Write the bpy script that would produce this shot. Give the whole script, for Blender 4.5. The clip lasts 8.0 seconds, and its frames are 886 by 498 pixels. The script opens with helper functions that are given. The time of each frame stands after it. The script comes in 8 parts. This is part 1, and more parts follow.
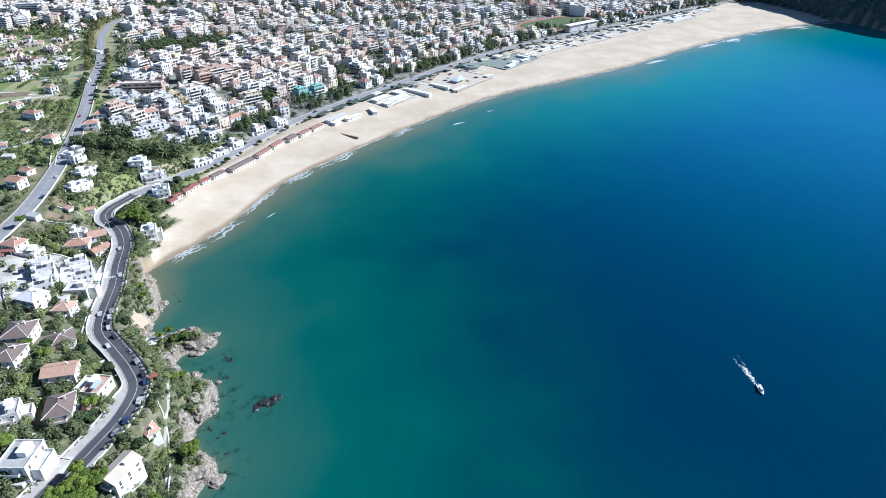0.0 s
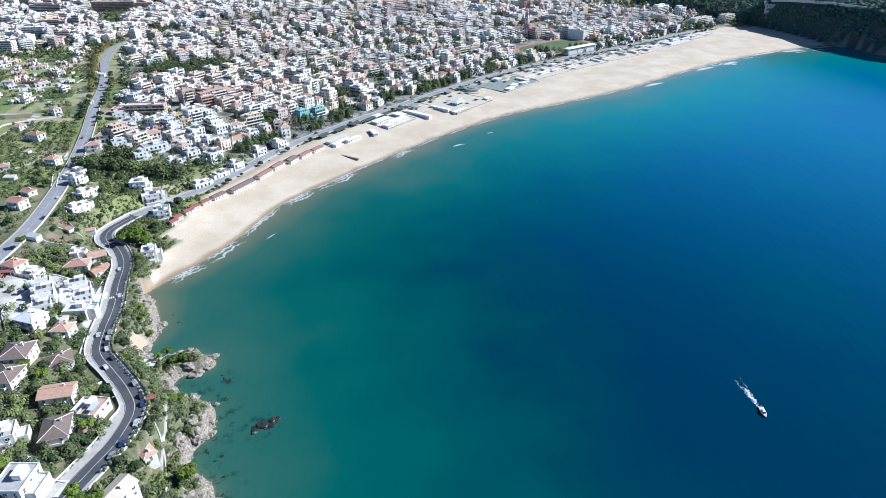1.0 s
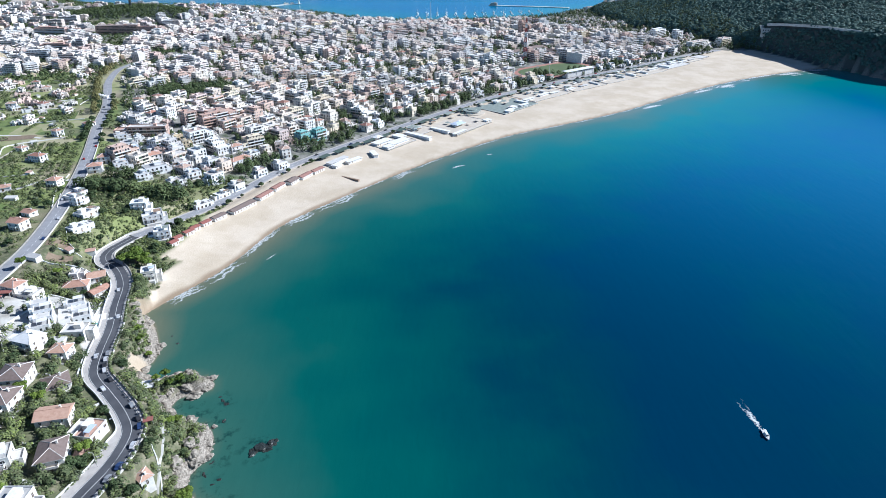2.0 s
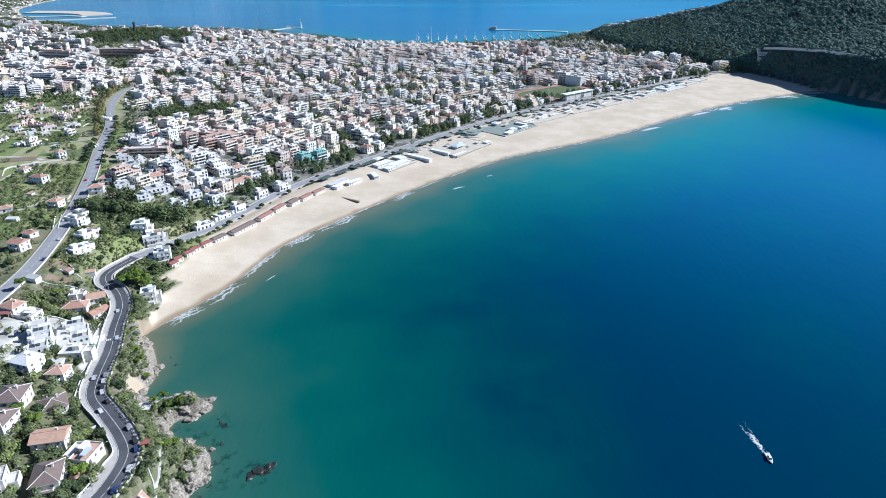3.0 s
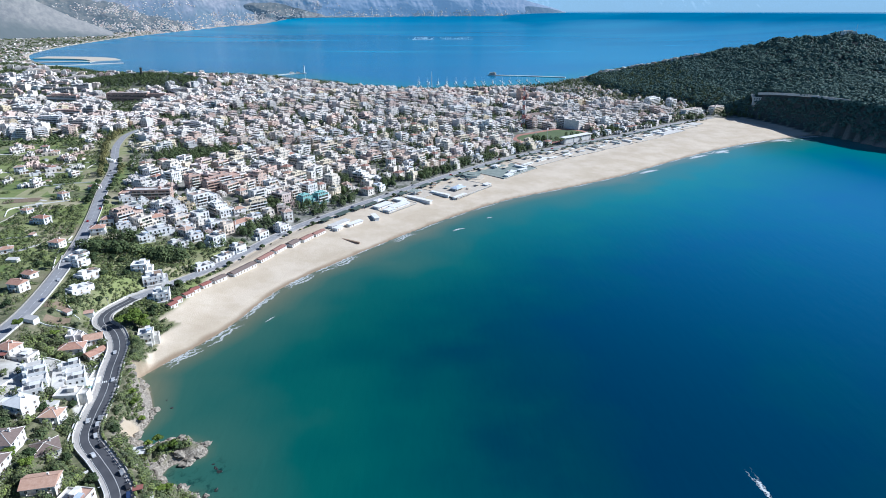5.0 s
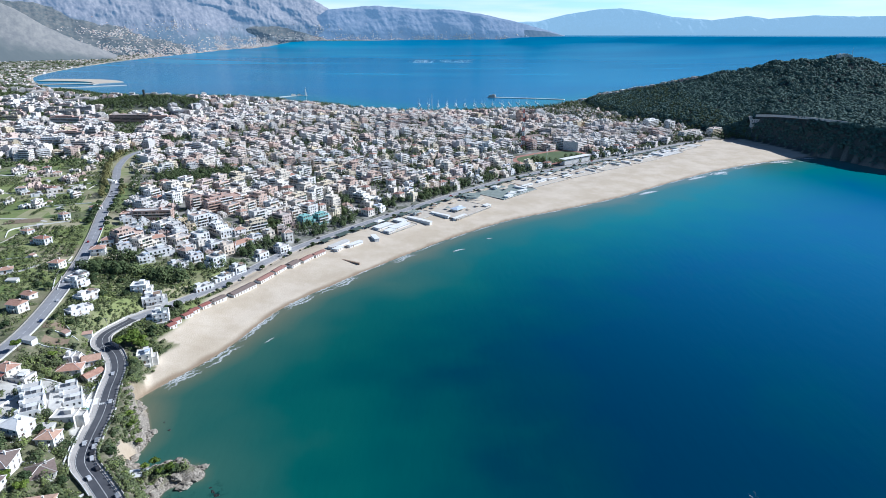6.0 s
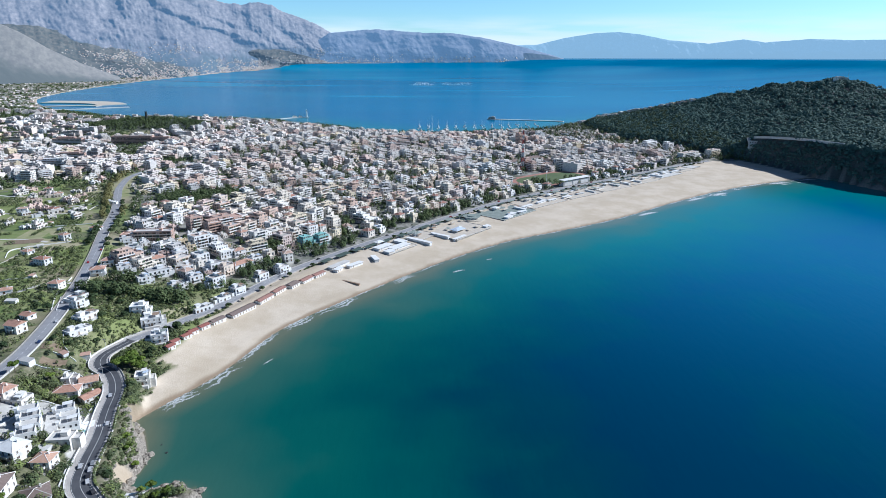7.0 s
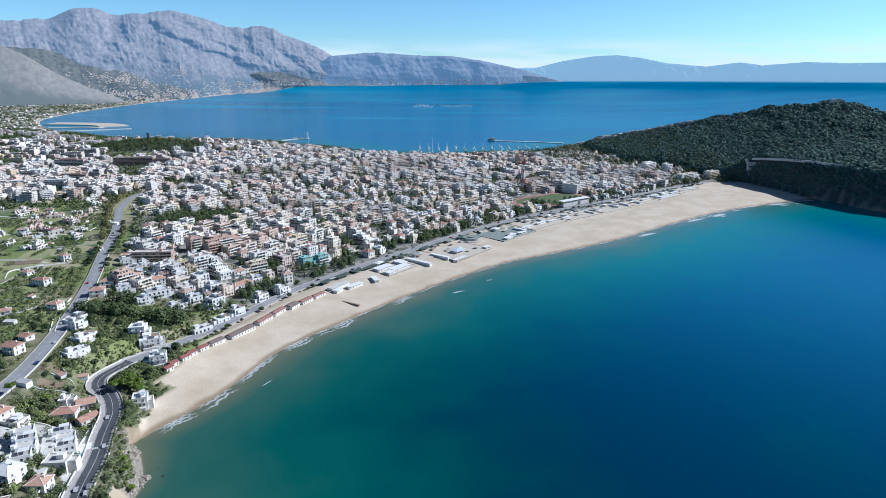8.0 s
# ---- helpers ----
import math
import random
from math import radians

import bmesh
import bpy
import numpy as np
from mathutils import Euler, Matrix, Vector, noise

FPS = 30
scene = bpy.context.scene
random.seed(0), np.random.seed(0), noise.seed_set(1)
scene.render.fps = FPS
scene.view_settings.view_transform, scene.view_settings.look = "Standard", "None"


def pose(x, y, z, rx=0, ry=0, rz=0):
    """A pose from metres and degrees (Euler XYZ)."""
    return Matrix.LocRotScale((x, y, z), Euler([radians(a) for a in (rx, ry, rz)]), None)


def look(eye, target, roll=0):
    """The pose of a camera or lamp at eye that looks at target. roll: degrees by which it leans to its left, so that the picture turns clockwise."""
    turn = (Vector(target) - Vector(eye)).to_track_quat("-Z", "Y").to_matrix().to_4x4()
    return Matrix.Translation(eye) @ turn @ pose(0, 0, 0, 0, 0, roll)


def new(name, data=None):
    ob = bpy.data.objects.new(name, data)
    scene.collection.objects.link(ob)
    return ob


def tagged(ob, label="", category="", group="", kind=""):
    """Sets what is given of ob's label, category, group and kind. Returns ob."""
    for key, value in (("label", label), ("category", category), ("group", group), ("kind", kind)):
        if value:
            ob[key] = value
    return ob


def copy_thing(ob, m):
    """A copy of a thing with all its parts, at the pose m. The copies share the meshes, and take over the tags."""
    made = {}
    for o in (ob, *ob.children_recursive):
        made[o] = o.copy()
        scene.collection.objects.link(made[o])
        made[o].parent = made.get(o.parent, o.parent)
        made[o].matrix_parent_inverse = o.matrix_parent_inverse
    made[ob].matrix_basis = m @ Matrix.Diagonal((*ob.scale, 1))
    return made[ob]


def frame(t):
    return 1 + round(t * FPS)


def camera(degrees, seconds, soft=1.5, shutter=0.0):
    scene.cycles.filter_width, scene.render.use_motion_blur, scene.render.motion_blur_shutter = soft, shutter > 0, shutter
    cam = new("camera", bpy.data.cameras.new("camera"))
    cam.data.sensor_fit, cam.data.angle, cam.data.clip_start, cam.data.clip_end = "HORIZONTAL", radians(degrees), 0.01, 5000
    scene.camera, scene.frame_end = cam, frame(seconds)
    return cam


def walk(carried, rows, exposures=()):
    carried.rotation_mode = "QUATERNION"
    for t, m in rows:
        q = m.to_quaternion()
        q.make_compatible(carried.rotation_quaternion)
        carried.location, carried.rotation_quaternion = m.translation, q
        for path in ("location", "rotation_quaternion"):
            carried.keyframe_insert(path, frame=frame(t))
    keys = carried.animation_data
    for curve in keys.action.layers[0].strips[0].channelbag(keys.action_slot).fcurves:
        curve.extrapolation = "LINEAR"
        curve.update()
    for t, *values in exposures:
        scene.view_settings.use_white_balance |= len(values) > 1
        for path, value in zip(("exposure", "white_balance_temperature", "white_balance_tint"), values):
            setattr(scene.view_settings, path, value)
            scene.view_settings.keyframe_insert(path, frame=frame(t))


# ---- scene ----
# ---- the camera: a drone hovering 210 m over the bay, tilting up ----
EYE = 210.0
cam = camera(70.9, 8.0, soft=0.6)
TILT = ((0.0, -0.103, -30.938, 0.257), (0.5, -0.102, -29.993, 0.236), (1.0, -0.09, -29.012, 0.225), (1.5, -0.093, -28.056, 0.205),
        (3.0, -0.065, -25.148, 0.159), (3.5, -0.059, -24.197, 0.146), (4.0, -0.053, -23.242, 0.143), (4.5, -0.037, -22.291, 0.105),
        (6.0, -0.012, -19.429, 0.046), (6.5, -0.009, -18.463, 0.025), (7.0, -0.004, -17.517, 0.016), (7.5, 0.008, -16.564, 0.002),
        (8.0, 0.0, -15.6, 0.0))
walk(cam, [(t, pose(0, 0, EYE, 90 + tilt, roll, yaw)) for t, yaw, tilt, roll in TILT],
     exposures=((0.0, 0.75), (3.0, 0.66), (4.5, 0.58), (6.0, 0.48), (8.0, 0.31)))

scene.view_settings.use_white_balance = True
scene.view_settings.white_balance_temperature = 5620

# ---- sky, sun ----
SUN_AZ, SUN_EL = 78.0, 36.0   # degrees clockwise from the y axis, degrees above the horizon
world = bpy.data.worlds.new("sky")
scene.world = world
world.use_nodes = True
wn = world.node_tree.nodes
sky = wn.new("ShaderNodeTexSky")
sky.sky_type, sky.sun_disc = "NISHITA", False
sky.sun_elevation, sky.sun_rotation = radians(SUN_EL), radians(SUN_AZ)
sky.altitude, sky.air_density, sky.dust_density, sky.ozone_density = 900, 1.0, 0.25, 2.0
wn["Background"].inputs["Strength"].default_value = 0.072
clear = wn.new("ShaderNodeMix")   # the clear autumn air takes some warmth out of the sky
clear.data_type, clear.blend_type = "RGBA", "MULTIPLY"
clear.inputs[0].default_value = 1.0
world.node_tree.links.new(sky.outputs[0], clear.inputs[6])
depth = wn.new("ShaderNodeValToRGB")       # pale near the horizon, deep overhead
depth.color_ramp.elements[0].color, depth.color_ramp.elements[1].color = (0.92, 1.28, 1.46, 1), (0.44, 0.53, 0.66, 1)
depth.color_ramp.elements[0].position, depth.color_ramp.elements[1].position = 0.1, 0.5
world.node_tree.links.new(depth.outputs["Color"], clear.inputs[7])
up = wn.new("ShaderNodeTexCoord")          # a low bank of thin cloud lies over the far mountains
flat = wn.new("ShaderNodeMapping")
flat.inputs["Scale"].default_value = (5.0, 5.0, 46.0)
wisps = wn.new("ShaderNodeTexNoise")
wisps.inputs["Scale"].default_value, wisps.inputs["Detail"].default_value = 1.0, 6.0
axes = wn.new("ShaderNodeSeparateXYZ")
tie = world.node_tree.links.new
tie(up.outputs["Generated"], flat.inputs["Vector"]), tie(flat.outputs["Vector"], wisps.inputs["Vector"]), tie(up.outputs["Generated"], axes.inputs["Vector"])
tie(axes.outputs["Z"], depth.inputs["Fac"])
veil, bank, cover, hazy = wn.new("ShaderNodeMapRange"), wn.new("ShaderNodeMapRange"), wn.new("ShaderNodeMath"), wn.new("ShaderNodeMix")
for node, source, values in ((veil, wisps.outputs["Fac"], (0.38, 0.62, 0.0, 0.9)), (bank, axes.outputs["Z"], (0.056, 0.03, 0.0, 1.0))):
    tie(source, node.inputs[0])
    for k, value in enumerate(values):
        node.inputs[k + 1].default_value = value
cover.operation = "MULTIPLY"
tie(veil.outputs[0], cover.inputs[0]), tie(bank.outputs[0], cover.inputs[1])
hazy.data_type = "RGBA"
hazy.inputs[7].default_value = (8.9, 10.0, 10.8, 1)
tie(cover.outputs[0], hazy.inputs[0]), tie(clear.outputs[2], hazy.inputs[6])
tie(hazy.outputs[2], wn["Background"].inputs["Color"])
sun = new("sun", bpy.data.lights.new("sun", "SUN"))
sun.data.energy, sun.data.angle, sun.data.color = 5.0, radians(0.5), (0.985, 0.965, 0.925)
to_sun = Vector((math.sin(radians(SUN_AZ)) * math.cos(radians(SUN_EL)), math.cos(radians(SUN_AZ)) * math.cos(radians(SUN_EL)), math.sin(radians(SUN_EL))))
sun.matrix_world = look(to_sun * 900, (0, 0, 0))
# ---- materials ----
def nodes_of(name):
    m = bpy.data.materials.new(name)
    m.use_nodes = True
    t = m.node_tree
    return m, t, t.nodes["Principled BSDF"]


def ramp(t, fac, stops, mode="LINEAR"):
    r = t.nodes.new("ShaderNodeValToRGB")
    r.color_ramp.interpolation = mode
    e = r.color_ramp.elements
    while len(e) < len(stops):
        e.new(0.5)
    for el, (p, c) in zip(e, stops):
        el.position, el.color = p, (*c, 1)
    t.links.new(fac, r.inputs["Fac"])
    return r.outputs["Color"]


def noisy(t, scale, detail=4.0, rough=0.55, coords="world"):
    n = t.nodes.new("ShaderNodeTexNoise")
    n.inputs["Scale"].default_value, n.inputs["Detail"].default_value, n.inputs["Roughness"].default_value = scale, detail, rough
    if coords == "world":
        g = t.nodes.new("ShaderNodeNewGeometry")
        t.links.new(g.outputs["Position"], n.inputs["Vector"])
    else:
        g = t.nodes.new("ShaderNodeTexCoord")
        t.links.new(g.outputs["Object"], n.inputs["Vector"])
    return n.outputs["Fac"]


def blend(t, fac, a, b, kind="MIX"):
    m = t.nodes.new("ShaderNodeMix")
    m.data_type, m.blend_type = "RGBA", kind
    for socket, value in ((0, fac), (6, a), (7, b)):
        if hasattr(value, "links"):
            t.links.new(value, m.inputs[socket])
        else:
            m.inputs[socket].default_value = value if isinstance(value, (int, float)) else (*value, 1)
    return m.outputs[2]


def calc(t, op, a, b=0.0):
    m = t.nodes.new("ShaderNodeMath")
    m.operation = op
    for socket, value in ((0, a), (1, b)):
        if hasattr(value, "links"):
            t.links.new(value, m.inputs[socket])
        else:
            m.inputs[socket].default_value = value
    return m.outputs[0]


def attr(t, name):
    a = t.nodes.new("ShaderNodeAttribute")
    a.attribute_name = name
    return a.outputs["Fac"]


def bumped(t, bsdf, height, strength, distance):
    b = t.nodes.new("ShaderNodeBump")
    b.inputs["Strength"].default_value, b.inputs["Distance"].default_value = strength, distance
    t.links.new(height, b.inputs["Height"])
    t.links.new(b.outputs["Normal"], bsdf.inputs["Normal"])


def surface(name, dark, light, scale=0.6, rough=0.85, fine=6.0, bump=0.1, metal=0.0, coords="world"):
    """Two colours mixed by coarse and fine noise, with relief."""
    m, t, b = nodes_of(name)
    coarse, grain = noisy(t, scale, coords=coords), noisy(t, fine, 3.0, coords=coords)
    mixed = calc(t, "ADD", calc(t, "MULTIPLY", coarse, 0.65), calc(t, "MULTIPLY", grain, 0.35))
    t.links.new(ramp(t, mixed, ((0.32, dark), (0.68, light))), b.inputs["Base Color"])
    b.inputs["Roughness"].default_value, b.inputs["Metallic"].default_value = rough, metal
    if bump:
        bumped(t, b, grain, bump, 0.1)
    return m


def by_thing(name, stops, rough=0.85, island=False, wear=0.35, scale=0.35):
    """One paint of several, chosen for each thing, streaked and stained."""
    m, t, b = nodes_of(name)
    if island:
        pick = attr(t, "paint")
    else:
        g = t.nodes.new("ShaderNodeObjectInfo")
        pick = g.outputs["Random"]
    paint = ramp(t, pick, stops, "CONSTANT")
    stain = ramp(t, noisy(t, scale, 5.0), ((0.3, (1 - wear,) * 3), (0.62, (1, 1, 1))))
    t.links.new(blend(t, 1.0, paint, stain, "MULTIPLY"), b.inputs["Base Color"])
    b.inputs["Roughness"].default_value = rough
    return m


PLASTER_STOPS = ((0.0, (0.76, 0.7, 0.63)), (0.16, (0.74, 0.63, 0.54)), (0.34, (0.74, 0.66, 0.61)), (0.47, (0.64, 0.49, 0.42)), (0.56, (0.75, 0.7, 0.64)),
                 (0.72, (0.62, 0.46, 0.38)), (0.78, (0.77, 0.75, 0.71)), (0.9, (0.7, 0.58, 0.4)), (0.95, (0.55, 0.52, 0.49)))
ROOF_STOPS = ((0.0, (0.44, 0.4, 0.36)), (0.22, (0.6, 0.56, 0.52)), (0.4, (0.42, 0.32, 0.27)), (0.55, (0.56, 0.5, 0.45)), (0.7, (0.48, 0.37, 0.31)),
              (0.82, (0.36, 0.35, 0.34)), (0.92, (0.68, 0.67, 0.64)))
TILE_STOPS = ((0.0, (0.36, 0.18, 0.125)), (0.4, (0.42, 0.25, 0.18)), (0.7, (0.3, 0.15, 0.11)), (0.9, (0.45, 0.31, 0.24)))


def rendered_wall(name, paint, wear=0.3):
    """Painted plaster with rain streaks and faded patches."""
    m, t, b = nodes_of(name)
    stain = ramp(t, noisy(t, 0.35, 5.0), ((0.3, (1 - wear,) * 3), (0.62, (1, 1, 1))))
    t.links.new(blend(t, 1.0, paint, stain, "MULTIPLY"), b.inputs["Base Color"])
    b.inputs["Roughness"].default_value = 0.85
    return m


PAINTS = ((0.78, 0.74, 0.67), (0.76, 0.69, 0.6), (0.75, 0.69, 0.6), (0.79, 0.77, 0.74), (0.7, 0.58, 0.47), (0.76, 0.68, 0.57), (0.62, 0.45, 0.36), (0.79, 0.77, 0.73), (0.72, 0.62, 0.46), (0.58, 0.55, 0.52), (0.78, 0.74, 0.7), (0.68, 0.55, 0.5))
paints = [rendered_wall("painted plaster", c) for c in PAINTS]
plaster = paints[0]
terrace = by_thing("terrace paving", ROOF_STOPS)
tiles = by_thing("clay roof tiles", TILE_STOPS, scale=0.8)
plaster_i = by_thing("painted plaster of far houses", PLASTER_STOPS, island=True)
terrace_i = by_thing("terrace paving of far houses", ROOF_STOPS, island=True)
band_i = by_thing("balcony fronts of far houses", tuple((p, tuple(min(0.8, 0.35 + 0.58 * q) for q in c)) for p, c in PLASTER_STOPS), island=True)
white = surface("white paint", (0.58, 0.57, 0.55), (0.74, 0.735, 0.715), 0.3)
grey_roof = surface("grey roof felt", (0.3, 0.29, 0.28), (0.45, 0.44, 0.42), 0.4)
brown_tile = surface("brown concrete tiles", (0.13, 0.095, 0.08), (0.2, 0.15, 0.13), 0.8)
peach_tile = surface("peach clay tiles", (0.38, 0.22, 0.15), (0.52, 0.34, 0.25), 0.8)
orange_tile = surface("orange clay tiles", (0.32, 0.165, 0.115), (0.46, 0.275, 0.2), 0.8)
terracotta = surface("terracotta paving", (0.39, 0.235, 0.175), (0.49, 0.32, 0.25), 0.8)
dull_red = surface("faded brown red tiles", (0.2, 0.1, 0.08), (0.33, 0.18, 0.14), 0.7)
red_sheet = surface("red sheet", (0.2, 0.065, 0.05), (0.29, 0.115, 0.09), 0.6)
glass, gt, gb = nodes_of("window glass")
gb.inputs["Base Color"].default_value, gb.inputs["Roughness"].default_value = (0.03, 0.035, 0.04, 1), 0.12
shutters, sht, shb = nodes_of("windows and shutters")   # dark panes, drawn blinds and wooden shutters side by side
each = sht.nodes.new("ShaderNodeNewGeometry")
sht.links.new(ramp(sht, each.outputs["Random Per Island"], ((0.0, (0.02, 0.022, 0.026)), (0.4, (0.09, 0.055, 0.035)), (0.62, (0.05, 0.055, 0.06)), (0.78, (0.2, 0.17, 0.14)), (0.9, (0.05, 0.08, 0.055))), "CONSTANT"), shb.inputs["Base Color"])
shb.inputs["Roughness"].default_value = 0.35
asphalt = surface("asphalt", (0.045, 0.047, 0.055), (0.085, 0.087, 0.095), 0.12, 0.9)
dry_wall = surface("weathered wall stone", (0.2, 0.185, 0.16), (0.36, 0.34, 0.3), 0.5)
footway = surface("worn pinkish concrete paving", (0.33, 0.305, 0.28), (0.47, 0.435, 0.4), 0.35, fine=2.5)
concrete = surface("pale concrete", (0.42, 0.4, 0.37), (0.6, 0.58, 0.54), 0.25)
pale_asphalt = surface("worn pale asphalt", (0.2, 0.2, 0.21), (0.3, 0.3, 0.305), 0.12, 0.9)
rock_mat = surface("shore limestone", (0.09, 0.078, 0.062), (0.4, 0.35, 0.285), 0.45, 0.9, 2.2, 0.6)
reef_mat = surface("wet dark reef", (0.008, 0.012, 0.01), (0.03, 0.032, 0.026), 0.5, 0.5, 2.0, 0.6)
sandy_deck = surface("sandy concrete", (0.42, 0.36, 0.29), (0.54, 0.48, 0.39), 0.2)
dark_tarp = surface("dark green netting", (0.03, 0.05, 0.04), (0.07, 0.1, 0.08), 0.3)
soil_mat = surface("tilled soil", (0.14, 0.1, 0.065), (0.24, 0.18, 0.12), 0.5)
crop_mat = surface("green crop", (0.07, 0.11, 0.025), (0.14, 0.18, 0.05), 0.5)
blue_cloth = surface("pale blue canvas", (0.35, 0.42, 0.52), (0.5, 0.56, 0.63), 0.3)
tarp = surface("grey green tarpaulin", (0.14, 0.17, 0.15), (0.26, 0.29, 0.26), 0.2)
teal_paint = surface("turquoise scaffold netting", (0.17, 0.37, 0.34), (0.27, 0.48, 0.45), 0.3)
brick_paint = surface("brick red render", (0.42, 0.26, 0.2), (0.53, 0.37, 0.3), 0.25)
turf = surface("sports turf", (0.06, 0.095, 0.035), (0.1, 0.13, 0.05), 0.05)
track = surface("red running track", (0.28, 0.13, 0.1), (0.36, 0.19, 0.14), 0.1)
red_paint = surface("red paint", (0.42, 0.06, 0.05), (0.52, 0.1, 0.08), 0.3, 0.5)
marking = surface("road paint", (0.6, 0.6, 0.58), (0.75, 0.75, 0.73), 0.6)
bark = surface("bark", (0.07, 0.05, 0.035), (0.16, 0.12, 0.09), 2.0)
wood = surface("weathered wood", (0.2, 0.13, 0.09), (0.32, 0.23, 0.16), 1.0)


def foam_material():
    m, t, b = nodes_of("sea foam")
    b.inputs["Base Color"].default_value, b.inputs["Roughness"].default_value = (0.8, 0.83, 0.83, 1), 0.6
    lace = calc(t, "MULTIPLY", noisy(t, 0.9, 5, 0.7), calc(t, "ADD", attr(t, "thick"), 0.55))
    t.links.new(ramp(t, lace, ((0.36, (0, 0, 0)), (0.7, (0.7, 0.7, 0.7)))), b.inputs["Alpha"])
    return m


foam = foam_material()


def car_paint():
    m, t, b = nodes_of("car paint")
    g = t.nodes.new("ShaderNodeObjectInfo")
    t.links.new(ramp(t, g.outputs["Random"], ((0.0, (0.6, 0.6, 0.6)), (0.35, (0.05, 0.05, 0.055)), (0.55, (0.3, 0.31, 0.32)), (0.75, (0.04, 0.07, 0.16)), (0.85, (0.35, 0.03, 0.03))), "CONSTANT"), b.inputs["Base Color"])
    b.inputs["Roughness"].default_value, b.inputs["Metallic"].default_value = 0.3, 0.3
    return m


car_mat = car_paint()
rubber = surface("tyre rubber", (0.015, 0.015, 0.015), (0.03, 0.03, 0.03), 3.0)


def leafy(name, dark, light, joined=False, middle=None):
    m, t, b = nodes_of(name)
    g = t.nodes.new("ShaderNodeObjectInfo")
    leaf = t.nodes.new("ShaderNodeNewGeometry")
    whole = calc(t, "MULTIPLY", attr(t, "tint"), 0.62) if joined else calc(t, "MULTIPLY", g.outputs["Random"], 0.45)
    f = calc(t, "ADD", whole, calc(t, "MULTIPLY", leaf.outputs["Random Per Island"], 0.38))
    t.links.new(ramp(t, f, ((0.1, dark), (0.5, middle), (0.9, light)) if middle else ((0.1, dark), (0.9, light))), b.inputs["Base Color"])
    b.inputs["Roughness"].default_value, b.inputs["Specular IOR Level"].default_value = 0.75, 0.15
    return m


pine_leaf = leafy("pine needles", (0.05, 0.085, 0.015), (0.19, 0.25, 0.045))
dark_leaf = leafy("dark foliage", (0.028, 0.048, 0.02), (0.085, 0.115, 0.048))
olive_leaf = leafy("olive foliage", (0.065, 0.082, 0.045), (0.15, 0.17, 0.1))
scrub_leaf = leafy("bush leaves", (0.04, 0.06, 0.024), (0.14, 0.155, 0.065))
heath_leaf = leafy("scrub of many plants", (0.034, 0.056, 0.02), (0.2, 0.245, 0.065), True, (0.11, 0.128, 0.062))
plane_leaf = leafy("browning plane trees", (0.07, 0.075, 0.03), (0.21, 0.19, 0.075), True)
# paler and bluer than other leaves: haze over the headland, put into colour
wood_leaf = leafy("holm oak wood", (0.045, 0.095, 0.085), (0.12, 0.185, 0.145), True)
town_leaf = leafy("garden trees", (0.03, 0.052, 0.022), (0.125, 0.155, 0.062), True)


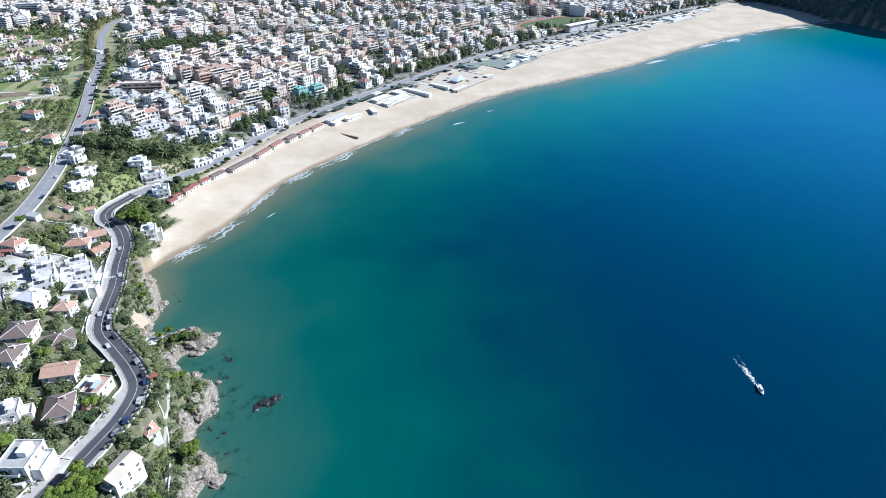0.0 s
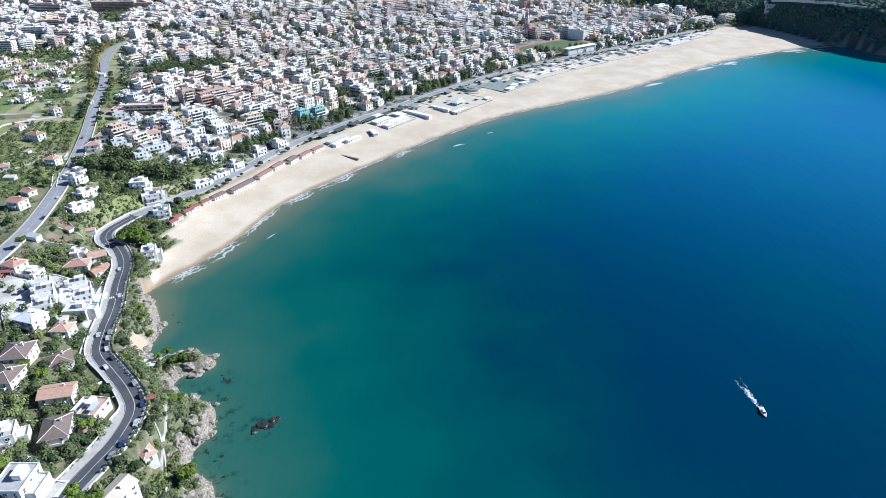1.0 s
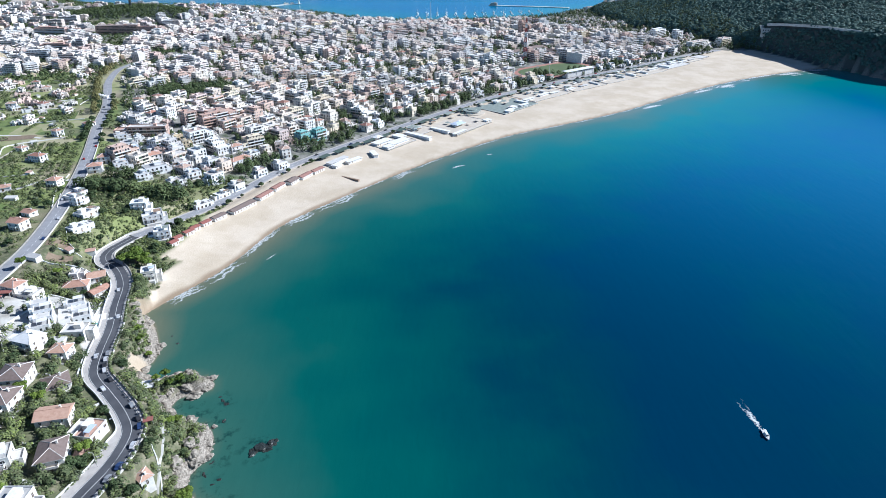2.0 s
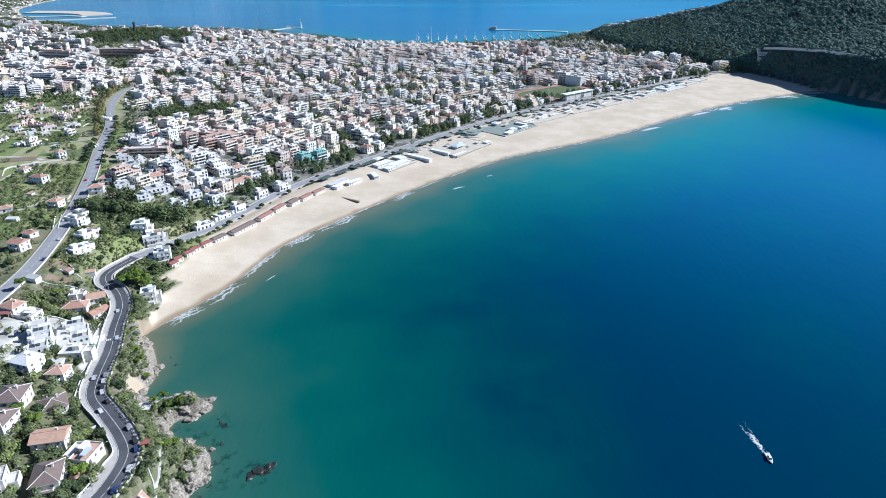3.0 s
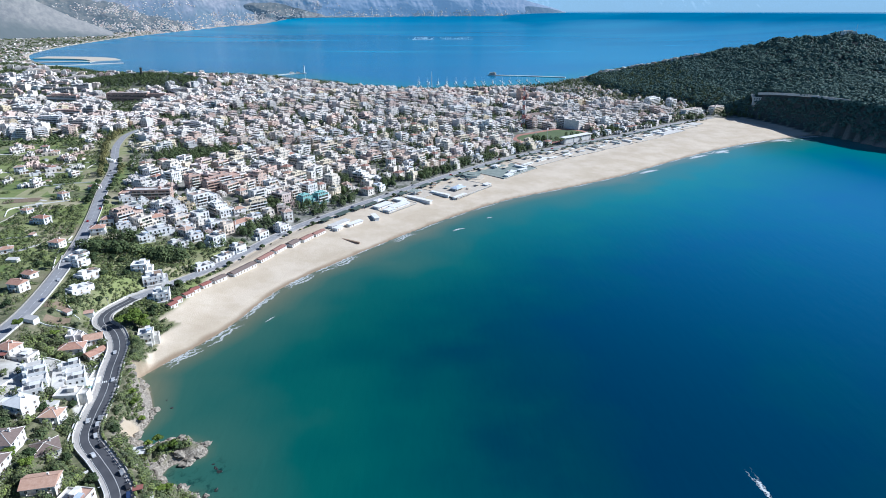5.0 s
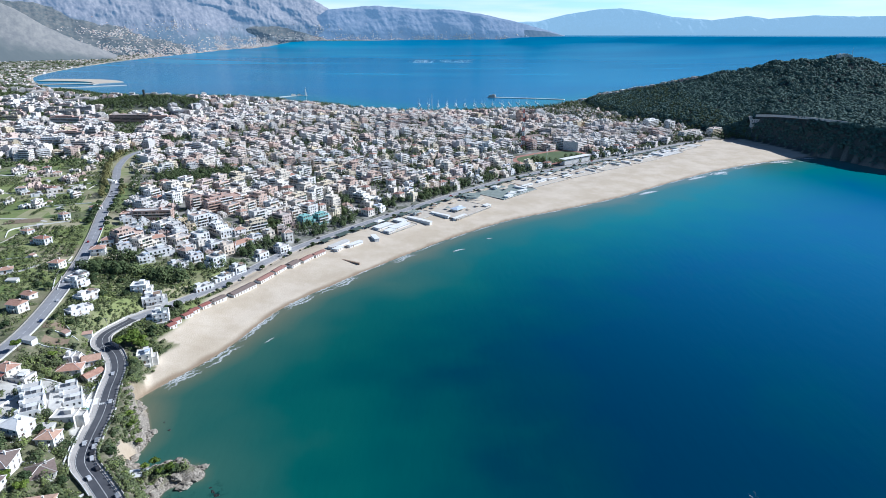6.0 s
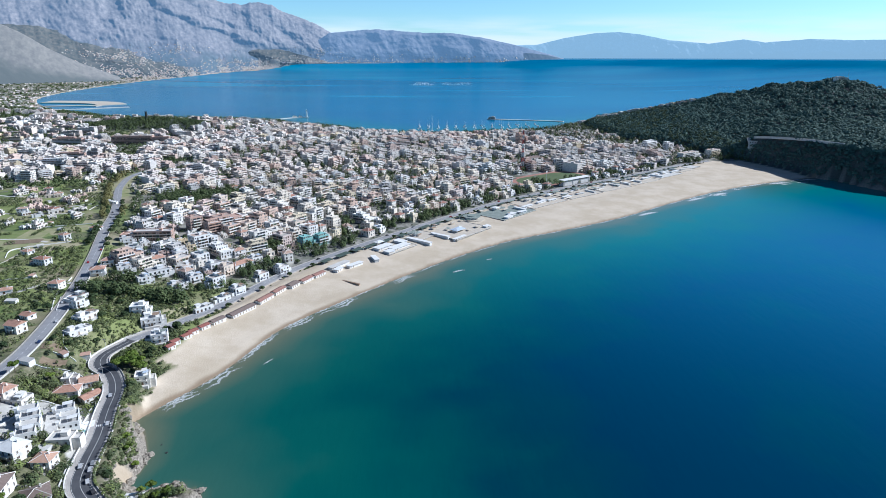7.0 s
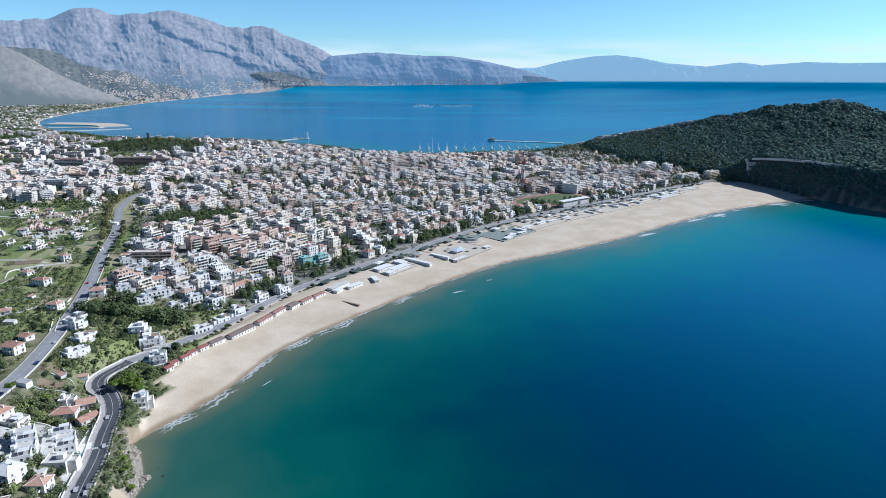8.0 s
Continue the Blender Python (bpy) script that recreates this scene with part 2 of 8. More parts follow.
def ground_material():
    """Soil, grass and dry grass, with sand, rock and dusty town ground where the ground carries them."""
    m, t, b = nodes_of("ground")
    big, mid, fine = noisy(t, 0.012, 5), noisy(t, 0.09, 5), noisy(t, 1.1, 4)
    cell = t.nodes.new("ShaderNodeTexVoronoi")   # plots of the small farms, each with its own crop
    cell.inputs["Scale"].default_value = 0.022
    place = t.nodes.new("ShaderNodeNewGeometry")
    t.links.new(place.outputs["Position"], cell.inputs["Vector"])
    split = t.nodes.new("ShaderNodeSeparateColor")
    t.links.new(cell.outputs["Color"], split.inputs["Color"])
    crop = calc(t, "ADD", calc(t, "MULTIPLY", split.outputs[0], 0.6), calc(t, "MULTIPLY", mid, 0.5))
    grass = ramp(t, crop, ((0.25, (0.075, 0.11, 0.03)), (0.45, (0.14, 0.18, 0.05)), (0.62, (0.2, 0.225, 0.08)), (0.82, (0.31, 0.28, 0.17))))
    soil = ramp(t, fine, ((0.3, (0.13, 0.1, 0.07)), (0.7, (0.27, 0.22, 0.16))))
    land = blend(t, ramp(t, big, ((0.52, (0, 0, 0)), (0.68, (0.8, 0.8, 0.8)))), grass, soil)
    # dusty town ground, darkened for the shade in the narrow gaps between houses
    dimmed_dust = ramp(t, mid, ((0.32, (0.06, 0.075, 0.04)), (0.46, (0.13, 0.13, 0.11)), (0.72, (0.32, 0.3, 0.265))))
    land = blend(t, attr(t, "town"), land, dimmed_dust)
    stone = ramp(t, fine, ((0.3, (0.08, 0.07, 0.055)), (0.5, (0.21, 0.18, 0.145)), (0.72, (0.4, 0.355, 0.295))))
    paving = ramp(t, mid, ((0.3, (0.3, 0.28, 0.25)), (0.6, (0.56, 0.54, 0.5))))
    scrub = ramp(t, noisy(t, 0.3, 5, 0.65), ((0.3, (0.045, 0.055, 0.026)), (0.5, (0.105, 0.105, 0.058)), (0.7, (0.23, 0.195, 0.14))))
    land = blend(t, attr(t, "garden"), land, scrub)
    land = blend(t, attr(t, "paved"), land, paving)
    # woodland floor; its dark blue cast also takes in the slope's shade
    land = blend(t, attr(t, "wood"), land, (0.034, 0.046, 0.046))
    land = blend(t, attr(t, "rock"), land, stone)
    sand = blend(t, 0.5, ramp(t, mid, ((0.3, (0.47, 0.39, 0.295)), (0.7, (0.55, 0.475, 0.37)))), ramp(t, fine, ((0.3, (0.48, 0.4, 0.3)), (0.7, (0.6, 0.51, 0.4)))))
    drift = ramp(t, noisy(t, 0.028, 4, 0.6), ((0.4, (0.86, 0.84, 0.8)), (0.6, (1, 1, 1))))
    sand = blend(t, 1.0, sand, drift, "MULTIPLY")
    land = blend(t, attr(t, "sand"), land, sand)
    land = blend(t, attr(t, "wet"), land, (0.27, 0.2, 0.13))
    t.links.new(land, b.inputs["Base Color"])
    b.inputs["Roughness"].default_value = 0.9
    bumped(t, b, fine, 0.4, 0.5)
    return m


def water_material():
    """Sea water: sandy over the shallows, then green, then deep blue; brighter blue outwards, sky reflection put into
    the colour.
    """
    m, t, b = nodes_of("sea water")
    patch = calc(t, "MULTIPLY", calc(t, "SUBTRACT", noisy(t, 0.011, 5, 0.6), 0.5), 0.8)
    depth = calc(t, "ADD", attr(t, "depth"), calc(t, "MULTIPLY", patch, attr(t, "depth")))
    hue = ramp(t, depth, ((0.0, (0.19, 0.165, 0.11)), (0.035, (0.1, 0.125, 0.085)), (0.1, (0.03, 0.1, 0.078)), (0.28, (0.005, 0.08, 0.07)), (0.5, (0.002, 0.059, 0.063)),
                          (0.75, (0.0004, 0.034, 0.056)), (1.0, (0.0003, 0.0255, 0.059))))
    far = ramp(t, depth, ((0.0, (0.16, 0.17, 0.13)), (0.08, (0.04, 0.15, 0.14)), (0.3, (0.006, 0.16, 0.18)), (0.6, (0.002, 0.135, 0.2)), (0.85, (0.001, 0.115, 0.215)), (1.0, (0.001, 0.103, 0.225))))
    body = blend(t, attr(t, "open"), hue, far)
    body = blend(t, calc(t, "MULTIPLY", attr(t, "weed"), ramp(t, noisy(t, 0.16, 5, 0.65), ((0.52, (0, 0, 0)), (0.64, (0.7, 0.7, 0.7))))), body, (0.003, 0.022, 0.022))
    drift = t.nodes.new("ShaderNodeMapping")   # paler and darker lanes across the gulf, its sky reflection painted into the blue
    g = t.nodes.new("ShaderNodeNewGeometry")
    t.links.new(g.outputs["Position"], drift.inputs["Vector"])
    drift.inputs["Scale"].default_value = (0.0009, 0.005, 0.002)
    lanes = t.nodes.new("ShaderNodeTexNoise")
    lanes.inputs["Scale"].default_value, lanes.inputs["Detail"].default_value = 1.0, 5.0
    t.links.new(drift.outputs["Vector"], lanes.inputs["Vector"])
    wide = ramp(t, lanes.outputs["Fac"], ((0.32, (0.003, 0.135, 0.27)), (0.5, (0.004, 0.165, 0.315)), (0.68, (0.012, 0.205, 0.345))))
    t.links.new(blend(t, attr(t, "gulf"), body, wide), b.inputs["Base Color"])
    b.inputs["Roughness"].default_value, b.inputs["IOR"].default_value = 0.22, 1.33
    b.inputs["Specular IOR Level"].default_value = 0.17
    stretch = t.nodes.new("ShaderNodeMapping")   # short waves run towards the beach
    where = t.nodes.new("ShaderNodeNewGeometry")
    t.links.new(where.outputs["Position"], stretch.inputs["Vector"])
    stretch.inputs["Rotation"].default_value, stretch.inputs["Scale"].default_value = (0, 0, 0.5), (0.2, 0.05, 0.1)
    ripple = t.nodes.new("ShaderNodeTexNoise")
    ripple.inputs["Scale"].default_value, ripple.inputs["Detail"].default_value = 1.0, 4.0
    t.links.new(stretch.outputs["Vector"], ripple.inputs["Vector"])
    swell = calc(t, "ADD", calc(t, "MULTIPLY", ripple.outputs["Fac"], 1.5), calc(t, "MULTIPLY", noisy(t, 0.035, 3), 2.0))
    bumped(t, b, swell, 0.085, 1.0)
    return m


ground_mat, water_mat = ground_material(), water_material()
# ---- plan of the land (metres) ----
def spline(points, step):
    """A Catmull-Rom line through the points, resampled evenly."""
    p = np.array(points, float)
    q = np.vstack((2 * p[0] - p[1], p, 2 * p[-1] - p[-2]))
    out = []
    for i in range(len(p) - 1):
        a, b, c, d = q[i:i + 4]
        u = np.linspace(0, 1, max(2, int(np.linalg.norm(c[:2] - b[:2]) / step) + 1), endpoint=False)[:, None]
        out.append(0.5 * (2 * b + (c - a) * u + (2 * a - 5 * b + 4 * c - d) * u ** 2 + (3 * b - a - 3 * c + d) * u ** 3))
    out.append(p[-1:])
    return np.vstack(out)


ROCK_SHORE = ((-240, -420), (-120, -160), (-78, -20), (-84, 80), (-98, 158), (-93, 168), (-96, 178), (-107, 186), (-110, 196), (-106, 206), (-108, 220), (-117, 228), (-134, 234),
              (-133, 246), (-121, 251), (-120, 258), (-134, 265), (-150, 258), (-160, 266), (-160, 285), (-174, 312), (-184, 323))
BEACH_SHORE = ((-184, 323), (-175, 340), (-166, 356), (-151, 386), (-128, 454), (-91, 508), (-45, 567), (10, 631), (76, 694), (150, 742), (235, 801), (340, 892), (460, 984),
               (580, 1050), (655, 1081))
CLIFF_SHORE = ((655, 1081), (678, 1050), (705, 968), (790, 880), (960, 820), (1300, 830), (1750, 1100), (1950, 1600), (1750, 2150), (1300, 2380), (900, 2330), (653, 2240))
GULF_SHORE = ((653, 2240), (560, 2080), (470, 2030), (384, 1960), (283, 1815), (103, 1745), (-52, 1700), (-212, 1770), (-309, 1875), (-430, 1975), (-564, 2080), (-841, 2160),
              (-1120, 2180), (-1300, 2320), (-1560, 2520), (-1780, 2800), (-1855, 3024), (-1863, 3308), (-1809, 3620), (-1678, 3920), (-1438, 4246), (-1250, 4378),
              (-1016, 4546), (-547, 4646), (-140, 4690), (272, 4689), (560, 4680))
rock_line, beach_line = spline(ROCK_SHORE, 4), spline(BEACH_SHORE, 8)
cliff_line, gulf_line = spline(CLIFF_SHORE, 15), spline(GULF_SHORE, 15)
coast = np.vstack((rock_line, beach_line[1:], cliff_line[1:], gulf_line[1:], [(900, 5200), (-5200, 5200), (-5200, -3000), (-1500, -2000)]))

ROAD_SHORE = ((-148, 128, 21), (-141, 150, 20.5), (-136, 169, 20), (-132.5, 184, 20), (-134, 202, 19), (-143, 216, 18), (-157, 231, 17), (-171, 246, 16), (-178, 265, 15), (-184, 288, 14),
              (-193, 313, 13), (-202, 340, 12), (-216, 362, 11), (-230, 375, 10), (-236, 392, 9), (-230, 418, 7.5))
ROAD_SEA = ((-230, 418, 7.5), (-215, 446, 6), (-189, 491, 5), (-154, 573, 4.5), (-109, 641, 4.5), (-54, 713, 4.5), (12, 796, 4.5), (94, 887, 4.5), (190, 970, 4.5), (300, 1055, 4.5),
            (432, 1166, 4.5), (530, 1235, 4.5))
ROAD_INLAND = ((-262, 250, 25), (-268, 300, 24.5), (-270, 330, 24), (-274, 370, 24), (-291, 433, 22), (-314, 503, 20), (-345, 584, 18), (-385, 680, 16), (-424, 782, 14), (-470, 880, 12),
               (-505, 960, 11), (-530, 1060, 10), (-505, 1150, 10), (-430, 1260, 9), (-330, 1400, 8))
road_lines = [(spline(ROAD_SHORE, 3), 4.1), (spline(ROAD_SEA, 5), 4.4), (spline(ROAD_INLAND, 5), 5.2)]
beach_zone = np.vstack((beach_line, [(600, 1240)], road_lines[1][0][:22:-1, :2], [(-183, 470), (-197, 438), (-205, 408), (-194, 376), (-186, 352), (-192, 332), (-190, 324)]))
CREST = ((430, 2010, 12), (539, 1900, 36), (728, 1750, 92), (918, 1680, 132), (1014, 1647, 142), (1090, 1560, 117), (1250, 1450, 108), (1450, 1400, 80))
HILL_FOOT = ((415, 1900), (446, 1557), (535, 1412), (600, 1262), (655, 1084), (705, 968), (790, 880), (960, 820), (1300, 830), (1750, 1100), (1900, 1600), (1700, 2150),
             (1300, 2360), (900, 2310), (653, 2220), (520, 2060))
hill_foot, crest = np.array(HILL_FOOT, float), np.array(CREST, float)


def near_line(x, y, line):
    """Distance from the points to a line, and where along it (segment and share) the nearest place is."""
    if x.size < 50:
        a, v = np.asarray(line)[:-1, :2], np.diff(np.asarray(line)[:, :2], axis=0)
        u = np.clip(((x[:, None] - a[:, 0]) * v[:, 0] + (y[:, None] - a[:, 1]) * v[:, 1]) / np.maximum((v ** 2).sum(1), 1e-9), 0, 1)
        d = np.hypot(x[:, None] - a[:, 0] - u * v[:, 0], y[:, None] - a[:, 1] - u * v[:, 1])
        k = d.argmin(1)
        i = np.arange(x.size)
        return d[i, k], k, u[i, k]
    best, seg, share = np.full(x.shape, 1e9), np.zeros(x.shape, int), np.zeros(x.shape)
    for i in range(len(line) - 1):
        ax, ay, bx, by = line[i][0], line[i][1], line[i + 1][0], line[i + 1][1]
        vx, vy = bx - ax, by - ay
        u = np.clip(((x - ax) * vx + (y - ay) * vy) / max(vx * vx + vy * vy, 1e-9), 0, 1)
        d = np.hypot(x - ax - u * vx, y - ay - u * vy)
        w = d < best
        best[w], seg[w], share[w] = d[w], i, u[w]
    return best, seg, share


def inside(x, y, poly):
    if x.size < 50:
        b = np.asarray(poly)[:, :2]
        a = np.roll(b, 1, axis=0)
        dy = np.where(b[:, 1] == a[:, 1], 1e-9, b[:, 1] - a[:, 1])
        cross = ((a[:, 1] > y[:, None]) != (b[:, 1] > y[:, None])) & (x[:, None] < (b[:, 0] - a[:, 0]) * (y[:, None] - a[:, 1]) / dy + a[:, 0])
        return cross.sum(1) % 2 == 1
    c = np.zeros(x.shape, bool)
    for i in range(len(poly)):
        (ax, ay), (bx, by) = poly[i - 1][:2], poly[i][:2]
        if ay != by:
            c ^= ((ay > y) != (by > y)) & (x < (bx - ax) * (y - ay) / (by - ay) + ax)
    return c


def smooth(a, b, v):
    u = np.clip((v - a) / (b - a), 0, 1)
    return u * u * (3 - 2 * u)


def bend(x, y):
    """The far gulf rises gently past 2.6 km, where the drawn distance is foreshortened, up to the sea's horizon."""
    whole = np.hypot(x, y)
    start = np.interp(np.degrees(np.arctan2(x, np.maximum(y, 1))), (5, 13), (4690, 3900))   # open water reaches farther towards the east
    r = np.minimum(whole, 4690)
    far = 2600 - 2100 * np.log(np.maximum(1 - (r - 2600) / 2100, 0.0008))
    return np.where(r > 2600, EYE * (1 - r / np.maximum(far, 1)), 0.0) + 31.0 * np.clip((whole - start) / (4900 - start), 0, 1)


def waves(x, y, size, seed):
    """A cheap smooth noise between about -1 and 1."""
    rng = np.random.RandomState(seed)
    v = np.zeros(np.shape(x))
    for k in range(7):
        a, p, s = rng.uniform(0, 6.28), rng.uniform(0, 6.28), size * rng.uniform(0.45, 1.6)
        v = v + np.sin((x * math.cos(a) + y * math.sin(a)) * 6.28 / s + p + 1.3 * np.sin((x * math.sin(a) - y * math.cos(a)) * 3.1 / s))
    return v / 4.0


def land(x, y):
    """Height of the ground, the distance inland, and the weights of sand, rock, wet edge and town."""
    x, y = np.atleast_1d(np.asarray(x, float)), np.atleast_1d(np.asarray(y, float))
    d, seg, _ = near_line(x, y, coast)
    isl = inside(x, y, coast)
    d = np.where(isl, d, -d)
    n_rock, n_beach, n_cliff = len(rock_line), len(beach_line), len(cliff_line)
    rocky = 1.0 - smooth(300, 335, y) * (x < 640)
    rocky = np.where((seg >= n_rock) & (seg < n_rock + n_beach - 2), np.minimum(rocky, smooth(335, 322, y)), rocky)
    gulf = (seg >= n_rock + n_beach + n_cliff - 3)
    rocky = np.where(gulf, 0.0, rocky)
    crag = 1 + 0.5 * waves(x, y, 14, 3) * smooth(0, 8, d) * smooth(60, 20, d)
    z_rock = (3.2 * smooth(0, 4, d) + 11.5 * smooth(3, 42, d)) * crag
    z_beach = 0.9 * smooth(0, 12, d) + 2.6 * smooth(10, 62, d)
    z_rock = z_rock + (1.5 * np.abs(waves(x, y, 9, 61)) + 1.0 * waves(x, y, 5, 62)) * smooth(0.5, 3, d) * smooth(22, 12, d)
    z = rocky * z_rock + (1 - rocky) * z_beach
    plateau = np.interp(y, (0, 400, 500, 600, 800, 1000, 1300), (26, 24, 20, 17, 13, 9, 6))
    d1 = np.interp(y, (0, 200, 300, 430, 600, 800, 1100), (80, 80, 95, 165, 330, 480, 650))
    z = z + np.maximum(plateau - z, 0) * smooth(15, 1, (d1 - d) / d1 * 15) * (y < 2300) * (x < 500)
    z = z + 32 * np.exp(-(((x + 790) / 190) ** 2 + ((y - 1730) / 110) ** 2)) + 10 * np.exp(-(((x + 250) / 260) ** 2 + ((y - 1400) / 200) ** 2))
    z = z + np.clip((np.hypot(x + 300, y - 300) - 500) / 1500, 0, 1) * 40 * smooth(-700, -2500, x) * smooth(2400, 1200, y)
    inhill = inside(x, y, hill_foot)
    db, _, _ = near_line(x, y, np.vstack((hill_foot, hill_foot[:1])))
    dc, cs, cu = near_line(x, y, crest)
    hc = crest[cs, 2] * (1 - cu) + crest[np.minimum(cs + 1, len(crest) - 1), 2] * cu
    cliff = 44 * smooth(1330, 1230, y) + 6
    cliff = np.minimum(cliff, hc * 0.8)
    share = db / (db + dc + 1e-6)
    rough = 1 + 0.06 * waves(x, y, 120, 5) + 0.04 * waves(x, y, 45, 6)
    zh = 3 + cliff * smooth(0, 22, db) + (hc - cliff - 3) * share ** 0.85 * rough
    z = np.where(inhill, np.maximum(zh, 0.5), z)
    rdist = np.full(x.shape, 1e9)
    for line, half in road_lines:
        rd, rs, ru = near_line(x, y, line)
        rz = line[rs, 2] * (1 - ru) + line[np.minimum(rs + 1, len(line) - 1), 2] * ru
        w = smooth(half + 14, half + 3.5, rd) * (d > 4)
        z = z * (1 - w) + (rz - 0.35) * w
        rdist = np.minimum(rdist, rd - half)
    z = np.where(isl, np.maximum(z, 0.12), np.maximum(-14, 0.25 * d))
    z = z + 0.35 * waves(x, y, 30, 8) * smooth(60, 110, d) * smooth(6, 20, rdist) * (y < 1300)
    z = z + bend(x, y)
    sand = np.maximum(inside(x, y, beach_zone) * smooth(0, 9, np.where(y < 420, rdist, 9)), (d > -6) * (d < 12)) * (1 - rocky) * (~gulf) * (~inhill) * (y < 1260)
    limit = np.where(y < 385, 0.0, 3.5)   # the bank below the white house stays green
    sand = sand * smooth(5.0 + limit, 3.7 + limit, z)
    sand = sand * np.where(y > 1000, smooth(6, 15, db), 1.0)
    sand = np.maximum(sand, gulf * (d > -3) * smooth(16, 9, d) * (y > 2700))
    wet = (1 - rocky) * smooth(7, 2, d + 1.5 * waves(x, y, 35, 12)) * (~gulf)
    wet = np.maximum(wet, 0.45 * smooth(1.0, 0.7, np.hypot((x + 163.5) / 6.5, (y - 265) / 9.5)))
    cove = smooth(1.0, 0.7, np.hypot((x + 163.5) / 6.5, (y - 265) / 9.5)) * (d > -4) * smooth(9, 5, d)   # a patch of sand among the rocks
    sand = np.maximum(sand, cove)
    rock = np.maximum(rocky * smooth(9, 4, d + 5 * waves(x, y, 26, 4)) * (~inhill), inhill * smooth(40, 20, db) * (y < 1330) * 0.15)
    town = in_town(x, y) * (~inhill) * 1.0
    return z, d, sand, rock, wet, town


road2_y, road2_x = road_lines[2][0][:, 1], road_lines[2][0][:, 0]


def in_town(x, y):
    """Whether built-up land: right of the inland road, behind the sea road, short of the hill."""
    x2 = np.interp(y, road2_y, road2_x)
    east = smooth(10, 40, x - x2) * smooth(500, 560, y) * (y < 2300) * (x < 640)
    west = smooth(950, 1000, y) * (y < 2500) * (x < x2 + 40) * (x > -2000) * np.maximum(smooth(-0.5, 0.2, waves(x, y, 420, 21) + 0.25), (x > -640) & (y > 1180))
    return np.maximum(east, west)


def height(x, y):
    return land(x, y)[0]


def height_at(x, y):
    return float(land(x, y)[0][0])


def mesh_of(name, verts, faces, mats=(), slots=None, flat=True, attrs=()):
    me = bpy.data.meshes.new(name)
    me.from_pydata([tuple(v) for v in verts], [], [tuple(f) for f in faces])
    for m in mats:
        me.materials.append(m)
    if slots is not None:
        me.polygons.foreach_set("material_index", np.asarray(slots, np.int32))
    if not flat:
        me.polygons.foreach_set("use_smooth", np.ones(len(me.polygons), bool))
    for key, values in attrs:
        a = me.attributes.new(key, "FLOAT", "POINT")
        a.data.foreach_set("value", np.asarray(values, np.float32))
    me.update()
    return me


def grid_faces(n, m, wrap=False):
    i, j = np.meshgrid(np.arange(n if wrap else n - 1), np.arange(m - 1), indexing="ij")
    i2 = (i + 1) % n
    return np.stack((i * m + j, i * m + j + 1, i2 * m + j + 1, i2 * m + j), -1).reshape(-1, 4)


def sheet(name, heights, radii, angles, mat, wrap=True):
    """A ring-shaped sheet of ground; heights gives z and the named weights."""
    a, r = np.meshgrid(np.radians(angles), radii, indexing="ij")
    x, y = (r * np.sin(a)).ravel(), (r * np.cos(a)).ravel()
    z, weights = heights(x, y)
    faces = grid_faces(len(angles), len(radii), wrap)
    return x, y, z, weights, faces


fine_angles = np.arange(-40, 40, 0.25)
back_angles = np.arange(40, 320, 4.0)
angles = np.concatenate((fine_angles, back_angles))
radii = np.concatenate((np.linspace(0, 120, 12, endpoint=False), np.linspace(120, 560, 210, endpoint=False), np.geomspace(560, 4690, 210)))


YARDS = ((-262, 313), (-251, 317), (-233, 318), (-217, 322), (-203, 325), (-187, 288), (-183, 266), (-188, 264), (-193, 274), (-212, 281), (-209, 271), (-224, 264), (-228, 257))   # paved ground between the white villas


def land_part(x, y):
    z, d, sand, rock, wet, town = land(x, y)
    # past 2.2 km the town weight greys the plain, haze put into its colour
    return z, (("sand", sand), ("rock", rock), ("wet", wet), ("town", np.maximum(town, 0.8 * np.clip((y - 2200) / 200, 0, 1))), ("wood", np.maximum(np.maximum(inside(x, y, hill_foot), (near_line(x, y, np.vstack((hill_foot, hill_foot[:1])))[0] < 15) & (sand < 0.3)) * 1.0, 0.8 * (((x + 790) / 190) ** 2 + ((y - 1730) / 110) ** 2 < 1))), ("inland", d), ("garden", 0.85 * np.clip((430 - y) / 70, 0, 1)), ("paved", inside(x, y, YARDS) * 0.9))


x, y, z, weights, faces = sheet("ground", land_part, radii, angles, ground_mat)
inland = dict(weights)["inland"]
keep = (inland[faces] > -25).any(1)
used = np.unique(faces[keep])
index = np.full(len(x), -1)
index[used] = np.arange(len(used))
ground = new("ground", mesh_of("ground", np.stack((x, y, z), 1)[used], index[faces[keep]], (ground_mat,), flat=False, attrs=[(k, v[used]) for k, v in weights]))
tagged(ground, "coastal ground of sand, pale rock, grass and soil", "ground", kind="structure")


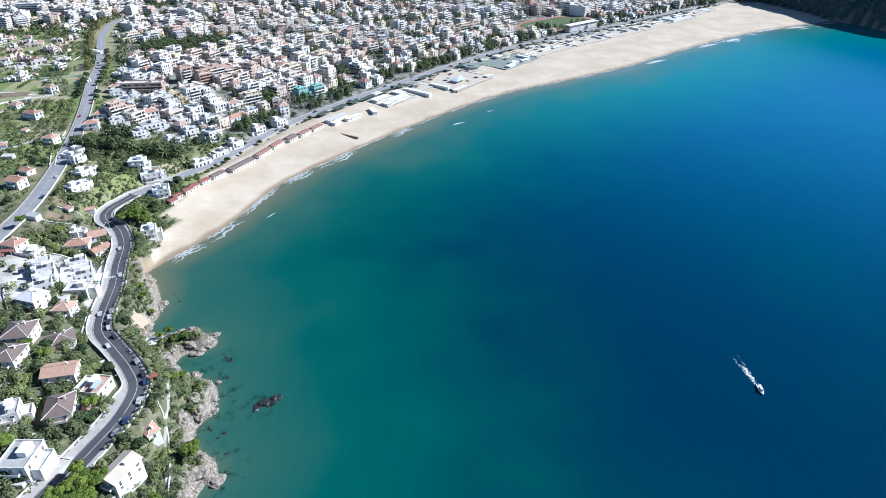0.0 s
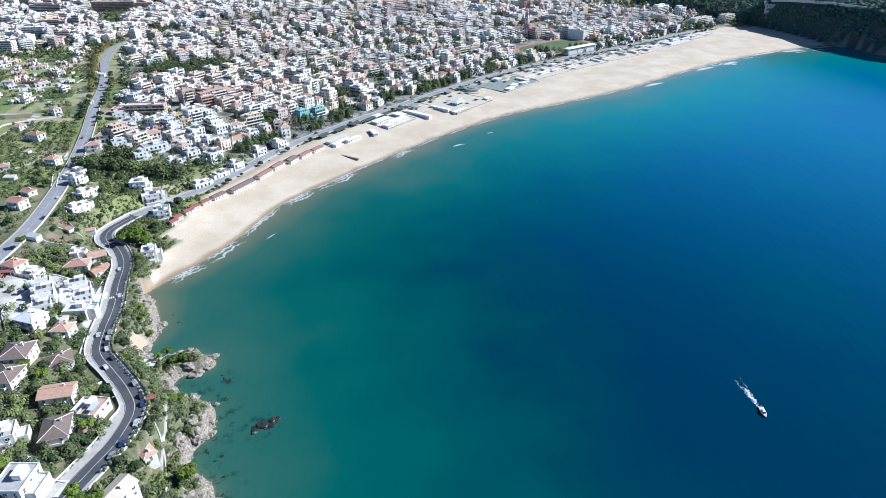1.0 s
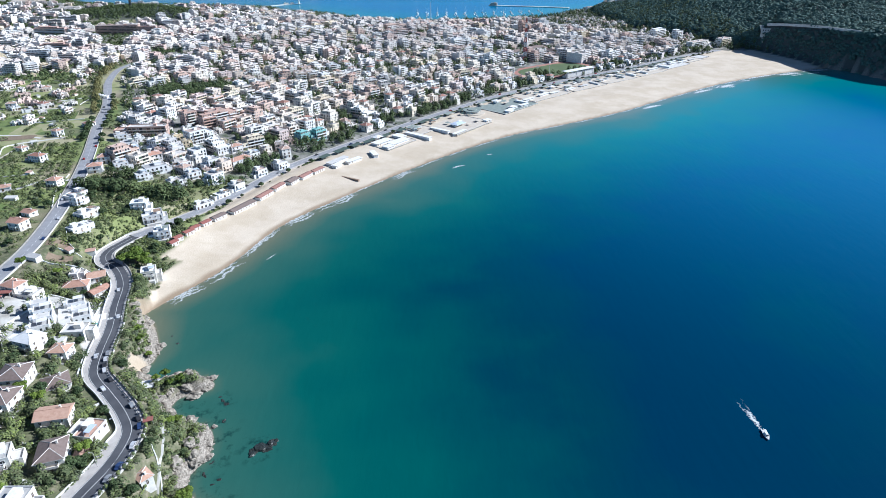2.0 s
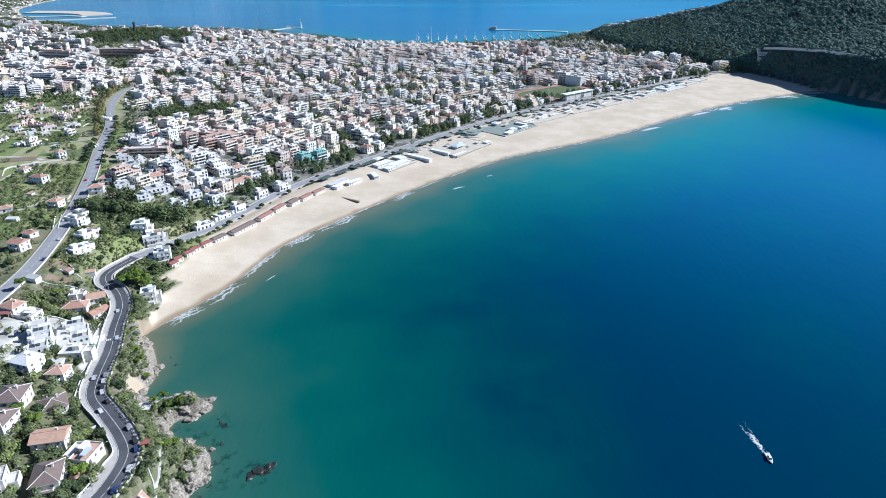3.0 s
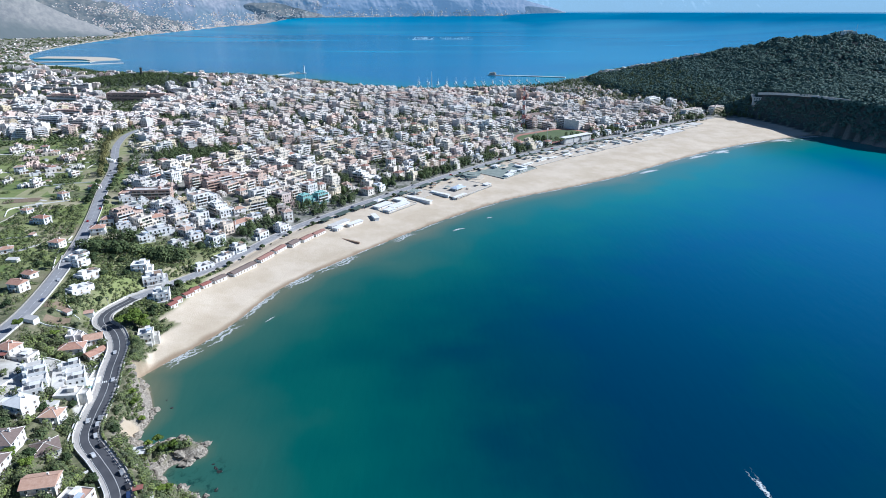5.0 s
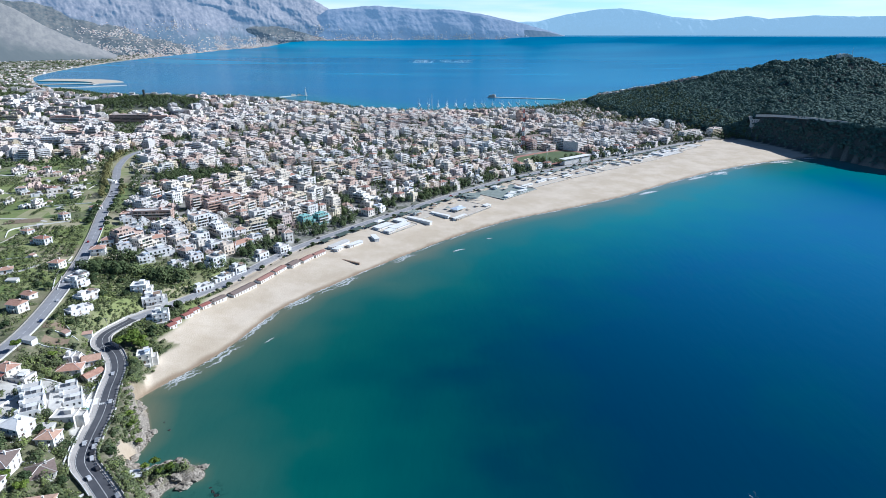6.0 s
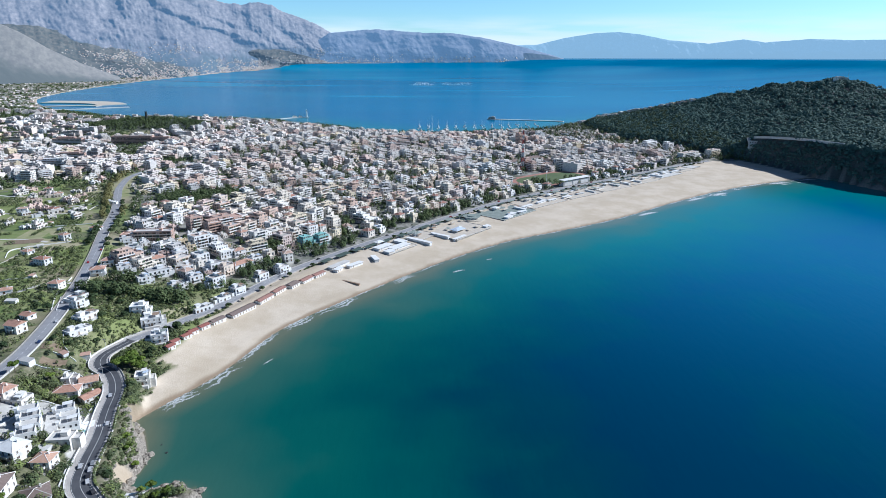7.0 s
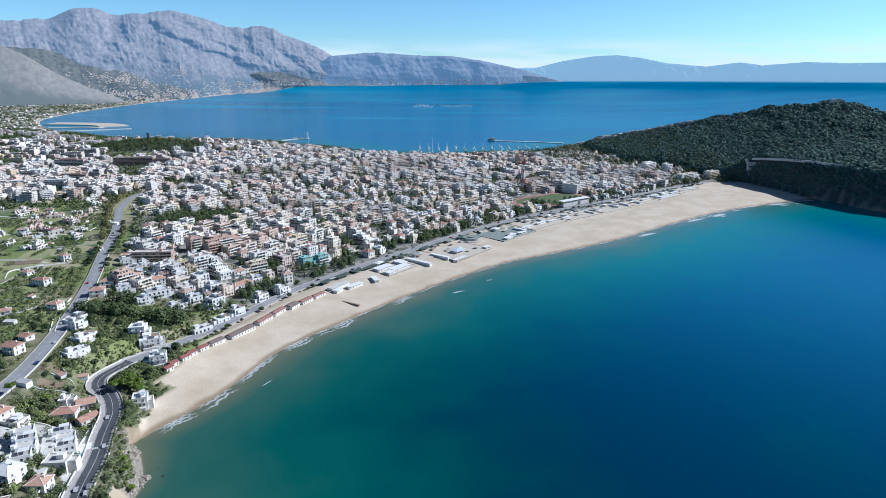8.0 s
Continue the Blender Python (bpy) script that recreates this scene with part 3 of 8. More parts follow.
def sea_part(x, y):
    d, seg, _ = near_line(x, y, coast)
    d = np.where(inside(x, y, coast), -d, d)
    rocky = (seg < len(rock_line) - 4) | (seg > len(rock_line) + len(beach_line) - 3)
    # the bed falls slowly off the beach, at once off the rocks
    depth = np.clip((d + 16 * np.where(seg > len(rock_line), rocky, smooth(345, 255, y + 0.25 * d + 14 * waves(x, y, 60, 33)) * (x < 200)) + 10 * waves(x, y, 90, 31) * smooth(5, 60, d)) / 230, 0, 1)
    bar = np.exp(-((d - 62 - 14 * waves(x, y, 170, 35)) / 32) ** 2) * smooth(-0.1, 0.7, waves(x, y, 210, 36)) * smooth(340, 420, y) * (x < 500) * (y < 1300)
    depth = np.clip(depth - 0.09 * bar, 0.03, 1)   # a sand bar lies off the beach in places
    depth = np.where(d < 0, 0, depth)
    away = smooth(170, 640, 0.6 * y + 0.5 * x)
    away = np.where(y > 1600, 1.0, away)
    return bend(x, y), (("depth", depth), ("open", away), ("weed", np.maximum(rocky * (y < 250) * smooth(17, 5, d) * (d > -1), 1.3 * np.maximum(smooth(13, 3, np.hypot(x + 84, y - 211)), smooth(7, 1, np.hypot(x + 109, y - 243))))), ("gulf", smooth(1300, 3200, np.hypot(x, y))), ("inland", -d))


sea_radii = np.concatenate((np.linspace(0, 140, 20, endpoint=False), np.linspace(140, 640, 120, endpoint=False), np.geomspace(640, 4690, 170), (4780, 4900)))
sea_angles = np.concatenate((np.arange(-40, 40, 0.4), np.arange(40, 320, 4.0)))
x, y, z, weights, faces = sheet("sea", sea_part, sea_radii, sea_angles, water_mat)
inland = dict(weights)["inland"]
keep = (inland[faces] < 40).any(1)
used = np.unique(faces[keep])
index = np.full(len(x), -1)
index[used] = np.arange(len(used))
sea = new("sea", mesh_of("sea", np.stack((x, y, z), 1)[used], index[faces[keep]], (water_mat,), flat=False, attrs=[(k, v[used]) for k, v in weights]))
tagged(sea, "calm sea, green over the shallows and deep blue farther out", "sea", kind="structure")


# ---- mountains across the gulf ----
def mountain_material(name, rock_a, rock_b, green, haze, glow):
    """Bare limestone and scrub of a far backdrop; its haze is a bluish emission."""
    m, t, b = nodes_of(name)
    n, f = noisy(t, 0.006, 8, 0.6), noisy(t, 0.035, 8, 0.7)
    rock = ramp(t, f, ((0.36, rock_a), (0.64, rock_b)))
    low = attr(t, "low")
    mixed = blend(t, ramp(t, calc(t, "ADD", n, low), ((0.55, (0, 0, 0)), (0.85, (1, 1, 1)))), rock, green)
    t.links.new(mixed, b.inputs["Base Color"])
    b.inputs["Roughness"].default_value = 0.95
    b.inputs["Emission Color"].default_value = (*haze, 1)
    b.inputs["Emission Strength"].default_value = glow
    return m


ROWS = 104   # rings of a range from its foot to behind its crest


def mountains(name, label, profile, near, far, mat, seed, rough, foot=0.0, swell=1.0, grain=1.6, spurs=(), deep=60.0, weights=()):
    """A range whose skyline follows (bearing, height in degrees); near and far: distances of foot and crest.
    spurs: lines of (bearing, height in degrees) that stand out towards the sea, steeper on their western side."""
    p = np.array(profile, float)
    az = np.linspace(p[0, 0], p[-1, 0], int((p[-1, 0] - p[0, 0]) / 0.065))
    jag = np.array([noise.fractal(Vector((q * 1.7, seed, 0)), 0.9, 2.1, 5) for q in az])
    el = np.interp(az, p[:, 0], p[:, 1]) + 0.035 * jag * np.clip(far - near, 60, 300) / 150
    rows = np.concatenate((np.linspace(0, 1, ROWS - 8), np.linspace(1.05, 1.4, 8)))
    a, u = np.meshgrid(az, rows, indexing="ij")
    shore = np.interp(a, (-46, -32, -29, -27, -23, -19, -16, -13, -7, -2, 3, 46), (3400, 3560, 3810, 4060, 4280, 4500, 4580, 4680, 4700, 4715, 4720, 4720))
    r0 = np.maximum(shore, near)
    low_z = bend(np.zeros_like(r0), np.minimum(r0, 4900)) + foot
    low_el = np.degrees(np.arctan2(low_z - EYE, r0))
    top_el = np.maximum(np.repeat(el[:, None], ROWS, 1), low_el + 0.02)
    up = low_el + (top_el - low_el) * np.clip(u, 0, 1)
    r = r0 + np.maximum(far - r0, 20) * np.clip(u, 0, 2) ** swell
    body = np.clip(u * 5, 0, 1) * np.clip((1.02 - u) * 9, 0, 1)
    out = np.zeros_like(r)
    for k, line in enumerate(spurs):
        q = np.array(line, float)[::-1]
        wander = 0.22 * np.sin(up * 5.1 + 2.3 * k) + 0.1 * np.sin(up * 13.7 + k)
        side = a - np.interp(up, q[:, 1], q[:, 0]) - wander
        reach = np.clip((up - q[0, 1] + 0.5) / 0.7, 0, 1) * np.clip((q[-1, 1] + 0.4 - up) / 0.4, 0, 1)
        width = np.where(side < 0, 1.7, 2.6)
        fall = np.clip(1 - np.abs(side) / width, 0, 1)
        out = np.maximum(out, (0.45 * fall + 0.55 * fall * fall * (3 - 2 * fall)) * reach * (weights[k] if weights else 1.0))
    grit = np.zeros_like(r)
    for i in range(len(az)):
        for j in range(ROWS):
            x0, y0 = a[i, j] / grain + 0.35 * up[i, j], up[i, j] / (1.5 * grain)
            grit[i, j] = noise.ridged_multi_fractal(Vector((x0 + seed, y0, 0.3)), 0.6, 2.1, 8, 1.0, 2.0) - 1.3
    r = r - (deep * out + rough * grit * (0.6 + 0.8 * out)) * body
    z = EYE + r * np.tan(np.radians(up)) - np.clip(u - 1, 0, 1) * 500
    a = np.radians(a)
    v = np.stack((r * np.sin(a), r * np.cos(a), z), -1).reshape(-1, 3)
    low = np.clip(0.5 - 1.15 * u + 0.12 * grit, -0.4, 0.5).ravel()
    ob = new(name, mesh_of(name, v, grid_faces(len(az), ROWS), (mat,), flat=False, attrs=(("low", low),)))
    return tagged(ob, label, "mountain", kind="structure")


# distance haze, emitted by the ranges themselves; the farthest rocks are blued too
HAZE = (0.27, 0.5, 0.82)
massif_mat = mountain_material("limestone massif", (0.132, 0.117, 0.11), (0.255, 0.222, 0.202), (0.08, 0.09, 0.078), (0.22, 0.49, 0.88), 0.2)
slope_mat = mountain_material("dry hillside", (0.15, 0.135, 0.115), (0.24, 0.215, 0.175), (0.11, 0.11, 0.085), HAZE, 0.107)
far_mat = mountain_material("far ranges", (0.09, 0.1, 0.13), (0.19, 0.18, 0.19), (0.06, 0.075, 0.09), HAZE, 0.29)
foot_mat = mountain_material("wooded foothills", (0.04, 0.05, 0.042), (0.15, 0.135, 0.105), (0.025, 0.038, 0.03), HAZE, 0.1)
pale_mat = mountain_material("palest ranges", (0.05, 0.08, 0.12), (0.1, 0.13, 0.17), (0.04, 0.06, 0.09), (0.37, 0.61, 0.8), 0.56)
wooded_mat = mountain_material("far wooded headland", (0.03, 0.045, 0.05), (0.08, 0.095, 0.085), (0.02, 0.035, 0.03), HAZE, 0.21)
SPURS = (((-28.4, 4.85), (-29.6, 3.6), (-30.8, 2.9), (-32.2, 2.1)), ((-27.5, 4.9), (-27.9, 3.7), (-28.7, 2.65), (-28.0, 1.4)), ((-25.3, 4.6), (-25.0, 3.6), (-26.0, 2.5), (-26.5, 1.2)),
         ((-24.7, 4.7), (-23.2, 3.85), (-21.2, 2.8), (-18.6, 1.9), (-15.5, 0.7)), ((-21.0, 4.7), (-19.8, 3.9), (-19.0, 2.9), (-17.0, 1.9)), ((-16.9, 3.8), (-16.3, 2.7), (-15.2, 1.55), (-13.0, 0.2)),
         ((-14.4, 3.8), (-13.8, 2.5), (-12.0, 1.1), (-10.4, -0.1)), ((-22.6, 3.3), (-23.1, 1.9), (-22.0, 0.6)), ((-24.1, 3.7), (-24.6, 2.3), (-25.6, 0.8)), ((-33.0, 3.7), (-33.3, 2.3), (-32.2, 1.0)),
         ((-30.5, 3.0), (-30.2, 2.0), (-29.3, 1.0)), ((-19.3, 1.75), (-19.9, 0.6), (-18.6, -0.3)), ((-11.6, 2.5), (-10.6, 1.3), (-8.8, 0.2)), ((-38, 3.5), (-37, 2.0), (-38, 0.5)))
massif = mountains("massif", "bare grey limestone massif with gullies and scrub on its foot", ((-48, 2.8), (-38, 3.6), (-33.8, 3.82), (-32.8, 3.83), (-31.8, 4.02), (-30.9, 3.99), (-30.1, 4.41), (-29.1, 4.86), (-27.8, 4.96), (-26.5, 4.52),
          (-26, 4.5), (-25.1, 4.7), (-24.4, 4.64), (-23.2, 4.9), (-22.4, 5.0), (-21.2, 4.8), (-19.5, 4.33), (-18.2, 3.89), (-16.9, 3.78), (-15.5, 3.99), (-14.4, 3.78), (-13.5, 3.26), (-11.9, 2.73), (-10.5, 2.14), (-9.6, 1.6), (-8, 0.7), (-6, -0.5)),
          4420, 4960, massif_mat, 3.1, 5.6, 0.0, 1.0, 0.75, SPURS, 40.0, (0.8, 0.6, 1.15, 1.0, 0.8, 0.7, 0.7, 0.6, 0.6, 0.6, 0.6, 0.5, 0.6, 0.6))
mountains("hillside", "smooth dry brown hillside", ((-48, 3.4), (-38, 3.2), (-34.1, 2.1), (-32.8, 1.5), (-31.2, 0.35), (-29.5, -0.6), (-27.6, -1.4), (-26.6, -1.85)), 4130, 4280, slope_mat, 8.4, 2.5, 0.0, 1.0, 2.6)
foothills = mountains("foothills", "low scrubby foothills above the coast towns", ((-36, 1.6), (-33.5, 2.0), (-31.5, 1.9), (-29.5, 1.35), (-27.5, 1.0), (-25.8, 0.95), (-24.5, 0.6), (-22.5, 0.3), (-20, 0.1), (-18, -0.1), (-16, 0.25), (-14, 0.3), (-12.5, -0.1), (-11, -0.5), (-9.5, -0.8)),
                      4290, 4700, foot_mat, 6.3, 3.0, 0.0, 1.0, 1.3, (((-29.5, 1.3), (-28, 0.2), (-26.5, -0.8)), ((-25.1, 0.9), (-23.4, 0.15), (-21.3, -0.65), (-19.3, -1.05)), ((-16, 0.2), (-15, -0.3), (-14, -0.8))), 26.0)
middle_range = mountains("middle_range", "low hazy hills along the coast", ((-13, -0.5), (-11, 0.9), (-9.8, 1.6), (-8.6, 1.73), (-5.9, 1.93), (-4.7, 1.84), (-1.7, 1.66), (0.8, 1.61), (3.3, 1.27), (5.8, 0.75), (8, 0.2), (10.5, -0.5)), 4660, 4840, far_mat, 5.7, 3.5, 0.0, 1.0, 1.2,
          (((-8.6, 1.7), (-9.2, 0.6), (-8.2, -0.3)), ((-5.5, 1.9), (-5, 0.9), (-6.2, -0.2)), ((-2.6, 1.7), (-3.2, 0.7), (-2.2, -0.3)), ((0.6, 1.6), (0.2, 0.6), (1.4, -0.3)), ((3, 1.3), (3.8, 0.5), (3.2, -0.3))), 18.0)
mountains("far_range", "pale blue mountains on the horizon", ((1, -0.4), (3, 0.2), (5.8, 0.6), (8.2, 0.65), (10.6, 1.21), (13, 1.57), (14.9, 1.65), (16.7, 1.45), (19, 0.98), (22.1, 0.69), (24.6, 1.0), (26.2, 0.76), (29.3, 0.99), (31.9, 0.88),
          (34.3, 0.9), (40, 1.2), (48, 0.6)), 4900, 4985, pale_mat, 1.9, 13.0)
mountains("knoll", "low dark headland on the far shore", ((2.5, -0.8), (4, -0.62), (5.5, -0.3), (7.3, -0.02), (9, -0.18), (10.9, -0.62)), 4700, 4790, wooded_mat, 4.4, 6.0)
# ---- building kit ----
class Shape:
    """Collects boxes and faces with material slots into one mesh."""

    def __init__(self):
        self.v, self.f, self.s = [], [], []

    def face(self, pts, slot=0):
        n = len(self.v)
        self.v += [tuple(p) for p in pts]
        self.f.append(tuple(range(n, n + len(pts))))
        self.s.append(slot)

    def box(self, x0, y0, z0, x1, y1, z1, slot=0, top=None, bevel=0.0):
        n, b = len(self.v), bevel
        self.v += [(x0, y0, z0), (x1, y0, z0), (x1, y1, z0), (x0, y1, z0), (x0 + b, y0 + b, z1), (x1 - b, y0 + b, z1), (x1 - b, y1 - b, z1), (x0 + b, y1 - b, z1)]
        self.f += [(n, n + 3, n + 2, n + 1), (n, n + 1, n + 5, n + 4), (n + 1, n + 2, n + 6, n + 5), (n + 2, n + 3, n + 7, n + 6), (n + 3, n, n + 4, n + 7), (n + 4, n + 5, n + 6, n + 7)]
        self.s += [slot] * 5 + [slot if top is None else top]
        return self

    def solid(self, rings, slot=0):
        """Closed skin through rings of equal point count, capped."""
        n, k = len(self.v), len(rings[0])
        for ring in rings:
            self.v += [tuple(p) for p in ring]
        for i in range(len(rings) - 1):
            for j in range(k):
                self.f.append((n + i * k + j, n + i * k + (j + 1) % k, n + (i + 1) * k + (j + 1) % k, n + (i + 1) * k + j))
                self.s.append(slot)
        self.f += [tuple(n + j for j in reversed(range(k))), tuple(n + (len(rings) - 1) * k + j for j in range(k))]
        self.s += [slot, slot]
        return self

    def tube(self, x, y, z0, z1, r0, r1, k=8, slot=0):
        ring = lambda z, r: [(x + r * math.cos(6.2832 * j / k), y + r * math.sin(6.2832 * j / k), z) for j in range(k)]
        return self.solid((ring(z0, r0), ring(z1, r1)), slot)

    def mesh(self, name, *mats):
        """The mesh, with corners at one place welded."""
        seen, index, v = {}, [], []
        for p in self.v:
            k = (round(p[0], 3), round(p[1], 3), round(p[2], 3))
            if k not in seen:
                seen[k] = len(v)
                v.append(p)
            index.append(seen[k])
        return mesh_of(name, v, [tuple(index[i] for i in q) for q in self.f], mats, self.s)


def part(name, shape, mats, parent, label=""):
    ob = new(name, shape.mesh(name, *mats) if isinstance(shape, Shape) else shape)
    ob.parent = parent
    return tagged(ob, label)


def base(name, m, label, category, group=""):
    ob = new(name)
    ob.empty_display_size = 1
    ob.matrix_world = m
    return tagged(ob, label, category, group)


def hip_roof(w, d, z, rise, over=0.5, gable=False, thick=0.25):
    """A tiled hip or gable roof with eaves and a ridge course, over a w x d body whose walls end at z."""
    s, a, b = Shape(), w / 2 + over, d / 2 + over
    long_x = w >= d
    e = 0.0 if gable else min(a, b)
    r0, r1 = ((-(a - e), 0), (a - e, 0)) if long_x else ((0, -(b - e)), (0, b - e))
    zr, ze = z + rise, z - 0.05
    c = [(-a, -b), (a, -b), (a, b), (-a, b)]
    t = [(p[0], p[1], ze + thick) for p in c]
    R0, R1 = (*r0, zr + thick), (*r1, zr + thick)
    for p, q in zip(c, c[1:] + c[:1]):
        s.face(((*p, ze), (*q, ze), (*q, ze + thick), (*p, ze + thick)), 1)
    if long_x:
        s.face((t[0], t[1], R1, R0)), s.face((t[1], t[2], R1)), s.face((t[2], t[3], R0, R1)), s.face((t[3], t[0], R0))
    else:
        s.face((t[0], t[1], R0)), s.face((t[1], t[2], R1, R0)), s.face((t[2], t[3], R1)), s.face((t[3], t[0], R0, R1))
    s.face([(p[0], p[1], ze) for p in reversed(c)], 1)
    w2 = 0.16
    if not gable:   # mortared caps along the hips
        for k, (px, py) in enumerate(c):
            q = (r0 if (px < 0 if long_x else py < 0) else r1)
            nx, ny = -(q[1] - py), q[0] - px
            g = 0.15 / math.hypot(nx, ny)
            s.solid([[(px - nx * g, py - ny * g, ze + thick - 0.02), (px + nx * g, py + ny * g, ze + thick - 0.02), (px, py, ze + thick + 0.14)],
                     [(q[0] - nx * g, q[1] - ny * g, zr + thick - 0.02), (q[0] + nx * g, q[1] + ny * g, zr + thick - 0.02), (q[0], q[1], zr + thick + 0.14)]], 1)
    if long_x:
        s.box(r0[0], -w2, zr + thick - 0.05, r1[0], w2, zr + thick + 0.1, 0)
    else:
        s.box(-w2, r0[1], zr + thick - 0.05, w2, r1[1], zr + thick + 0.1, 0)
    return s


def flat_roof(w, d, z, parapet=0.9, hollow=True):
    """A paved roof terrace inside a parapet wall."""
    s = Shape()
    a, b, t = w / 2, d / 2, 0.25
    s.box(-a + t, -b + t, z, a - t, b - t, z + 0.12, 0)
    for x0, y0, x1, y1 in ((-a, -b, a, -b + t), (-a, b - t, a, b), (-a, -b + t, -a + t, b - t), (a - t, -b + t, a, b - t)):
        s.box(x0, y0, z, x1, y1, z + parapet, 1)
    return s


def window_row(w, d, z0, rng, every, s):
    """The windows of one storey: dark panes in pale frames, with sills, on all four faces."""
    for side in range(4):
        length, off = (w, d / 2) if side % 2 == 0 else (d, w / 2)
        n = max(1, int(length / every))
        for k in range(n):
            if rng.random() < 0.12:
                continue
            c, tall = (k + 0.5) * length / n - length / 2, rng.random() < 0.5
            hw, lo, hi = 0.5 if not tall else 0.8, z0 + (0.15 if tall else 1.0), z0 + 2.35
            f = ((lambda u, v, q: (u, -v, q)), (lambda u, v, q: (v, u, q)), (lambda u, v, q: (-u, v, q)), (lambda u, v, q: (-v, -u, q)))[side]
            s.face([f(c - hw, off + 0.03, lo), f(c + hw, off + 0.03, lo), f(c + hw, off + 0.03, hi), f(c - hw, off + 0.03, hi)], 0)
            for u0, u1, q0, q1 in ((c - hw - 0.1, c - hw, lo - 0.1, hi + 0.1), (c + hw, c + hw + 0.1, lo - 0.1, hi + 0.1), (c - hw, c + hw, hi, hi + 0.1), (c - hw - 0.1, c + hw + 0.1, lo - 0.12, lo)):
                s.face([f(u0, off + 0.07, q0), f(u1, off + 0.07, q0), f(u1, off + 0.07, q1), f(u0, off + 0.07, q1)], 1)
    return s


def recess_shades(w, y, z0, rng, s, side=-1):
    """Wide dark sheets for the shade and glazing behind a balcony, with narrow piers between them."""
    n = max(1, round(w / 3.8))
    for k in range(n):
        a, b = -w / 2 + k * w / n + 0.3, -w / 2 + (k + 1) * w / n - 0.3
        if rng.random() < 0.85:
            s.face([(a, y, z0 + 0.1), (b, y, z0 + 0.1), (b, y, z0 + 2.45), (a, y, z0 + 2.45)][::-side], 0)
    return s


def balcony(w, z, out, y, side=-1):
    """A slab with a solid front, half-open ends and a handrail, along the face at y."""
    s = Shape()
    y0, y1 = sorted((y, y + side * out))
    s.box(-w / 2, y0, z - 0.15, w / 2, y1, z + 0.05, 0)
    yf = y + side * out
    s.box(-w / 2, min(yf, yf - side * 0.12), z + 0.05, w / 2, max(yf, yf - side * 0.12), z + 1.0, 0)
    for x in (-w / 2, w / 2 - 0.12):
        s.box(x, y0 + 0.13, z + 0.05, x + 0.12, y1 - 0.13, z + 1.0, 0)
    return s


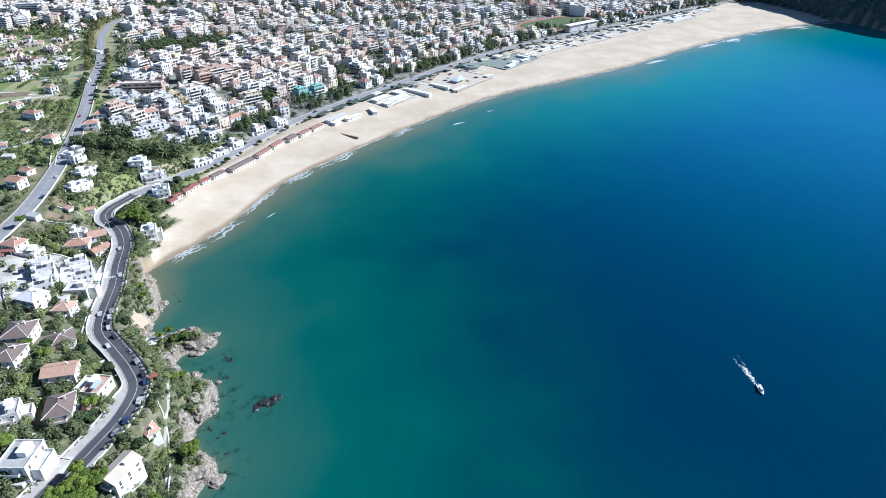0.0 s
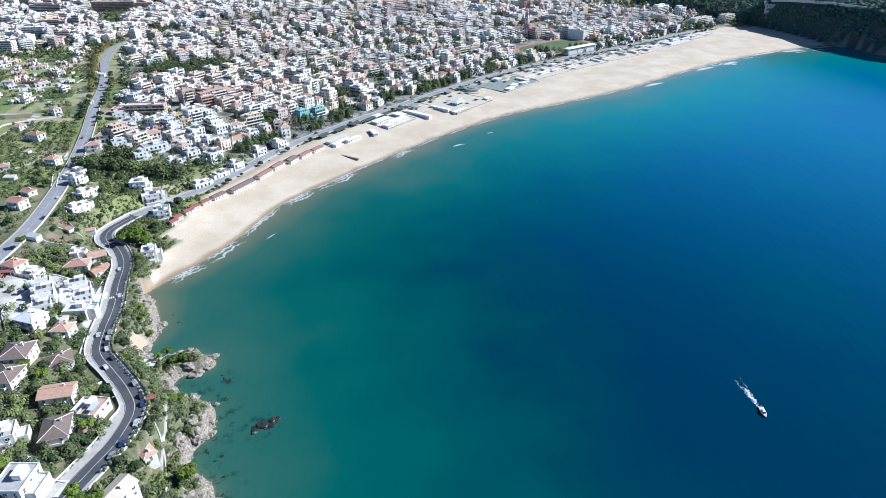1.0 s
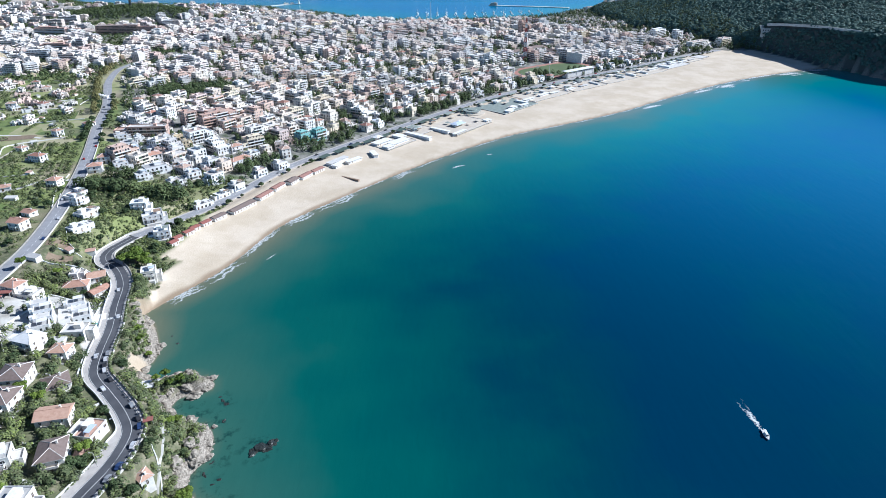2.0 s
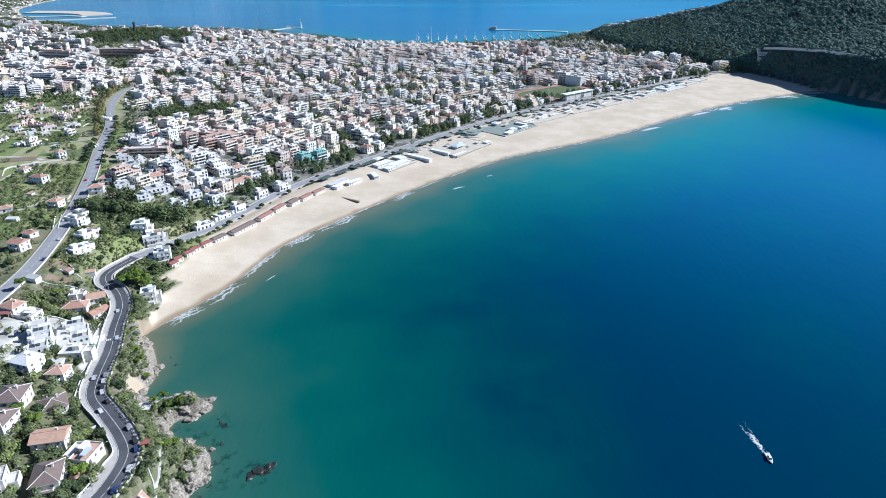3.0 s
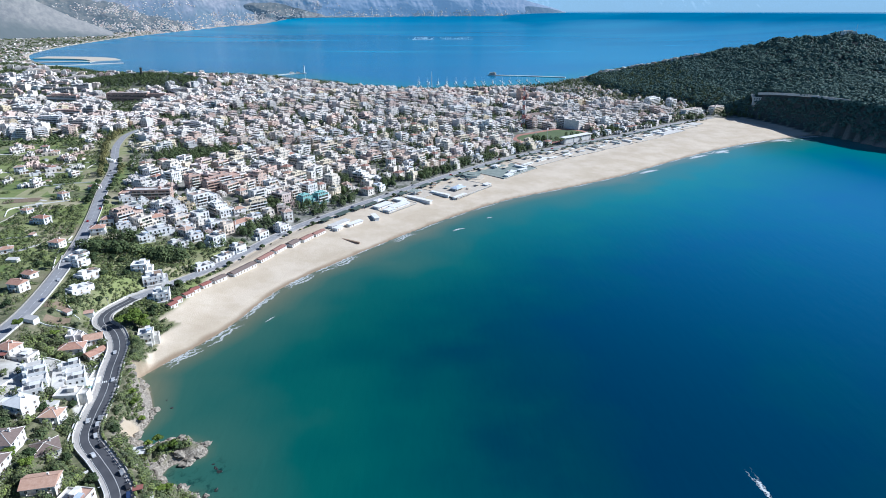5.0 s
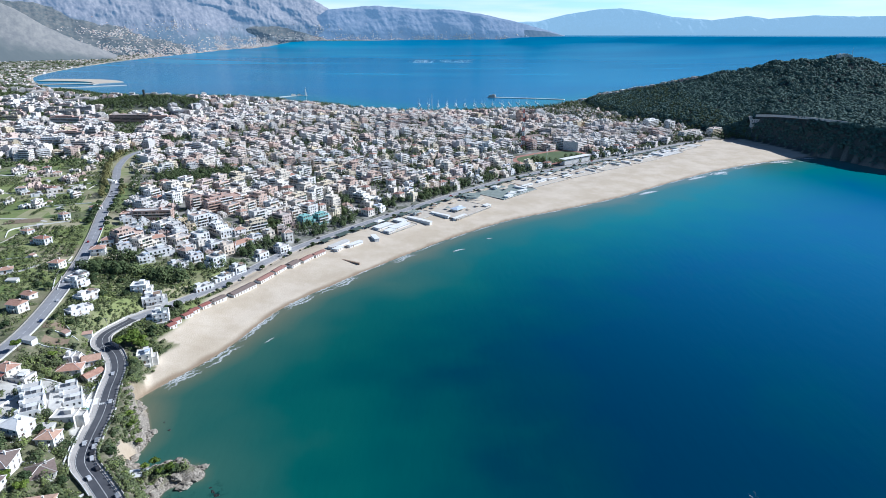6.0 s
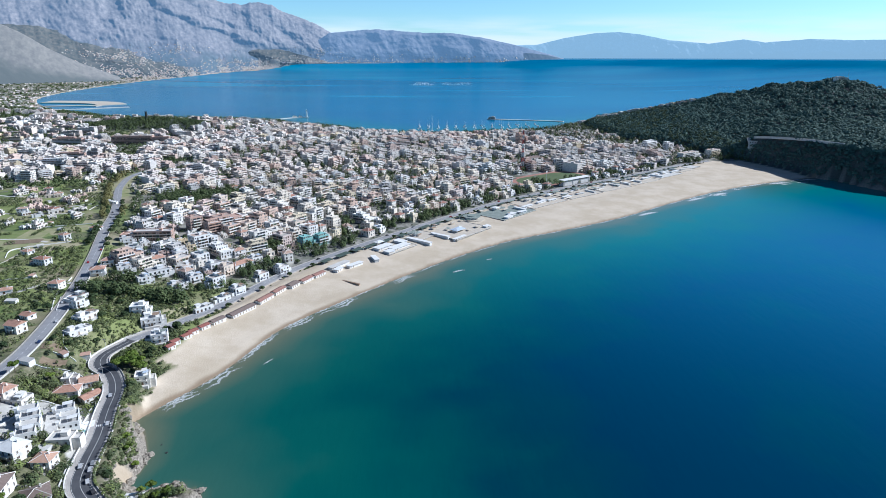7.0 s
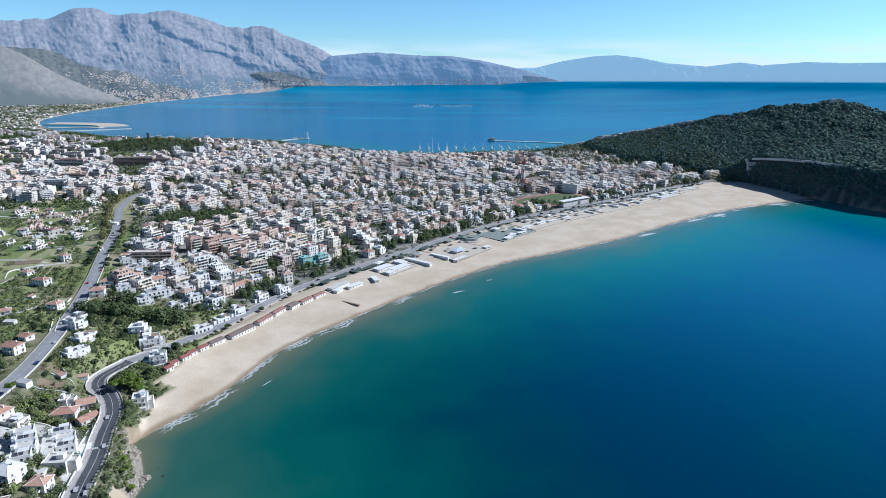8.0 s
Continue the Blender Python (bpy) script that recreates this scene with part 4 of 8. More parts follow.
def apartment_block(seed, w, d, storeys, m, group, label, wall_mat=None):
    """A rendered block of flats: a body with a lower wing, banded balconies, a parapet terrace, a set-back top floor and roof clutter."""
    rng = random.Random(seed)
    h = 3.1
    top = storeys * h + 0.4
    wall_mat = wall_mat or paints[seed % len(paints)]
    trim = (white, wall_mat, white, paints[(seed * 7 + 3) % len(paints)])[seed % 4]
    ob = base("apartment_building", m, label, "apartment building", group)
    part("wall", Shape().box(-w / 2, -d / 2, -4, w / 2, d / 2, top), (wall_mat,), ob)
    part("roof", flat_roof(w, d, top), (terrace, wall_mat), ob)
    panes = Shape()
    for k in range(storeys):
        window_row(w, d, k * h + 0.35, rng, 2.5, panes)
    tagged(part("glazing", panes, (shutters, white), ob), kind="stuff")
    if rng.random() < 0.7:   # a wing across the end, a floor or two lower
        n = max(1, storeys - rng.choice((1, 1, 2)))
        ww, wd, side = w * rng.uniform(0.35, 0.55), d * rng.uniform(0.75, 1.25), rng.choice((-1, 1))
        cx, cy, lower = side * (w / 2 + ww / 2 + 0.01), rng.uniform(-2, 2), n * h + 0.4
        wing = Shape().box(cx - ww / 2, cy - wd / 2, -4, cx + ww / 2, cy + wd / 2, lower)
        for x0, y1, x1, y2 in ((cx - ww / 2, cy - wd / 2, cx + ww / 2, cy - wd / 2 + 0.25), (cx - ww / 2, cy + wd / 2 - 0.25, cx + ww / 2, cy + wd / 2), (cx + side * ww / 2 - (0.25 if side > 0 else 0), cy - wd / 2 + 0.25, cx + side * ww / 2 + (0 if side > 0 else 0.25), cy + wd / 2 - 0.25)):
            wing.box(x0, y1, lower, x1, y2, lower + 0.9)
        wing = part("wing", wing, (wall_mat,), ob)
        more = Shape()
        for k in range(n):
            window_row(ww, wd, k * h + 0.35, rng, 2.5, more)
            if k:
                band = balcony(ww * 0.9, k * h + 0.3, 1.5, -wd / 2)
                band.v = [(x + cx, y + cy, z) for x, y, z in band.v]
                part("balcony", band, (trim,), wing)
        more.v = [(x + cx, y + cy, z) for x, y, z in more.v]
        tagged(part("glazing", more, (shutters, white), wing), kind="stuff")
    # a set-back top floor, or a bare stair hut
    if rng.random() < 0.45:
        pw, pd = w * rng.uniform(0.5, 0.8), d * rng.uniform(0.5, 0.75)
        ox, oy = rng.uniform(-1, 1) * (w - pw) * 0.4, (d - pd) * 0.4 * rng.choice((-1, 1))
        part("top_floor", Shape().box(ox - pw / 2, oy - pd / 2, top + 0.12, ox + pw / 2, oy + pd / 2, top + 2.9).box(ox - pw / 2 - 0.5, oy - pd / 2 - 0.5, top + 2.9, ox + pw / 2 + 0.5, oy + pd / 2 + 0.5, top + 3.12), (wall_mat,), ob)
        panes = Shape()
        window_row(pw, pd, top + 0.2, rng, 2.6, panes)
        panes.v = [(x + ox, y + oy, z) for x, y, z in panes.v]
        tagged(part("glazing", panes, (shutters, white), ob), kind="stuff")
        hut = Shape().box(ox - 1.2, oy - 1.0, top + 3.12, ox + 1.2, oy + 1.0, top + 4.3).box(ox - 1.35, oy - 1.15, top + 4.3, ox + 1.35, oy + 1.15, top + 4.42)
    else:
        hx = rng.uniform(-w * 0.2, w * 0.2)
        hut = Shape().box(hx - 1.5, -1.4, top + 0.12, hx + 1.5, 1.5, top + 2.4).box(hx - 1.65, -1.55, top + 2.4, hx + 1.65, 1.65, top + 2.54)
    part("stair_hut", hut, (wall_mat,), ob)
    if rng.random() < 0.5:   # a reed or canvas shade over part of the terrace
        px, py = rng.choice((-1, 1)) * w * 0.33, rng.choice((-1, 1)) * d * 0.3
        shade = Shape().box(px - 2.2, py - 1.6, top + 2.4, px + 2.2, py + 1.6, top + 2.52)
        for q, e in ((-2.1, -1.5), (2.1, -1.5), (2.1, 1.5), (-2.1, 1.5)):
            shade.box(px + q - 0.06, py + e - 0.06, top + 0.12, px + q + 0.06, py + e + 0.06, top + 2.4)
        part("pergola", shade, (rng.choice((wood, white, tarp)),), ob)
    if rng.random() < 0.6:
        tx = w / 2 - 2.2
        part("water_tank", Shape().tube(tx, d / 4, top + 0.12, top + 1.5, 0.65, 0.65, 10).tube(tx - 1.6, d / 4, top + 0.12, top + 1.4, 0.6, 0.6, 10), (grey_roof,), ob)
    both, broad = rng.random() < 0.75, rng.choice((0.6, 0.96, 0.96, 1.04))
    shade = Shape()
    # flat dark sheets stand in for the shaded recesses behind the balconies
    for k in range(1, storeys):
        recess_shades(w * min(broad, 0.94), -d / 2 - 0.1, k * h + 0.35, rng, shade)
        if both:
            recess_shades(w * min(broad, 0.94), d / 2 + 0.1, k * h + 0.35, rng, shade, 1)
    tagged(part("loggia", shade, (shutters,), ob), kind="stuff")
    for k in range(1, storeys):
        part("balcony", balcony(w * broad, k * h + 0.3, 1.8, -d / 2), (trim,), ob)
        if both:
            part("balcony", balcony(w * broad, k * h + 0.3, 1.7, d / 2, 1), (trim,), ob)
    return ob


def small_house(seed, w, d, storeys, m, group, label, roof="hip", roof_mat=None, wall_mat=None, name="house", detailed=False):
    """A house of one to three storeys: walls, roof, windows, a porch or terrace."""
    rng = random.Random(seed)
    h = 2.75 if detailed else 3.0
    top = storeys * h + 0.3
    wall_mat = wall_mat or paints[(seed * 5) % len(paints)]
    ob = base(name, m, label, "house", group)
    part("wall", Shape().box(-w / 2, -d / 2, -5, w / 2, d / 2, top), (wall_mat,), ob)
    if roof == "flat":
        part("roof", flat_roof(w, d, top, 0.7), (roof_mat or terrace, wall_mat), ob)
        hx = rng.choice((-0.3, 0.0))
        part("stair_hut", Shape().box(hx * w, -d * 0.1, top + 0.12, (hx + 0.3) * w, d * 0.3, top + 2.5).box(hx * w - 0.2, -d * 0.1 - 0.2, top + 2.5, (hx + 0.3) * w + 0.2, d * 0.3 + 0.2, top + 2.64), (wall_mat,), ob)
        side, aw, ad, low = rng.choice((-1, 1)), rng.uniform(2.8, 4.2), d * rng.uniform(0.55, 0.9), max(1, storeys - 1) * h - 0.2
        cx = side * (w / 2 + aw / 2 + 0.01)
        annex = Shape().box(cx - aw / 2, -ad / 2, -5, cx + aw / 2, ad / 2, low, 0, 1)
        for x0, y0, x1, y1 in ((cx - aw / 2, -ad / 2, cx + aw / 2, -ad / 2 + 0.22), (cx - aw / 2, ad / 2 - 0.22, cx + aw / 2, ad / 2), (cx + side * aw / 2 - (0.22 if side > 0 else 0), -ad / 2 + 0.22, cx + side * aw / 2 + (0 if side > 0 else 0.22), ad / 2 - 0.22)):
            annex.box(x0, y0, low, x1, y1, low + 0.8)
        part("annex", annex, (wall_mat, rng.choice((terrace, concrete))), ob, "lower annex with a railed terrace")
        if rng.random() < 0.6:
            shade = Shape().box(w * 0.08, -d * 0.42, top + 2.3, w * 0.42, d * 0.05, top + 2.4)
            for qx, qy in ((0.09, -0.41), (0.41, -0.41), (0.41, 0.04), (0.09, 0.04)):
                shade.box(qx * w - 0.06, qy * d - 0.06, top + 0.12, qx * w + 0.06, qy * d + 0.06, top + 2.3)
            part("pergola", shade, (rng.choice((wood, white, blue_cloth, tarp)),), ob)
    else:
        part("roof", hip_roof(w, d, top, min(w, d) * 0.22, 0.55, roof == "gable"), (roof_mat or tiles, wall_mat), ob)
        if roof == "gable":
            s, a = Shape(), min(w, d) * 0.22
            if w >= d:
                for x in (-w / 2, w / 2):
                    s.solid([[(x - 0.1, -d / 2, top - 0.1), (x - 0.1, d / 2, top - 0.1), (x - 0.1, 0, top + a)], [(x + 0.1, -d / 2, top - 0.1), (x + 0.1, d / 2, top - 0.1), (x + 0.1, 0, top + a)]])
            else:
                for y in (-d / 2, d / 2):
                    s.solid([[(-w / 2, y - 0.1, top - 0.1), (w / 2, y - 0.1, top - 0.1), (0, y - 0.1, top + a)], [(-w / 2, y + 0.1, top - 0.1), (w / 2, y + 0.1, top - 0.1), (0, y + 0.1, top + a)]])
            part("gable", s, (wall_mat,), ob)
        cx, cy = w * 0.22, d * 0.1
        stack = Shape().box(cx - 0.35, cy - 0.35, top, cx + 0.35, cy + 0.35, top + min(w, d) * 0.22 + 0.9).box(cx - 0.45, cy - 0.45, top + min(w, d) * 0.22 + 0.9, cx + 0.45, cy + 0.45, top + min(w, d) * 0.22 + 1.05)
        part("chimney", stack, (wall_mat,), ob)
    if detailed:
        for side in range(4):
            length, off = (w, d / 2) if side % 2 == 0 else (d, w / 2)
            f = ((lambda u, v, q: (u, -v, q)), (lambda u, v, q: (v, u, q)), (lambda u, v, q: (-u, v, q)), (lambda u, v, q: (-v, -u, q)))[side]
            for k in range(storeys):
                n = max(1, int(length / 3.6))
                for i in range(n):
                    c, lo, hi, hw = (i + 0.5) * length / n - length / 2, k * h + (0.3 if rng.random() < 0.3 else 1.2), k * h + 2.5, rng.choice((0.45, 0.5, 0.75))
                    s = Shape()
                    s.face([f(c - hw, off + 0.03, lo), f(c + hw, off + 0.03, lo), f(c + hw, off + 0.03, hi), f(c - hw, off + 0.03, hi)], 0)
                    pane = part("window", s, (shutters if rng.random() < 0.6 else glass,), ob)
                    s = Shape()
                    for u0, u1, q0, q1, o in ((c - hw - 0.14, c - hw, lo - 0.1, hi + 0.12, 0.08), (c + hw, c + hw + 0.14, lo - 0.1, hi + 0.12, 0.08), (c - hw, c + hw, hi, hi + 0.12, 0.08),
                                              (c - hw - 0.2, c + hw + 0.2, lo - 0.14, lo, 0.22), (c - 0.04, c + 0.04, lo, hi, 0.06)):
                        p, q = f(u0, off - 0.02, q0), f(u1, off + o, q1)
                        s.box(min(p[0], q[0]), min(p[1], q[1]), q0, max(p[0], q[0]), max(p[1], q[1]), q1, 0)
                    part("frame", s, (white,), pane)
        door = Shape().box(-0.55, -d / 2 - 0.06, 0, 0.55, -d / 2 + 0.02, 2.15)
        part("door", door, (wood,), ob)
        part("porch", Shape().box(-w * 0.35, -d / 2 - 2.4, -3, w * 0.35, -d / 2, 0.02), (concrete,), ob)
        if storeys > 1:
            part("balcony", balcony(w * 0.6, h + 0.2, 1.5, -d / 2), (wall_mat,), ob)
    else:
        panes = Shape()
        for k in range(storeys):
            window_row(w, d, k * h + 0.3, rng, 3.2, panes)
        tagged(part("glazing", panes, (shutters, white), ob), kind="stuff")
        if storeys > 1:
            part("balcony", balcony(w * 0.6, h + 0.2, 1.5, -d / 2), (wall_mat,), ob)
    return ob


# ---- plants ----
def leaf_cloud(rng, blobs, count, size, flat=0.9):
    """Many small leaf clumps (pairs of triangles) over the skins of several blobs."""
    v, f = [], []
    for _ in range(count):
        bx, by, bz, rx, rz = blobs[rng.randrange(len(blobs))]
        a, c = rng.uniform(0, 6.283), rng.uniform(-0.55, 1)
        s = math.sqrt(max(0, 1 - c * c))
        k = rng.uniform(0.72, 1.06)
        p = Vector((bx + rx * k * s * math.cos(a), by + rx * k * s * math.sin(a), bz + rz * k * c))
        nrm = Vector((s * math.cos(a), s * math.sin(a), c * 1.3 + 0.25)) + Vector((rng.uniform(-1, 1), rng.uniform(-1, 1), rng.uniform(-1, 1))) * 0.55
        q = nrm.normalized().to_track_quat("Z", "Y")
        l, w, spin = size * rng.uniform(0.6, 1.4), size * rng.uniform(0.5, 1.0), rng.uniform(0, 6.283)
        ca, sa = math.cos(spin), math.sin(spin)
        pts = [(-l, 0, 0), (0, -w, 0.14 * size), (l, 0, -0.12 * size), (0.15 * l, w, 0.12 * size)]
        n = len(v)
        v += [tuple(p + q @ Vector((x * ca - y * sa, x * sa + y * ca, z))) for x, y, z in pts]
        f.append((n, n + 1, n + 2, n + 3))
    return v, f


def tree(kind, seed, m, label, group="trees"):
    """A tree with a tapered trunk, a few limbs and a ragged crown of leaf clumps."""
    rng = random.Random(seed)
    tall = {"pine": 9.0, "oak": 6.0, "olive": 4.6, "cypress": 9.0, "bush": 1.9}[kind]
    ob = base({"pine": "umbrella_pine", "oak": "holm_oak", "olive": "olive_tree", "cypress": "cypress", "bush": "bush"}[kind], m, label, "bush" if kind == "bush" else "tree", group)
    blobs, limbs = [], Shape()
    crown_r = {"pine": 4.2, "oak": 3.4, "olive": 2.5, "cypress": 1.2, "bush": 1.5}[kind]
    n = {"pine": 9, "oak": 8, "olive": 7, "cypress": 6, "bush": 5}[kind]
    fork = {"pine": 0.62, "oak": 0.3, "olive": 0.28, "cypress": 0.1, "bush": 0.05}[kind] * tall
    limbs.tube(0, 0, -0.8, fork, 0.26 * tall / 8, 0.17 * tall / 8, 7)
    for k in range(n):
        a, r = 2.4 * k + rng.uniform(-0.4, 0.4), crown_r * (0.62 * math.sqrt(k / n) + 0.08)
        if kind == "cypress":
            r, z, rx, rz = 0.15, 0.8 + tall * 0.9 * k / n, 1.15 * (1 - 0.75 * k / n), tall * 0.12
        elif kind == "pine":
            z, rx, rz = tall * 0.82 + rng.uniform(-0.5, 0.7) - r * 0.12, rng.uniform(1.3, 2.0), rng.uniform(0.7, 1.1)
        else:
            z, rx, rz = tall * (0.68 - 0.3 * k / n) + rng.uniform(-0.3, 0.3), crown_r * rng.uniform(0.38, 0.55), crown_r * rng.uniform(0.32, 0.48)
        x, y = r * math.cos(a), r * math.sin(a)
        blobs.append((x, y, z, rx, rz))
        if kind != "cypress" and k % 2 == 0:
            limbs.solid([[(0.09 * math.cos(q), 0.09 * math.sin(q), fork - 0.2) for q in (0, 2.1, 4.2)], [(x * 0.8 + 0.04 * math.cos(q), y * 0.8 + 0.04 * math.sin(q), z) for q in (0, 2.1, 4.2)]])
    part("trunk", limbs, (bark,), ob)
    v, f = leaf_cloud(rng, blobs, {"pine": 1100, "oak": 620, "olive": 380, "cypress": 260, "bush": 150}[kind], {"pine": 0.55, "oak": 0.5, "olive": 0.36, "cypress": 0.32, "bush": 0.28}[kind])
    part("crown", mesh_of("crown", v, f, ({"pine": pine_leaf, "oak": dark_leaf, "olive": olive_leaf, "cypress": dark_leaf, "bush": scrub_leaf}[kind],)), (), ob)
    return ob


def quads(name, v, mats, tint):
    """A mesh of loose four-cornered leaves from an array (n, 4, 3)."""
    n = len(v)
    me = bpy.data.meshes.new(name)
    me.vertices.add(n * 4), me.loops.add(n * 4), me.polygons.add(n)
    me.vertices.foreach_set("co", v.astype(np.float32).ravel())
    me.loops.foreach_set("vertex_index", np.arange(n * 4, dtype=np.int32))
    me.polygons.foreach_set("loop_start", np.arange(0, n * 4, 4, dtype=np.int32))
    for m in mats:
        me.materials.append(m)
    a = me.attributes.new("tint", "FLOAT", "POINT")
    a.data.foreach_set("value", np.repeat(tint, 4).astype(np.float32))
    me.update(calc_edges=True)
    return me


def foliage(name, label, category, xy, z, radius, tall, leaves, leaf, mat, seed, ruffle=0.22):
    """Many plants as one mass: each a ragged mound of leaf clumps."""
    rs = np.random.RandomState(seed)
    n = len(xy)
    radius, tall = np.broadcast_to(radius, n), np.broadcast_to(tall, n)
    who = np.repeat(np.arange(n), leaves)
    m = len(who)
    a, c = rs.uniform(0, 6.283, m), rs.uniform(-0.15, 1, m)
    s = np.sqrt(1 - np.clip(c, -1, 1) ** 2)
    k = rs.uniform(0.78, 1.06, m)
    lump = 1 + 0.2 * np.sin(3 * a + who * 1.7) * s
    p = np.stack((xy[who, 0] + radius[who] * k * lump * s * np.cos(a), xy[who, 1] + radius[who] * k * lump * s * np.sin(a), z[who] + tall[who] * (0.35 + 0.65 * k * c)), 1)
    nrm = np.stack((s * np.cos(a), s * np.sin(a), c + 0.35), 1) + rs.uniform(-ruffle, ruffle, (m, 3))
    nrm /= np.linalg.norm(nrm, axis=1, keepdims=True)
    t = np.cross(nrm, rs.normal(size=(m, 3)))
    t /= np.linalg.norm(t, axis=1, keepdims=True)
    b = np.cross(nrm, t)
    l, w = (leaf * rs.uniform(0.8, 1.35, m))[:, None], (leaf * rs.uniform(0.65, 1.1, m))[:, None]
    v = np.stack((p - t * l, p - b * w + nrm * leaf * 0.15, p + t * l, p + b * w - nrm * leaf * 0.1), 1)
    patch = 0.5 + 0.5 * waves(xy[:, 0], xy[:, 1], 46, seed + 100)   # neighbours are of one kind more often than not
    tint = np.repeat(np.clip(0.55 * rs.uniform(0, 1, n) + 0.45 * patch, 0, 1), leaves)
    return tagged(new(name, quads(name, v, (mat,), tint)), label, category, kind="stuff")
# ---- roads ----
def ribbon(line, left, right, lift, z_of=None):
    """Vertices of a strip along the line between two sideways offsets (left positive)."""
    p = np.asarray(line, float)
    g = np.gradient(p[:, :2], axis=0)
    g /= np.linalg.norm(g, axis=1, keepdims=True) + 1e-9
    nrm = np.stack((-g[:, 1], g[:, 0]), 1)
    a, b = p[:, :2] + nrm * np.reshape(left, (-1, 1)), p[:, :2] + nrm * np.reshape(right, (-1, 1))
    z = p[:, 2] + lift
    return np.column_stack((a, z)), np.column_stack((b, z))


def strip(name, line, left, right, lift, mat, label, category, deep=0.6, parent=None):
    """A raised slab along a line: top, sides and ends."""
    a, b = ribbon(line, left, right, lift)
    n = len(a)
    v = np.vstack((a, b, a - (0, 0, deep), b - (0, 0, deep)))
    f = []
    for i in range(n - 1):
        f += [(i, n + i, n + i + 1, i + 1), (i, i + 1, 2 * n + i + 1, 2 * n + i), (n + i + 1, n + i, 3 * n + i, 3 * n + i + 1)]
    f += [(0, 2 * n, 3 * n, n), (n - 1, 2 * n - 1, 4 * n - 1, 3 * n - 1)]
    ob = new(name, mesh_of(name, v, f, (mat,)))
    if parent:
        ob.parent = parent
        return ob
    return tagged(ob, label, category, kind="structure")


def dashes(line, offset, length, gap, width, lift):
    """Painted dashes, or one unbroken line with no gap, as thin slabs."""
    p = np.asarray(line, float)
    s = np.concatenate(([0], np.cumsum(np.linalg.norm(np.diff(p[:, :2], axis=0), axis=1))))
    at = lambda q: np.array([np.interp(q, s, p[:, k]) for k in range(3)])
    v, f, q = [], [], 1.0
    while q + length < s[-1]:
        c, e = at(q), at(q + length)
        g = (e - c)[:2] / np.linalg.norm((e - c)[:2])
        nn = np.array((-g[1], g[0]))
        k = len(v)
        for z in (lift, lift - 0.05):
            for pt, o in ((c, offset - width / 2), (c, offset + width / 2), (e, offset + width / 2), (e, offset - width / 2)):
                v.append((*(pt[:2] + nn * o), pt[2] + z))
        f += [(k, k + 3, k + 2, k + 1), (k, k + 1, k + 5, k + 4), (k + 2, k + 3, k + 7, k + 6)]
        q += length + gap
    return v, f


ROAD_NAMES = (("shore_road", "dark asphalt road winding above the rocky shore", "road"), ("sea_road", "asphalt promenade road behind the beach", "road"), ("inland_road", "long straight asphalt road", "road"))
for (line, half), (name, label, category) in zip(road_lines, ROAD_NAMES):
    strip(name, line, half, -half, 0.0, asphalt if name == "shore_road" else pale_asphalt, label, category)
    mk = new("road_marking", mesh_of("road_marking", *dashes(line, 0, 4.0, 0.0 if name == "shore_road" else 3.0, 0.16, 0.012), (marking,)))
    tagged(mk, "worn white centre line", "road marking", kind="structure")
    for o in (half - 0.35, -half + 0.35) if name == "shore_road" else ():
        mk = new("road_marking", mesh_of("road_marking", *dashes(line, o, 3.0, 0.0, 0.14, 0.012), (marking,)))
        tagged(mk, "worn white edge line", "road marking", kind="structure")
shore, sea_rd, inl = road_lines[0][0], road_lines[1][0], road_lines[2][0]
broad = 5.6 + 2.8 * smooth(208, 196, shore[:, 1]) + 1.2 * smooth(225, 260, shore[:, 1])   # the inland pavement widens below the houses
strip("pavement", shore, broad, 4.1, 0.16, footway, "broad pale concrete pavement with a kerb", "pavement", 1.0)
strip("pavement", shore, -4.1, -5.6, 0.16, footway, "narrow pale pavement by the sea", "pavement", 1.0)
strip("pavement", sea_rd, 5.8, 4.4, 0.16, footway, "pale paved promenade pavement", "pavement", 1.0)
strip("pavement", sea_rd, -4.4, -6.2, 0.16, footway, "pale paved promenade by the beach", "pavement", 1.0)
strip("retaining_wall", shore, broad + 0.3, broad, 1.0, white, "whitewashed roadside wall", "wall", 3.0)
strip("parapet", shore, -5.6, -5.9, 0.8, concrete, "low white parapet above the sea", "wall", 3.0)
strip("roadside_wall", inl[:150], 5.9, 5.55, 0.8, dry_wall, "weathered wall beside the inland road", "wall", 2.0)
strip("roadside_wall", inl[:100], -5.55, -5.9, 0.8, concrete, "weathered wall beside the inland road", "wall", 3.0)


def draped(points, step=3.0, lift=0.12):
    p = spline(points, step)
    return np.column_stack((p, height(p[:, 0], p[:, 1]) + lift))


